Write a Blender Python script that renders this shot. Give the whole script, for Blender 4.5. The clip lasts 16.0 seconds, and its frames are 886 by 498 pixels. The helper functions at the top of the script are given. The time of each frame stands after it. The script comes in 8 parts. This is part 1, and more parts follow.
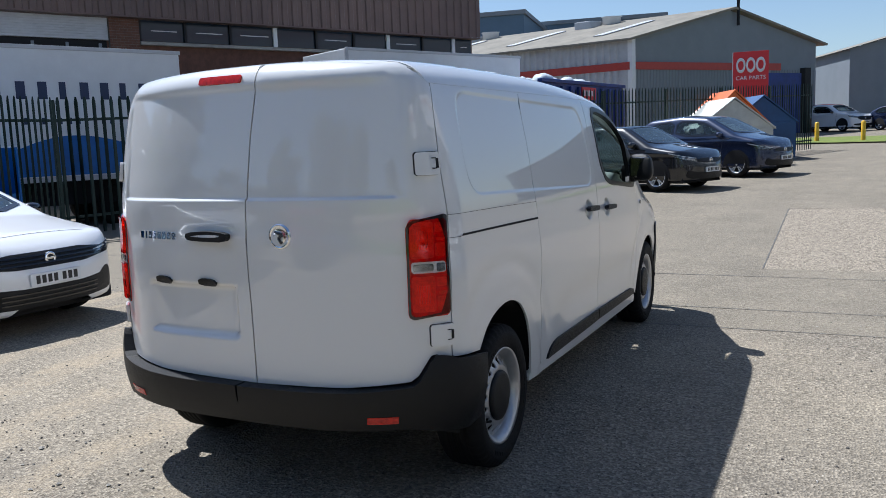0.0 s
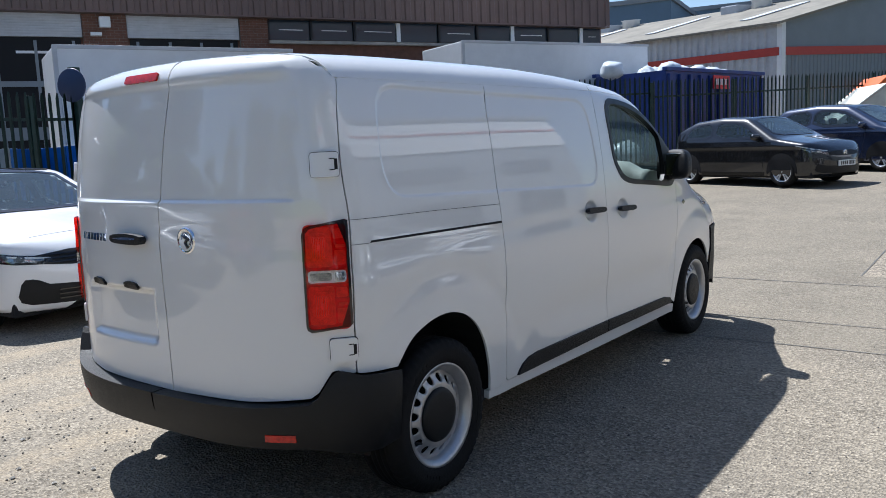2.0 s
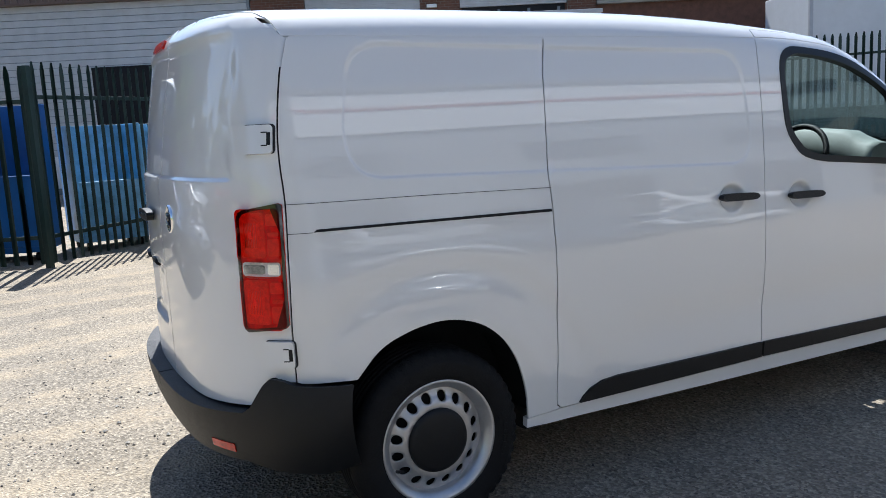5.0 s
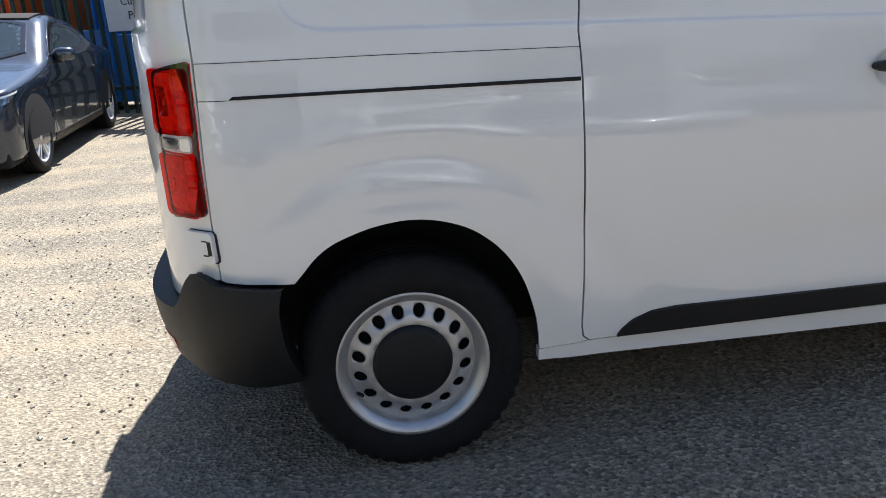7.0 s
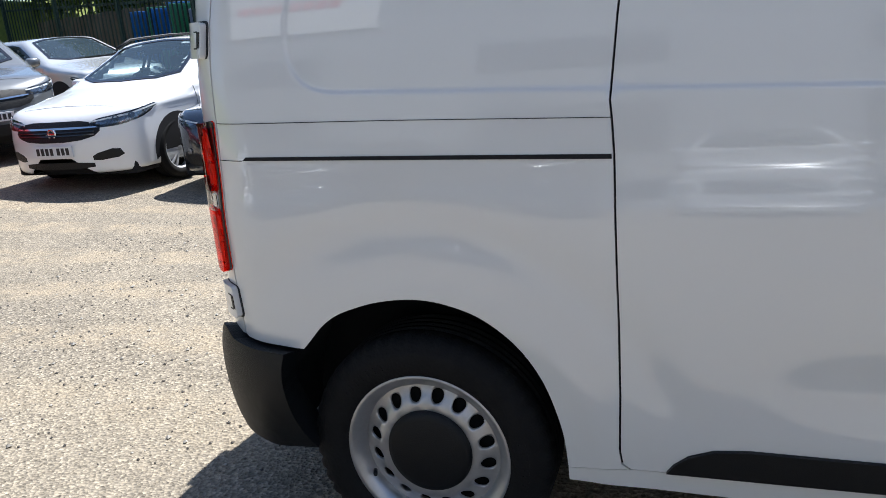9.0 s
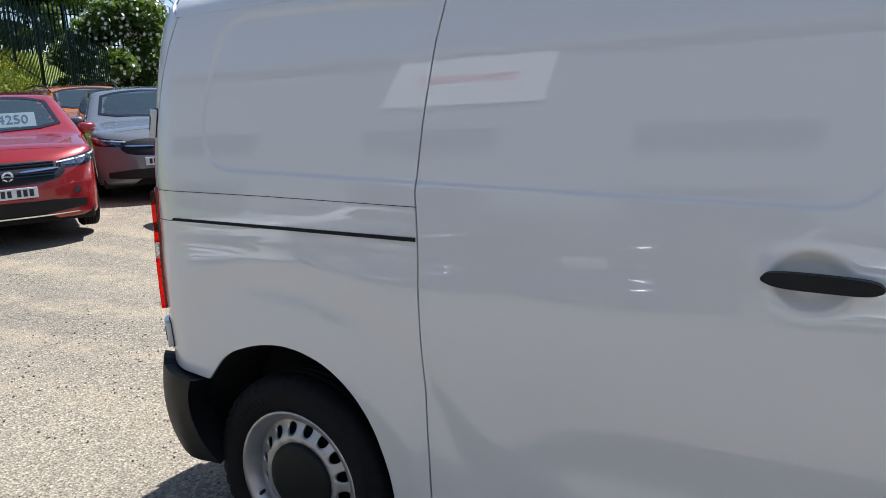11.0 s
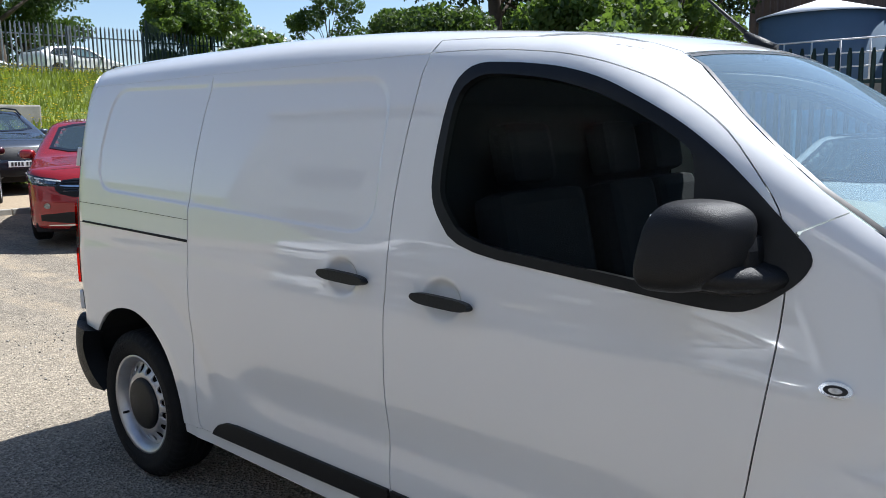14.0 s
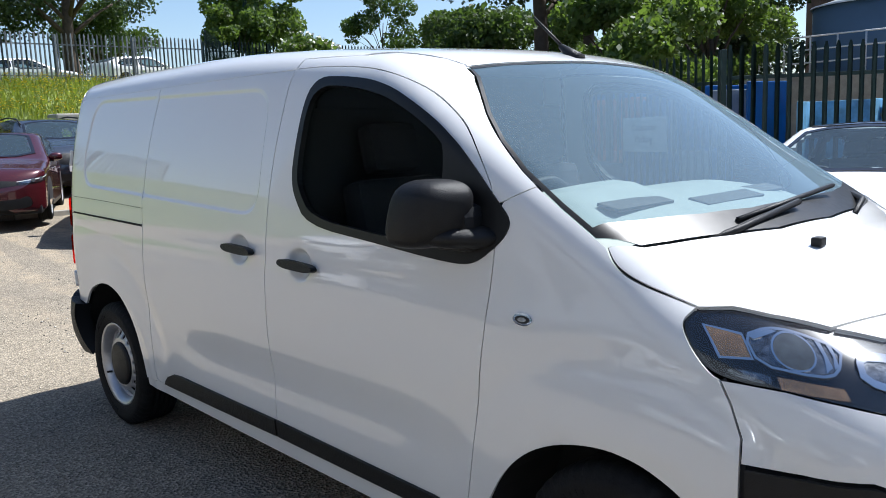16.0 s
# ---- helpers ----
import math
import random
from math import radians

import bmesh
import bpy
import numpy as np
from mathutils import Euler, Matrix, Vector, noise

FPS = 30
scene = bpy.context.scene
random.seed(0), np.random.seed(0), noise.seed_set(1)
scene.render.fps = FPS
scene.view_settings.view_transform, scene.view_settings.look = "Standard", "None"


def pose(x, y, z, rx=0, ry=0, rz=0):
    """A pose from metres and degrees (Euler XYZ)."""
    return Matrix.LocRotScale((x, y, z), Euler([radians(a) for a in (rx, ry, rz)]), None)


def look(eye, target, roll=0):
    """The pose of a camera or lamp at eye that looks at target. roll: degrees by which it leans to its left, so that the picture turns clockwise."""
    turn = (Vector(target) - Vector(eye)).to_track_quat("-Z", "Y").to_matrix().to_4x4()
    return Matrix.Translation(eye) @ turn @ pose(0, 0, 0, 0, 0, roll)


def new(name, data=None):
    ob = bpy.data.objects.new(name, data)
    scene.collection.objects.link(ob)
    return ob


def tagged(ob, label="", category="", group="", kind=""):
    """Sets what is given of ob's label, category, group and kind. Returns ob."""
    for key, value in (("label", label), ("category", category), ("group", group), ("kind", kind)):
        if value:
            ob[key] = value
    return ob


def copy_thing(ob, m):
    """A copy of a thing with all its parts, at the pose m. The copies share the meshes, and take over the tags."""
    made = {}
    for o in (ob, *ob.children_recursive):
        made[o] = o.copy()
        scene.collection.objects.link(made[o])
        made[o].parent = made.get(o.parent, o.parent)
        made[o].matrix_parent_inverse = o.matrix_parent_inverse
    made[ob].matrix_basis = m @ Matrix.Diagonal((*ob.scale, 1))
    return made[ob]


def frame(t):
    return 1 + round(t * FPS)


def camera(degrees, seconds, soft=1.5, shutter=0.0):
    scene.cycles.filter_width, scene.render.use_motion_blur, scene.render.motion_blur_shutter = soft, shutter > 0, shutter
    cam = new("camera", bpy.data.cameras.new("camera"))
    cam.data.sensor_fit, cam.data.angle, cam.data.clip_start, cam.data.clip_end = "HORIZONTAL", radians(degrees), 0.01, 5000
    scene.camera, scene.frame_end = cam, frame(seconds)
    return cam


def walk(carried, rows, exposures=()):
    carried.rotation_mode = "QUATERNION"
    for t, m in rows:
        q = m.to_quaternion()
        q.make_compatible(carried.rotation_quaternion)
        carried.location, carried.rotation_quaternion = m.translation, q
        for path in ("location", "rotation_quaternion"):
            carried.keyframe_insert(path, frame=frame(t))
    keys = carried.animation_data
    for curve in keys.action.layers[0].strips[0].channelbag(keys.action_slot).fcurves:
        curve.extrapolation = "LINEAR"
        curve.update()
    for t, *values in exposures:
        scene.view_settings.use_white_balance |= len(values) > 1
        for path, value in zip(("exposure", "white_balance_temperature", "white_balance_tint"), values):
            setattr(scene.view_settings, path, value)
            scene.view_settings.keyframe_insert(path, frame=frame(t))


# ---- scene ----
cam = camera(57.3, 16.0, soft=0.75)
PATH = [
    (0, (2.333, -2.7, 1.552), (1.466, -0.917, 1.294), -2.2),
    (0.5, (2.55, -2.557, 1.544), (1.531, -0.856, 1.288), -2.9),
    (1, (2.755, -2.384, 1.551), (1.626, -0.753, 1.294), -3.1),
    (1.5, (2.883, -2.158, 1.529), (1.724, -0.548, 1.273), -2.9),
    (2, (3.0, -1.958, 1.537), (1.823, -0.362, 1.276), -2.6),
    (2.5, (3.199, -1.746, 1.546), (1.983, -0.178, 1.292), -2.7),
    (3, (3.303, -1.558, 1.543), (2.018, -0.048, 1.28), -2.8),
    (3.5, (3.349, -1.314, 1.53), (1.973, 0.114, 1.267), -3.1),
    (4, (3.413, -1.075, 1.514), (1.927, 0.236, 1.244), -3.3),
    (4.2, (3.446, -0.961, 1.505), (1.895, 0.273, 1.237), -3.3),
    (6.3, (3.313, 0.264, 1.463), (1.438, 0.767, 0.982), -3.2),
    (6.5, (3.251, 0.371, 1.434), (1.37, 0.812, 0.917), -3.3),
    (7, (3.109, 0.609, 1.414), (1.225, 0.871, 0.796), -3.8),
    (7.5, (2.98, 0.879, 1.416), (1.082, 0.825, 0.788), -5.1),
    (8, (2.862, 1.113, 1.431), (0.978, 0.875, 0.803), -4.6),
    (8.5, (2.743, 1.322, 1.462), (0.888, 0.89, 0.85), -4.9),
    (9, (2.741, 1.551, 1.474), (0.928, 0.905, 0.928), -5.3),
    (9.2, (2.748, 1.641, 1.471), (0.941, 0.954, 0.958), -4.7),
    (11.3, (2.639, 2.655, 1.531), (1.008, 1.561, 1.153), -2.9),
    (11.5, (2.625, 2.766, 1.533), (1.011, 1.646, 1.159), -2.4),
    (12, (2.582, 3.045, 1.559), (0.994, 1.884, 1.199), -1.1),
    (12.5, (2.567, 3.354, 1.577), (0.995, 2.168, 1.228), -0.3),
    (13, (2.639, 3.662, 1.571), (1.08, 2.449, 1.254), -0.3),
    (13.5, (2.665, 3.953, 1.584), (1.127, 2.711, 1.283), -0.7),
    (14, (2.656, 4.257, 1.578), (1.185, 2.935, 1.284), -1.0),
    (14.5, (2.72, 4.504, 1.564), (1.264, 3.163, 1.276), -1.3),
    (15, (2.742, 4.75, 1.578), (1.313, 3.381, 1.286), -1.8),
    (15.5, (2.634, 5.021, 1.566), (1.24, 3.617, 1.275), -2.0),
    (16, (2.576, 5.22, 1.558), (1.221, 3.778, 1.266), -2.2),
]
walk(cam, [(t, look(eye, target, roll)) for t, eye, target, roll in PATH],
     exposures=[(0, 0.46, 5680, 10), (2, 0.63, 5680, 10), (4.2, 0.85, 5720, 10), (6.3, 1.10, 6050, 10), (7.5, 1.09, 6080, 10), (9.2, 0.90, 5950, 10), (11.3, 0.78, 5880, 10), (13.5, 0.83, 5900, 10), (16, 0.83, 5900, 10)])

# world, sun and exposure
SUN_FROM = Vector((-0.6, 0.17, 1.0)).normalized()
world = bpy.data.worlds.new("sky")
scene.world = world
world.use_nodes = True
wn = world.node_tree
sky = wn.nodes.new("ShaderNodeTexSky")
sky.sky_type, sky.sun_disc = "NISHITA", False
sky.sun_elevation = math.asin(SUN_FROM.z)
sky.sun_rotation = math.atan2(SUN_FROM.x, SUN_FROM.y)
sky.air_density, sky.dust_density, sky.ozone_density = 1.0, 0.6, 1.0
wn.links.new(sky.outputs[0], wn.nodes["Background"].inputs[0])
wn.nodes["Background"].inputs[1].default_value = 0.082
sun = new("sun", bpy.data.lights.new("sun", "SUN"))
sun.data.energy, sun.data.angle, sun.data.color = 5.3, radians(0.55), (1.0, 0.955, 0.885)
sun.matrix_world = look(SUN_FROM * 50, (0, 0, 0))


# ---- materials ----
def mat(name, color, rough=0.5, metal=0.0, coat=0.0, vary=0.0, scale=6.0, bump=0.0, bscale=40.0, color2=None, spec=0.5, alpha=None, trans=0.0, emit=0.0, flake=0.0):
    m = bpy.data.materials.new(name)
    m.use_nodes = True
    nt = m.node_tree
    b = nt.nodes["Principled BSDF"]
    b.inputs["Base Color"].default_value = (*color, 1)
    b.inputs["Roughness"].default_value = rough
    b.inputs["Metallic"].default_value = metal
    b.inputs["Specular IOR Level"].default_value = spec
    b.inputs["Coat Weight"].default_value = coat
    b.inputs["Coat Roughness"].default_value = 0.02
    b.inputs["Transmission Weight"].default_value = trans
    tc = nt.nodes.new("ShaderNodeTexCoord")
    if vary or color2:
        n1 = nt.nodes.new("ShaderNodeTexNoise")
        n1.inputs["Scale"].default_value, n1.inputs["Detail"].default_value = scale, 8
        n1.inputs["Roughness"].default_value = 0.65
        nt.links.new(tc.outputs["Object"], n1.inputs["Vector"])
        ramp = nt.nodes.new("ShaderNodeValToRGB")
        c2 = color2 or tuple(c * (1 - vary) for c in color)
        ramp.color_ramp.elements[0].color, ramp.color_ramp.elements[1].color = (*c2, 1), (*color, 1)
        ramp.color_ramp.elements[0].position, ramp.color_ramp.elements[1].position = 0.32, 0.62
        nt.links.new(n1.outputs["Fac"], ramp.inputs["Fac"])
        nt.links.new(ramp.outputs["Color"], b.inputs["Base Color"])
        rr = nt.nodes.new("ShaderNodeMapRange")
        rr.inputs["To Min"].default_value, rr.inputs["To Max"].default_value = max(rough - 0.08, 0.0), min(rough + 0.1, 1)
        nt.links.new(n1.outputs["Fac"], rr.inputs["Value"])
        nt.links.new(rr.outputs["Result"], b.inputs["Roughness"])
    if bump:
        n2 = nt.nodes.new("ShaderNodeTexNoise")
        n2.inputs["Scale"].default_value, n2.inputs["Detail"].default_value = bscale, 4
        nt.links.new(tc.outputs["Object"], n2.inputs["Vector"])
        bp = nt.nodes.new("ShaderNodeBump")
        bp.inputs["Strength"].default_value, bp.inputs["Distance"].default_value = bump, 0.01
        nt.links.new(n2.outputs["Fac"], bp.inputs["Height"])
        nt.links.new(bp.outputs["Normal"], b.inputs["Normal"])
    if emit:
        b.inputs["Emission Color"].default_value, b.inputs["Emission Strength"].default_value = (*color, 1), emit
    return m


def leaf_mat(name, color, glow=0.45):
    """Leaves: a matt skin that lets part of the light through."""
    m = mat(name, color, 0.55, vary=0.5, scale=1.2)
    nt = m.node_tree
    b, out = nt.nodes["Principled BSDF"], nt.nodes["Material Output"]
    tl, mx = nt.nodes.new("ShaderNodeBsdfTranslucent"), nt.nodes.new("ShaderNodeMixShader")
    tl.inputs["Color"].default_value = (color[0] * 1.7, color[1] * 1.6, color[2] * 0.9, 1)
    mx.inputs[0].default_value = glow
    nt.links.new(b.outputs[0], mx.inputs[1])
    nt.links.new(tl.outputs[0], mx.inputs[2])
    nt.links.new(mx.outputs[0], out.inputs["Surface"])
    return m


def glass(name, tint=(0.8, 0.86, 0.85), rough=0.0, film=0.0, sheen=1.0):
    """A thin pane: tinted see-through with the mirror sheen of glass."""
    m = bpy.data.materials.new(name)
    m.use_nodes = True
    nt = m.node_tree
    nt.nodes.remove(nt.nodes["Principled BSDF"])
    out = nt.nodes["Material Output"]
    tr, gl, mix, fr, pw, rg = (nt.nodes.new(k) for k in ("ShaderNodeBsdfTransparent", "ShaderNodeBsdfGlossy", "ShaderNodeMixShader", "ShaderNodeLayerWeight", "ShaderNodeMath", "ShaderNodeMapRange"))
    tr.inputs["Color"].default_value, gl.inputs["Roughness"].default_value = (*tint, 1), rough
    pw.operation, pw.inputs[1].default_value, fr.inputs["Blend"].default_value = "POWER", 4.5, 0.5
    rg.inputs["To Min"].default_value, rg.inputs["To Max"].default_value = 0.04 * sheen, 0.9 * sheen
    nt.links.new(fr.outputs["Facing"], pw.inputs[0])
    nt.links.new(pw.outputs[0], rg.inputs["Value"])
    nt.links.new(rg.outputs[0], mix.inputs[0])
    nt.links.new(tr.outputs[0], mix.inputs[1])
    nt.links.new(gl.outputs[0], mix.inputs[2])
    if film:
        # blue diffuse layer: sky haze painted over the pane, with some dust
        dust_haze, both_ = nt.nodes.new("ShaderNodeBsdfDiffuse"), nt.nodes.new("ShaderNodeMixShader")
        dust_haze.inputs["Color"].default_value, both_.inputs[0].default_value = (0.42, 0.62, 0.78, 1), film
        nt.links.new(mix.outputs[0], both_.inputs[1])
        nt.links.new(dust_haze.outputs[0], both_.inputs[2])
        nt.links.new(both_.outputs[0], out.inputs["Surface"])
        return m
    nt.links.new(mix.outputs[0], out.inputs["Surface"])
    return m


M_PAINT = mat("white_van_paint", (0.72, 0.717, 0.705), 0.28, coat=1.0)
for socket, value in (("Coat IOR", 1.7), ("Coat Roughness", 0.008), ("Specular IOR Level", 0.15)):
    M_PAINT.node_tree.nodes["Principled BSDF"].inputs[socket].default_value = value
M_BLACK = mat("black_textured_plastic", (0.0062, 0.0066, 0.0078), 0.48, vary=0.35, scale=30, bump=0.25, bscale=400, spec=0.32)
M_BLACK_GLOSS = mat("gloss_black", (0.008, 0.008, 0.01), 0.12, coat=0.5)
# near-black: dark parts, and shade painted into gaps and openings
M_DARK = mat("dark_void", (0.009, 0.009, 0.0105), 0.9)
M_RUBBER = mat("tyre_rubber", (0.0085, 0.0085, 0.009), 0.75, vary=0.4, scale=18, bump=0.3, bscale=120, spec=0.22)
M_STEEL = mat("silver_wheel_steel", (0.50, 0.50, 0.51), 0.36, 0.75, vary=0.15, scale=20)
M_ALLOY = mat("alloy_wheel", (0.62, 0.63, 0.65), 0.32, 0.35)
M_CHROME = mat("chrome", (0.82, 0.83, 0.85), 0.08, 1.0)
M_RED_LENS = mat("red_lamp_lens", (0.86, 0.034, 0.007), 0.08, coat=0.2, vary=0.55, scale=40, spec=0.35)
M_RED_DEEP = mat("red_lamp_inner", (0.55, 0.014, 0.005), 0.1, coat=0.2, vary=0.5, scale=60, spec=0.35)
M_CLEAR_LENS = mat("clear_lamp_lens", (0.62, 0.61, 0.58), 0.1, 0.4, coat=1.0, vary=0.5, scale=40)
M_AMBER = mat("amber_lens", (0.55, 0.2, 0.03), 0.15, coat=1.0)
M_LAMPDARK = mat("lamp_housing", (0.008, 0.009, 0.012), 0.2, coat=1.0)
M_COPPER = mat("amber_reflector", (0.70, 0.42, 0.24), 0.22, 0.85, vary=0.3, scale=30)
M_BOWL = mat("silvered_bowl", (0.40, 0.42, 0.45), 0.12, 0.9, vary=0.85, scale=38)
M_GLASS = glass("side_glass", (0.55, 0.61, 0.60), sheen=0.09)
M_CABGLASS = glass("car_window_glass", (0.50, 0.57, 0.57), film=0.03)
M_CABSCREEN = glass("car_windscreen_glass", (0.60, 0.68, 0.68), film=0.06)
M_REDGLASS = glass("red_lamp_glass", (0.93, 0.085, 0.03), sheen=0.6)
M_SILVERED = mat("silvered_lamp_inside", (0.86, 0.85, 0.84), 0.3, 0.12, vary=0.35, scale=45)
M_FRAME = mat("black_window_surround", (0.0075, 0.0078, 0.0085), 0.35, vary=0.3, scale=30, spec=0.3)
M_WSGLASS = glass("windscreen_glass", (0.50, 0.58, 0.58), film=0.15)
M_WINDOWLENS = mat("projector_lens_glass", (0.10, 0.11, 0.12), 0.06, 0.2, coat=1.0, vary=0.5, scale=18)
M_LAMPGLASS = glass("lamp_cover_glass", (0.9, 0.92, 0.93))
M_CARGLASS = mat("dark_car_glass", (0.010, 0.013, 0.015), 0.02, spec=0.14)
M_TRIM = mat("grey_cab_trim", (0.014, 0.015, 0.017), 0.6, vary=0.3, scale=20)
M_DASH = mat("dash_top_plastic", (0.30, 0.345, 0.325), 0.65, vary=0.15, scale=15)
M_FABRIC = mat("seat_fabric", (0.022, 0.022, 0.026), 0.9, vary=0.3, scale=60, bump=0.3, bscale=300)


# ---- building blocks ----
def mesh_of(name, verts, faces, material, smooth=False, normals=None):
    me = bpy.data.meshes.new(name)
    me.from_pydata([tuple(v) for v in verts], [], [tuple(int(i) for i in f) for f in faces])
    me.materials.append(material)
    if smooth:
        me.polygons.foreach_set("use_smooth", [True] * len(me.polygons))
    me.update()
    if normals is not None:
        me.normals_split_custom_set_from_vertices([tuple(n) for n in normals])
    return me


def part(name, data, material=None, parent=None, label=""):
    """Links a bmesh or mesh as one object under a thing."""
    if isinstance(data, bmesh.types.BMesh):
        me = bpy.data.meshes.new(name)
        data.to_mesh(me)
        data.free()
        me.materials.append(material)
    else:
        me = data
    ob = new(name, me)
    ob.parent = parent
    if label:
        tagged(ob, label)
    return ob


def thing(name, label, category, m=None, group="", kind=""):
    ob = new(name)
    ob.empty_display_size = 0.1
    if m is not None:
        ob.matrix_world = m
    return tagged(ob, label, category, group, kind)


def box_bm(bm, lo, hi, bevel=0.0, m=None):
    """A box between two corners, edges rounded by bevel, added to bm."""
    lo, hi = Vector(lo), Vector(hi)
    r = bmesh.ops.create_cube(bm, size=1.0)
    vs = r["verts"]
    bmesh.ops.transform(bm, verts=vs, matrix=Matrix.Translation((lo + hi) / 2) @ Matrix.Diagonal((*(hi - lo), 1)))
    if bevel:
        es = list({e for v in vs for e in v.link_edges})
        out = bmesh.ops.bevel(bm, geom=es, offset=bevel, segments=2, profile=0.6, affect="EDGES")
        vs = list({v for f in out["faces"] for v in f.verts} | {v for v in vs if v.is_valid})
    if m is not None:
        bmesh.ops.transform(bm, verts=[v for v in vs if v.is_valid], matrix=m)
    return bm


def boxm(lo, hi, bevel=0.0, m=None):
    return box_bm(bmesh.new(), lo, hi, bevel, m)


def tube_bm(bm, points, r, seg=8, taper=None):
    """A round rod along a polyline."""
    pts = [Vector(p) for p in points]
    rings = []
    for i, p in enumerate(pts):
        d = (pts[min(i + 1, len(pts) - 1)] - pts[max(i - 1, 0)]).normalized()
        a = d.orthogonal().normalized() if abs(d.z) > 0.95 else d.cross(Vector((0, 0, 1))).normalized()
        b = d.cross(a)
        rr = r if taper is None else r * taper[i]
        rings.append([bm.verts.new(p + rr * (math.cos(t) * a + math.sin(t) * b)) for t in [2 * math.pi * k / seg for k in range(seg)]])
    for u, v in zip(rings, rings[1:]):
        for k in range(seg):
            f = bm.faces.new((u[k], u[(k + 1) % seg], v[(k + 1) % seg], v[k]))
            f.smooth = True
    bm.faces.new(rings[0][::-1])
    bm.faces.new(rings[-1])
    return bm


def lathe(profile, seg=48, axis="x"):
    """A turned solid: profile of (radius, along) round the axis."""
    bm = bmesh.new()
    rings = []
    for r, a in profile:
        ring = []
        for k in range(seg):
            t = 2 * math.pi * k / seg
            c, s = r * math.cos(t), r * math.sin(t)
            ring.append(bm.verts.new((a, c, s) if axis == "x" else (c, s, a)))
        rings.append(ring)
    for u, v in zip(rings, rings[1:]):
        for k in range(seg):
            f = bm.faces.new((u[k], u[(k + 1) % seg], v[(k + 1) % seg], v[k]))
            f.smooth = True
    bmesh.ops.recalc_face_normals(bm, faces=bm.faces)
    return bm


def text_mesh(body, size, depth=0.002):
    """Raised letters in the built-in font, centred, in the local xy plane."""
    cu = bpy.data.curves.new("letters", "FONT")
    cu.body, cu.size, cu.extrude, cu.align_x, cu.align_y, cu.resolution_u = body, size, depth, "CENTER", "CENTER", 3
    ob = new("letters", cu)
    dg = bpy.context.evaluated_depsgraph_get()
    me = bpy.data.meshes.new_from_object(ob.evaluated_get(dg))
    bpy.data.objects.remove(ob)
    bpy.data.curves.remove(cu)
    return me


def smax(a, b, r):
    h = np.clip(0.5 + 0.5 * (a - b) / r, 0, 1)
    return b + (a - b) * h + r * h * (1 - h)


def smin(a, b, r):
    return -smax(-a, -b, r)


def step(a, b, u):
    h = np.clip((u - a) / (b - a), 0, 1)
    return h * h * (3 - 2 * h)


def bump2(u, v, u0, u1, v0, v1, s):
    """1 inside a soft-edged rectangle, 0 outside."""
    return step(u0 - s, u0 + s, u) * (1 - step(u1 - s, u1 + s, u)) * step(v0 - s, v0 + s, v) * (1 - step(v1 - s, v1 + s, v))


def inside(poly, p):
    x, y = p[:, 0], p[:, 1]
    res = np.zeros(len(p), bool)
    a = np.asarray(poly)
    b = np.roll(a, -1, 0)
    for (x0, y0), (x1, y1) in zip(a, b):
        hit = (y0 > y) != (y1 > y)
        with np.errstate(divide="ignore", invalid="ignore"):
            xs = (x1 - x0) * (y - y0) / (y1 - y0 if y1 != y0 else 1e-9) + x0
        res ^= hit & (x < xs)
    return res


def edge_distance(poly, p):
    a = np.asarray(poly, float)
    b = np.roll(a, -1, 0)
    best = np.full(len(p), 1e9)
    for s, e in zip(a, b):
        d = e - s
        t = np.clip(((p - s) @ d) / max(d @ d, 1e-12), 0, 1)
        best = np.minimum(best, np.hypot(*(p - s - t[:, None] * d).T))
    return best


def dense(poly, gap, closed=True):
    out, n = [], len(poly)
    for i in range(n if closed else n - 1):
        a, b = np.asarray(poly[i], float), np.asarray(poly[(i + 1) % n], float)
        k = max(1, int(np.ceil(np.hypot(*(b - a)) / gap)))
        out += [a + (b - a) * j / k for j in range(k)]
    if not closed:
        out.append(np.asarray(poly[-1], float))
    return np.array(out)


def rounded(poly, rounds=2):
    """Cuts corners, so that an outline flows."""
    p = np.asarray(poly, float)
    for _ in range(rounds):
        q = np.roll(p, -1, 0)
        p = np.stack([0.78 * p + 0.22 * q, 0.22 * p + 0.78 * q], 1).reshape(-1, 2)
    return p


def shrink(poly, g):
    p = np.asarray(poly, float)
    area = 0.5 * np.sum(p[:, 0] * np.roll(p[:, 1], -1) - np.roll(p[:, 0], -1) * p[:, 1])
    d = np.roll(p, -1, 0) - p
    d /= np.maximum(np.hypot(*d.T)[:, None], 1e-9)
    n = np.stack([-d[:, 1], d[:, 0]], 1) * (1 if area > 0 else -1)
    m = n + np.roll(n, 1, 0)
    m /= np.maximum((m * m).sum(1, keepdims=True) / 2, 0.35)
    return p + m * g


R2 = math.sqrt(0.5)
WAYS = {  # how a flat outline (u, v) is laid on the body: origin, u axis, v axis, inward way
    "R": ((3, 0, 0), (0, 1, 0), (0, 0, 1), (-1, 0, 0)),
    "T": ((0, 0, 3), (1, 0, 0), (0, 1, 0), (0, 0, -1)),
    "B": ((0, -2, 0), (1, 0, 0), (0, 0, 1), (0, 1, 0)),
    "F": ((0, 8, 0), (-1, 0, 0), (0, 0, 1), (0, -1, 0)),
    "D": ((3 * R2, -3 * R2, 0), (R2, R2, 0), (0, 0, 1), (-R2, R2, 0)),
    "E": ((3 * R2 + 2, 3 * R2 + 2, 0), (-R2, R2, 0), (0, 0, 1), (-R2, -R2, 0)),
}


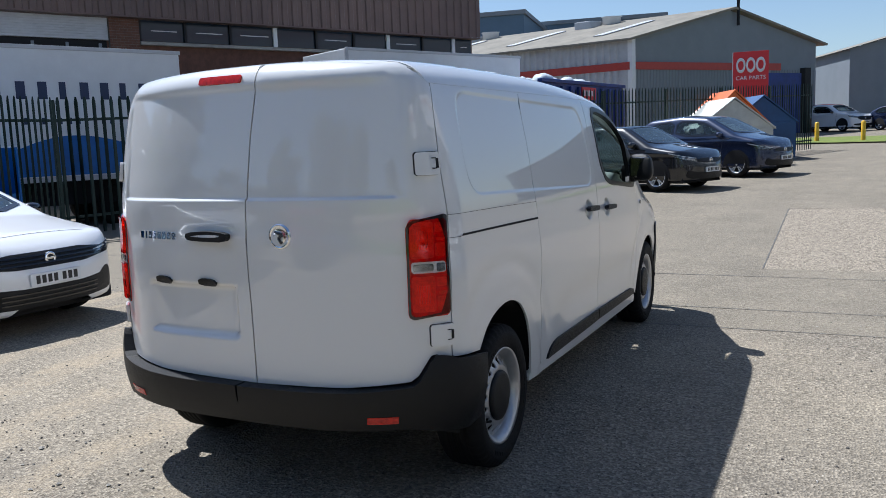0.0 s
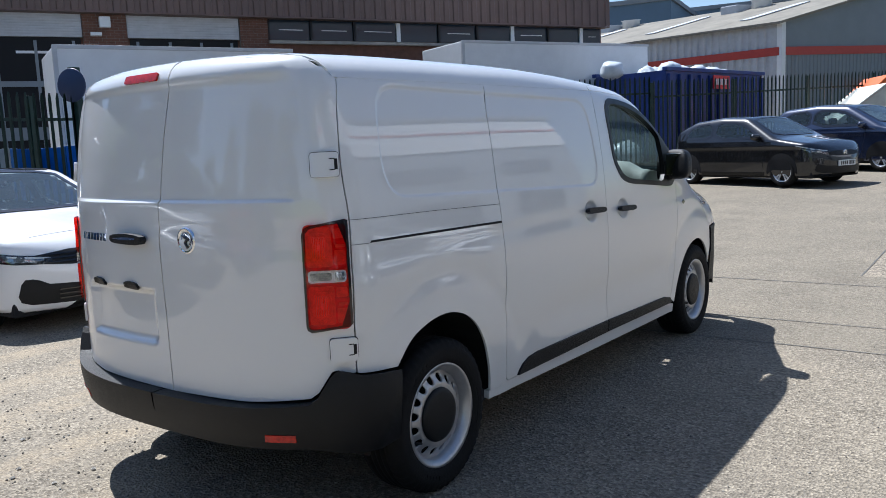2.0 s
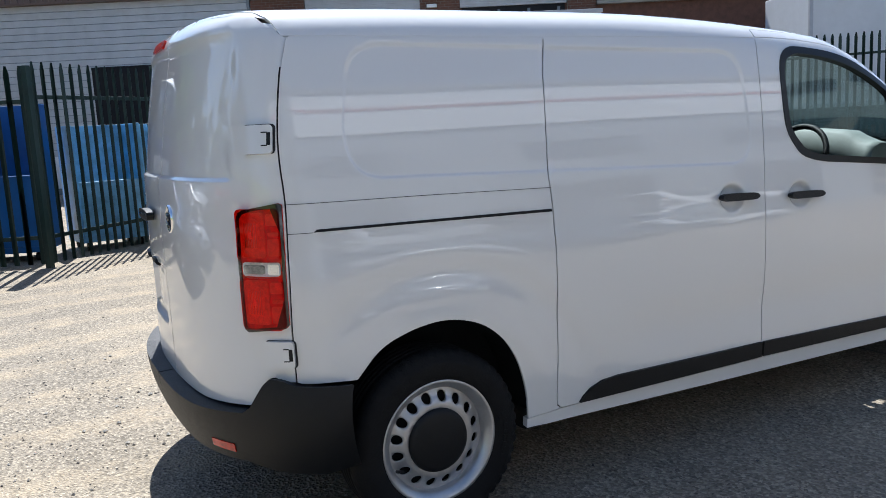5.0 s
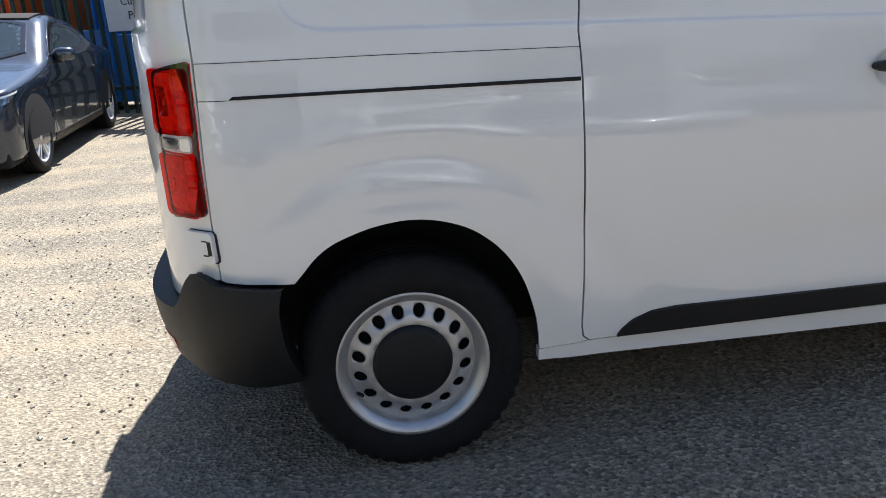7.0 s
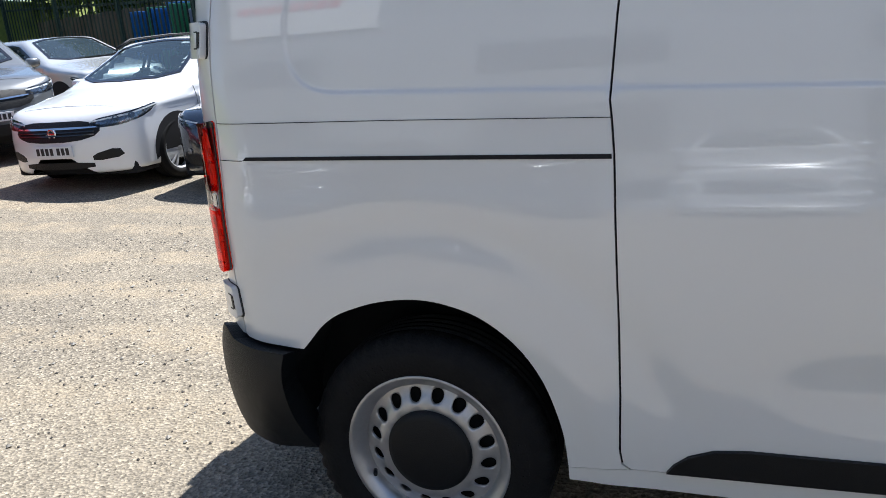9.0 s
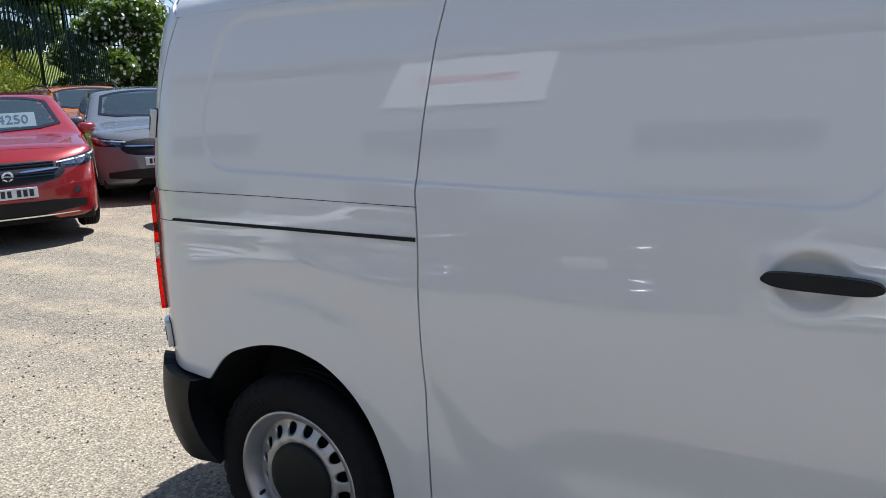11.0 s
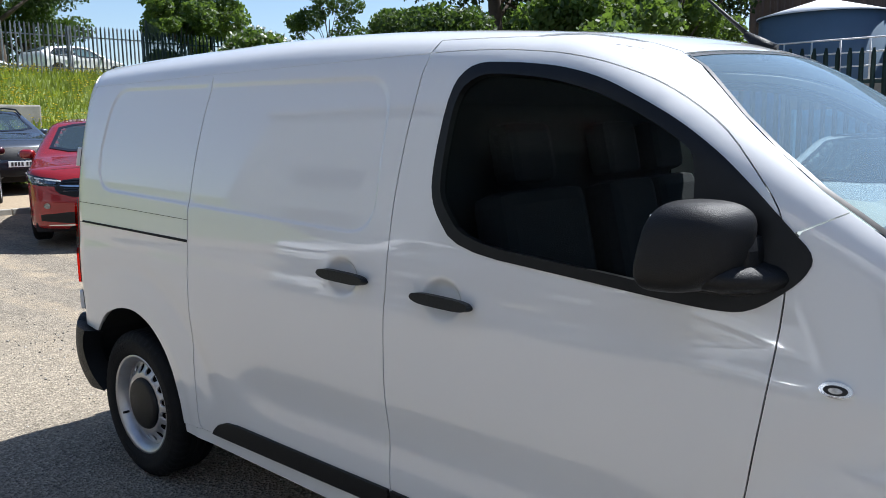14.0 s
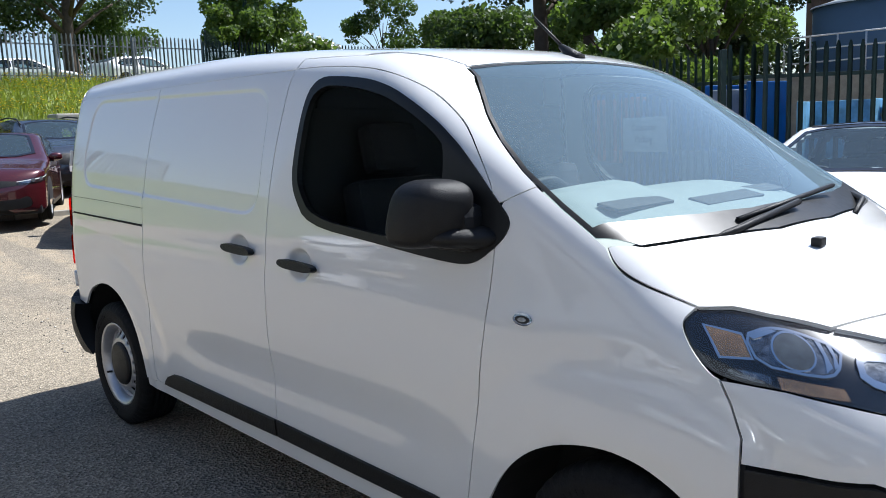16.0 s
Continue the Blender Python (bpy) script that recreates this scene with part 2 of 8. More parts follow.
class Shell:
    """A body given as the zero surface of a field; outlines are laid on it as panels."""

    def __init__(self, field):
        self.field = field

    def lay(self, way, uv, off=0.0):
        o, u, v, w = (np.array(k, float) for k in WAYS[way])
        uv = np.asarray(uv, float)
        base = o + uv[:, :1] * u + uv[:, 1:] * v
        f = lambda s: self.field(*(base + s[:, None] * w).T) - off
        near, far = np.zeros(len(base)), np.full(len(base), np.nan)
        best, at = np.full(len(base), 1e9), np.zeros(len(base))
        for s in np.arange(0.0, 7.0, 0.2):
            s = np.full(len(base), s)
            val = f(s)
            at, best = np.where(val < best, s, at), np.minimum(val, best)
            hit = (val <= 0) & np.isnan(far)
            far[hit] = s[hit]
            near = np.where(np.isnan(far), s, near)
        lost = np.isnan(far)
        for d in (0.1, 0.05, 0.025, 0.0125):
            for k in (-d, d):
                val = f(at + k)
                at, best = np.where(val < best, at + k, at), np.minimum(val, best)
        near, far = np.where(lost, at, near), np.where(lost, at, far)
        for _ in range(17):
            mid = (near + far) / 2
            ins = f(mid) <= 0
            far, near = np.where(ins, mid, far), np.where(ins, near, mid)
        return base + ((near + far) / 2)[:, None] * w

    def normal(self, p, e=0.004):
        g = np.stack([self.field(*(p + e * k).T) - self.field(*(p - e * k).T) for k in np.eye(3)], 1)
        return g / np.maximum(np.linalg.norm(g, axis=1, keepdims=True), 1e-9)

    def snap(self, points):
        p = np.array(points, float)
        for _ in range(9):
            p = p - 0.9 * self.field(*p.T)[:, None] * self.normal(p)
        return p

    def panel(self, name, way, loop, material, holes=(), gap=0.0026, off=0.0, thick=0.012, grid=0.045, edge=0.03, flip=False, rows=(), spots=(), lines=None):
        from mathutils.geometry import delaunay_2d_cdt
        loops = [dense(shrink(loop, gap) if gap else loop, edge)] + [dense(h, edge) for h in holes]
        outer = loops[0]
        lo, hi = outer.min(0), outer.max(0)
        gu, gv = np.meshgrid(np.arange(lo[0], hi[0], grid), np.arange(lo[1], hi[1], grid))
        pts = np.stack([gu.ravel(), gv.ravel()], 1)
        more = []
        for v in rows:
            us = np.arange(lo[0], hi[0], grid * 0.8)
            more.append(np.stack([us, np.full(len(us), v)], 1))
        if rows:
            pts = pts[(pts[:, 1] < min(rows) - 0.008) | (pts[:, 1] > max(rows) + 0.008)]
        for (cu, cv, ru, rv) in spots:
            pts = pts[np.hypot((pts[:, 0] - cu) / ru, (pts[:, 1] - cv) / rv) > 1.45]
            a = np.linspace(0, 2 * math.pi, 32, False)
            for k in (0.0, 0.35, 0.6, 0.74, 0.82, 0.89, 0.95, 1.01, 1.07, 1.13, 1.2, 1.32):
                more.append(np.stack([cu + ru * k * np.cos(a), cv + rv * k * np.sin(a)], 1) if k else np.array([(cu, cv)]))
        if lines is not None:
            pts = pts[np.abs(stamp_distance(*pts.T)) > 0.024]
            more.append(lines)
        if more:
            pts = np.concatenate([pts] + more)
        keep = inside(outer, pts) & (edge_distance(outer, pts) > min(grid * 0.35, 0.012))
        for h in loops[1:]:
            keep &= ~inside(h, pts) & (edge_distance(h, pts) > grid * 0.35)
        pts = pts[keep]
        allp = np.concatenate(loops + [pts])
        edges, k = [], 0
        for h in loops:
            n = len(h)
            edges += [(k + i, k + (i + 1) % n) for i in range(n)]
            k += n
        vs, _, fs, orig, _, _ = delaunay_2d_cdt([Vector(p) for p in allp], edges, [], 0, 1e-6)
        vs = np.array([tuple(v) for v in vs])
        cen = np.array([vs[list(f)].mean(0) for f in fs])
        ok = inside(outer, cen)
        for h in loops[1:]:
            ok &= ~inside(h, cen)
        fs = [tuple(f) for f, o in zip(fs, ok) if o]
        p3 = self.lay(way, vs, off)
        nor = self.normal(p3)
        rim = {}
        count = {}
        for f in fs:
            for a, b in zip(f, f[1:] + f[:1]):
                count[(a, b)] = 1
        border = [(a, b) for (a, b) in count if (b, a) not in count]
        verts, normals = list(p3), list(nor)
        faces = list(fs)
        tri = np.array([f[:3] for f in fs])
        n0 = (np.cross(p3[tri[:, 1]] - p3[tri[:, 0]], p3[tri[:, 2]] - p3[tri[:, 0]]) * nor[tri[:, 0]]).sum()
        if n0 < 0:
            faces = [f[::-1] for f in faces]
            border = [(b, a) for a, b in border]
        if thick:
            for a, b in border:
                d = p3[b] - p3[a]
                side = np.cross(d, nor[a])
                side /= max(np.linalg.norm(side), 1e-9)
                i = len(verts)
                verts += [p3[a], p3[b], p3[b] - nor[b] * thick, p3[a] - nor[a] * thick]
                normals += [side] * 4
                faces.append((i + 1, i, i + 3, i + 2))
        if flip:
            verts = [v * (-1, 1, 1) for v in verts]
            normals = [n * (-1, 1, 1) for n in normals]
            faces = [f[::-1] for f in faces]
        return mesh_of(name, verts, faces, material, True, normals)


def rrect(u0, u1, v0, v1, r=0.02):
    """A rectangle with round corners, as an outline."""
    out = []
    for cu, cv, a0 in ((u1 - r, v1 - r, 0), (u0 + r, v1 - r, 90), (u0 + r, v0 + r, 180), (u1 - r, v0 + r, 270)):
        out += [(cu + r * math.cos(radians(a0 + k * 22.5)), cv + r * math.sin(radians(a0 + k * 22.5))) for k in range(5)]
    return out


def both(shell, name, way, loop, material, parent, label="", sides=(False, True), **kw):
    return [part(name, shell.panel(name, way, loop, material, flip=s, **kw), None, parent, label) for s in sides]


# ---- the van ----
WZ = np.polyfit([0.25, 0.35, 0.5, 0.7, 0.9, 1.1, 1.27, 1.47, 1.65, 1.82, 1.95], [0.905, 0.918, 0.928, 0.936, 0.94, 0.937, 0.918, 0.886, 0.847, 0.803, 0.765], 5)


BOWL, BOWLS = (0.066, 0.054), ((2.275, 1.108), (2.713, 1.086))


def stamp_distance(y, z):
    """How far a point of the flank lies outside the stamped panel, corners rounded."""
    low = 1.325 - 0.041 * (y - 0.6) - z
    top = z - 1.770 + 0.022 * (y - 1.0)
    ends = np.maximum(0.525 + 0.20 * np.clip(z - 1.5, 0, 1) - y, y - 2.415 - 0.03 * (z - 1.3))
    return smax(smax(low, top, 0.02), ends, 0.13)


def stamp_rows(gap=0.03):
    """Lines of points along the edge of the stamped panel, for the mesh to follow."""
    out = []
    for y, z in dense([(0.53, 1.33), (2.41, 1.25), (2.42, 1.74), (0.60, 1.775)], gap):
        p = np.array([[y, z]])
        for off in (-0.018, -0.011, -0.006, 0.0, 0.006, 0.011, 0.018):
            q = p.copy()
            for _ in range(14):
                d = stamp_distance(*q.T) - off
                g = np.stack([stamp_distance(q[:, 0] + 1e-3, q[:, 1]) - d - off, stamp_distance(q[:, 0], q[:, 1] + 1e-3) - d - off], 1) / 1e-3
                q = q - (d / np.maximum((g * g).sum(1), 1e-6))[:, None] * g
            out.append(q[0])
    return np.array(out)


def van_field(x, y, z, bowls=True):
    x = np.abs(x)
    w = np.polyval(WZ, np.clip(z, 0.2, 2.0)) + 0.012 * step(0.6, 2.4, y)
    nose = np.clip(y - 3.25, 0, 2)
    w = w - nose**2 * (0.022 + 0.085 * step(0.75, 1.3, z))
    # stamped panels, arch lips and hand bowls on the flank
    half_edge = 0.006 + 0.005 * step(1.5, 1.72, z)
    w = w - 0.0055 * (1 - step(-half_edge, half_edge, stamp_distance(y, z)))
    for yc, zc in ((0.82, 0.335), (4.075, 0.31)):
        r = np.hypot(y - yc, z - zc)
        w = w + 0.005 * np.exp(-(((r - 0.47) / 0.04) ** 2)) * (z > 0.25) - 0.008 * np.exp(-(((r - 0.645) / 0.055) ** 2)) * step(0.42, 0.60, z)
    for yc, zc in BOWLS if bowls else ():
        q = np.hypot((y - yc) / BOWL[0], (z - zc) / BOWL[1])
        w = w - 0.022 * np.exp(-(q**7))
    w = w - 0.012 * np.exp(-(((z - 0.60) / 0.10) ** 2)) * step(1.5, 1.9, y) * (1 - step(3.2, 3.6, y))
    side = x - w
    yr = 0.047 + 0.05 * x**2 + 0.27 * x**4 + 0.03 * step(1.2, 1.5, z) * (z - 1.2) + 0.16 * np.clip(z - 1.3, 0, 1) ** 1.5
    yr = yr + 0.012 * step(1.340, 1.352, z) * (1 - step(1.80, 1.845, z)) * (1 - step(0.715, 0.755, x - 0.10 * np.clip(1.42 - z, 0, 1) + 0.25 * np.clip(z - 1.72, 0, 1)))
    rear = yr - y
    roof_z = 1.945 - 0.03 * np.clip((1.0 - y) / 1.0, 0, 1) ** 2 - 0.0927 * np.clip((y - 1.6) / 1.5, 0, 1.4) ** 2
    roof = z - roof_z + 0.06 * x**2
    screen = (z - 1.24 - 0.63 * (4.24 - 0.29 * x**2 - y)) * 0.846
    cab = smax(smax(side, roof, 0.13), rear, 0.10)
    cab = smax(cab, screen, 0.09)
    cab = np.maximum(cab, y - 4.5)
    hood_z = 1.262 - 0.15 * np.clip(y - 4.05, 0, 2) - 0.34 * np.clip(y - 4.2, 0, 2) ** 2 - 0.16 * x**2
    hood = z - hood_z
    front = (y - (4.93 - 0.30 * x**2 - 0.10 * np.clip(z - 0.75, 0, 1) ** 2)) * 0.95
    low = smax(smax(smax(side, hood, 0.12), rear, 0.10), front, 0.16)
    return smin(cab, low, 0.02)


VAN = Shell(van_field)
SMOOTH = Shell(lambda x, y, z: van_field(x, y, z, False))
BUMPER = Shell(lambda x, y, z: van_field(x, y, z) - 0.062 * np.clip(1 - ((z - 0.55) / 0.24) ** 2, -0.2, 1))


def plate_recess(x, y, z):
    return van_field(x, y, z) + 0.028 * bump2(x, z, -0.55, -0.02, 0.745, 0.965, 0.012)


def diag(p):
    p = np.asarray(p, float)
    b = p[:, 1] < 0.27
    q = np.where(b[:, None], VAN.lay("B", p[:, [0, 2]]), VAN.lay("R", p[:, 1:]))
    return [((k[0] + k[1]) * R2, z) for k, z in zip(q, p[:, 2])]


def flat_diag(p):
    return [((q[0] + q[1]) * R2, q[2]) for q in p]


def fdiag(p):
    out = []
    for x, y, z in p:
        q = VAN.lay("F", [(-x, z)])[0] if x < 0.66 else VAN.lay("R", [(y, z)])[0]
        out.append(((q[1] - q[0]) * R2, z))
    return out


def wheel(parent, x, y, z, r, rim_r, width, style, side=1):
    """A road wheel with its tyre and rim; the outer face looks along side * x."""
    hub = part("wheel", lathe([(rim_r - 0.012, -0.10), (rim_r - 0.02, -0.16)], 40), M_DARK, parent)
    hub.matrix_world = parent.matrix_world @ pose(x, y, z, 0, 0, 0 if side > 0 else 180)
    w = width
    prof = [(rim_r - 0.004, -w + 0.012), (rim_r + 0.02, -w), (r - 0.03, -w - 0.004), (r - 0.008, -w + 0.015), (r, -w + 0.04)]
    for k in range(4):
        a = -w + 0.055 + k * (w - 0.1) / 4
        prof += [(r, a), (r - 0.008, a + 0.004), (r - 0.008, a + 0.010), (r, a + 0.014)]
    prof += [(r, -0.036), (r - 0.006, -0.014), (r - 0.022, -0.001), (r - 0.036, 0.003), (r - 0.040, 0.0065), (r - 0.055, 0.008), (rim_r + 0.030, 0.006), (rim_r + 0.012, 0.0), (rim_r, -0.010)]
    bm = lathe(prof, 144 if style == "steel" else 64)
    if style == "steel":
        for v in bm.verts:
            rr = math.hypot(v.co.y, v.co.z)
            if rr > r - 0.03 and v.co.x > -0.05 and round(math.atan2(v.co.z, v.co.y) / (2 * math.pi) * 144) % 3 == 0:
                v.co = Vector((v.co.x - 0.003, v.co.y * (1 - 0.006 / rr), v.co.z * (1 - 0.006 / rr)))
    part("tyre", bm, M_RUBBER, hub)
    if style == "steel":
        for a0, nb in ((0.4, 7), (2.6, 5), (4.3, 8)):
            bm = bmesh.new()
            for k in range(nb):
                box_bm(bm, (0.005, -0.007 - 0.004 * (k % 2), r - 0.078), (0.0092, 0.007, r - 0.058), 0, Matrix.Rotation(a0 + k * 0.085, 4, "X"))
            part("sidewall_marking", bm, M_RUBBER, hub)
    if style == "steel":
        rp = [(rim_r - 0.030, -w + 0.02), (rim_r - 0.032, -0.05), (rim_r - 0.026, -0.020), (rim_r - 0.006, -0.008), (rim_r + 0.004, -0.002), (rim_r + 0.006, -0.010)]
        part("rim", lathe(rp, 64), M_STEEL, hub)
        bm = bmesh.new()
        n, ri, ro = 16, 0.118, rim_r - 0.030
        rh, hr = 0.163, 0.0195
        ang = 2 * math.pi / n

        def disc_x(rr):
            return -0.052 + 0.030 * math.exp(-(((rr - 0.133) / 0.030) ** 2))

        for k in range(n):
            c = (k + 0.5) * ang
            hole, outer = [], []
            for j in range(16):
                t = 2 * math.pi * j / 16
                hole.append((rh + hr * math.cos(t), c + hr * 0.92 * math.sin(t) / rh))
                m = max(abs(math.cos(t)), abs(math.sin(t)))
                cu, cv = math.cos(t) / m, math.sin(t) / m
                outer.append(((ri + ro) / 2 + cu * (ro - ri) / 2, c + cv * ang / 2))
            rings = []
            for s in (0.0, 0.25, 1.0):
                rings.append([bm.verts.new((disc_x((1 - s) * h[0] + s * o[0]), ((1 - s) * h[0] + s * o[0]) * math.cos((1 - s) * h[1] + s * o[1]), ((1 - s) * h[0] + s * o[0]) * math.sin((1 - s) * h[1] + s * o[1]))) for h, o in zip(hole, outer)])
            rings.insert(0, [bm.verts.new(v.co + Vector((-0.008, 0, 0))) for v in rings[0]])
            for u, v in zip(rings, rings[1:]):
                for j in range(16):
                    f = bm.faces.new((u[j], u[(j + 1) % 16], v[(j + 1) % 16], v[j]))
                    f.smooth = True
        bmesh.ops.remove_doubles(bm, verts=bm.verts, dist=0.0006)
        bmesh.ops.recalc_face_normals(bm, faces=bm.faces)
        part("rim_disc", bm, M_STEEL, hub)
        part("centre_cap", lathe([(0.002, -0.004), (0.045, -0.006), (0.098, -0.010), (0.116, -0.014), (0.121, -0.024), (0.119, -0.05)], 48), M_BLACK, hub, "black plastic centre cap")
        # near-black disc stands in for the shade behind the rim holes
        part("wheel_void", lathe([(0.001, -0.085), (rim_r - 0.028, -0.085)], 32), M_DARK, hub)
        bm = bmesh.new()
        tube_bm(bm, [(-0.03, 0, rim_r - 0.036), (0.0, 0, rim_r - 0.05)], 0.006, 8)
        bmesh.ops.transform(bm, verts=bm.verts, matrix=Matrix.Rotation(math.radians(115), 4, "X"))
        part("valve", bm, M_BLACK, hub)
    else:
        part("rim", lathe([(rim_r - 0.02, -w + 0.03), (rim_r - 0.022, -0.03), (rim_r - 0.004, -0.006), (rim_r + 0.003, -0.004)], 40), M_ALLOY, hub)
        # near-black disc stands in for the shade behind the spokes
        part("wheel_void", lathe([(0.001, -0.07), (rim_r - 0.02, -0.07)], 32), M_DARK, hub)
        bm = bmesh.new()
        for k in range(style):
            t = 2 * math.pi * k / style
            for sp in (-0.13, 0.13):
                box_bm(bm, (-0.03, -0.013, 0.03), (-0.008, 0.013, rim_r - 0.012), 0.004, Matrix.Rotation(t + sp * 1.2, 4, "X") @ Matrix.Rotation(0.04 * sp, 4, "X"))
        part("spokes", bm, M_ALLOY, hub)
        part("centre_cap", lathe([(0.001, 0.0), (0.028, -0.002), (0.05, -0.008), (0.055, -0.03)], 24), M_ALLOY, hub)
    return hub


def flow(points, k=4):
    """A smooth curve through the points."""
    p = np.asarray(points, float)
    p = np.concatenate([[2 * p[0] - p[1]], p, [2 * p[-1] - p[-2]]])
    out = []
    for a, b, c, d in zip(p, p[1:], p[2:], p[3:]):
        for t in np.arange(k) / k:
            out.append(tuple(0.5 * (2 * b + (c - a) * t + (2 * a - 5 * b + 4 * c - d) * t * t + (3 * b - a - 3 * c + d) * t**3)))
    return out + [tuple(p[-2])]


# seams of the flank, as (y, z)
REAR_EDGE = flow([(0.286, 0.668), (0.284, 0.86), (0.292, 1.10), (0.298, 1.265), (0.296, 1.40), (0.305, 1.52), (0.335, 1.68), (0.375, 1.80)], 3)
ARCH_R = flow([(0.488, 0.646), (0.52, 0.68), (0.555, 0.717), (0.60, 0.748), (0.655, 0.770), (0.72, 0.788), (0.80, 0.798), (0.87, 0.794), (0.94, 0.776), (1.00, 0.748), (1.06, 0.700), (1.105, 0.645), (1.14, 0.58), (1.166, 0.50), (1.180, 0.43), (1.186, 0.345)])
SLIDE_SEAM = [(1.345, 0.356), (1.325, 0.372), (1.320, 0.41), (1.326, 0.56), (1.328, 0.72), (1.329, 1.15), (1.326, 1.22), (1.322, 1.27), (1.340, 1.45), (1.366, 1.65), (1.398, 1.80)]
DOOR_SEAM = [(2.470, 0.352), (2.468, 0.45), (2.472, 0.63), (2.470, 0.80), (2.474, 1.0), (2.482, 1.17), (2.497, 1.35), (2.521, 1.55), (2.549, 1.74), (2.565, 1.80)]
A_LINE = flow([(2.60, 1.804), (2.70, 1.802), (2.85, 1.793), (3.00, 1.776), (3.10, 1.757), (3.19, 1.732), (3.30, 1.690), (3.40, 1.635), (3.50, 1.562), (3.585, 1.470), (3.64, 1.395), (3.655, 1.34)], 3)
F_SEAM = flow([(3.515, 0.335), (3.548, 0.441), (3.588, 0.633), (3.622, 0.83), (3.65, 1.02), (3.668, 1.205), (3.66, 1.30)], 3)
ARCH_F = flow([(3.60, 0.33), (3.625, 0.42), (3.65, 0.48), (3.70, 0.56), (3.76, 0.625), (3.83, 0.675), (3.92, 0.712), (4.02, 0.730), (4.10, 0.728), (4.18, 0.708), (4.27, 0.66), (4.34, 0.59), (4.395, 0.50)], 3)
HOOD = flow([(4.000, 1.239), (4.025, 1.207), (4.054, 1.183), (4.104, 1.158), (4.18, 1.131), (4.246, 1.1085)])
WINDOW = rounded([(2.675, 1.70), (2.645, 1.44), (2.662, 1.35), (2.76, 1.235), (3.20, 1.195), (3.50, 1.165), (3.60, 1.168), (3.70, 1.245), (3.725, 1.30), (3.66, 1.365), (3.585, 1.44), (3.50, 1.515), (3.40, 1.585), (3.30, 1.640), (3.18, 1.698), (3.05, 1.735), (2.90, 1.755), (2.75, 1.765)], 2)
PANE = rounded([(2.70, 1.68), (2.680, 1.45), (2.69, 1.37), (2.79, 1.262), (3.20, 1.225), (3.455, 1.20), (3.455, 1.50), (3.40, 1.548), (3.29, 1.61), (3.16, 1.667), (3.03, 1.702), (2.90, 1.722), (2.78, 1.730)], 2)
SCREEN_EDGE = [(3.275, 1.768), (3.344, 1.728), (3.42, 1.668), (3.5, 1.602), (3.6, 1.522), (3.714, 1.432), (3.85, 1.338), (3.965, 1.262)]


def seam_strip(shell, way, line, name, parent, flip=False, width=0.014, depth=-0.011, material=None):
    """A strip behind a panel gap; near-black by default, standing in for its shade."""
    p = dense(line, 0.05, False)
    d = np.gradient(p, axis=0)
    n = np.stack([-d[:, 1], d[:, 0]], 1) / np.hypot(*d.T)[:, None] * width / 2
    return part(name, shell.panel(name, way, np.concatenate([p + n, (p - n)[::-1]]), material or M_DARK, gap=0, off=depth, thick=0, grid=0.2, edge=0.06, flip=flip), None, parent)


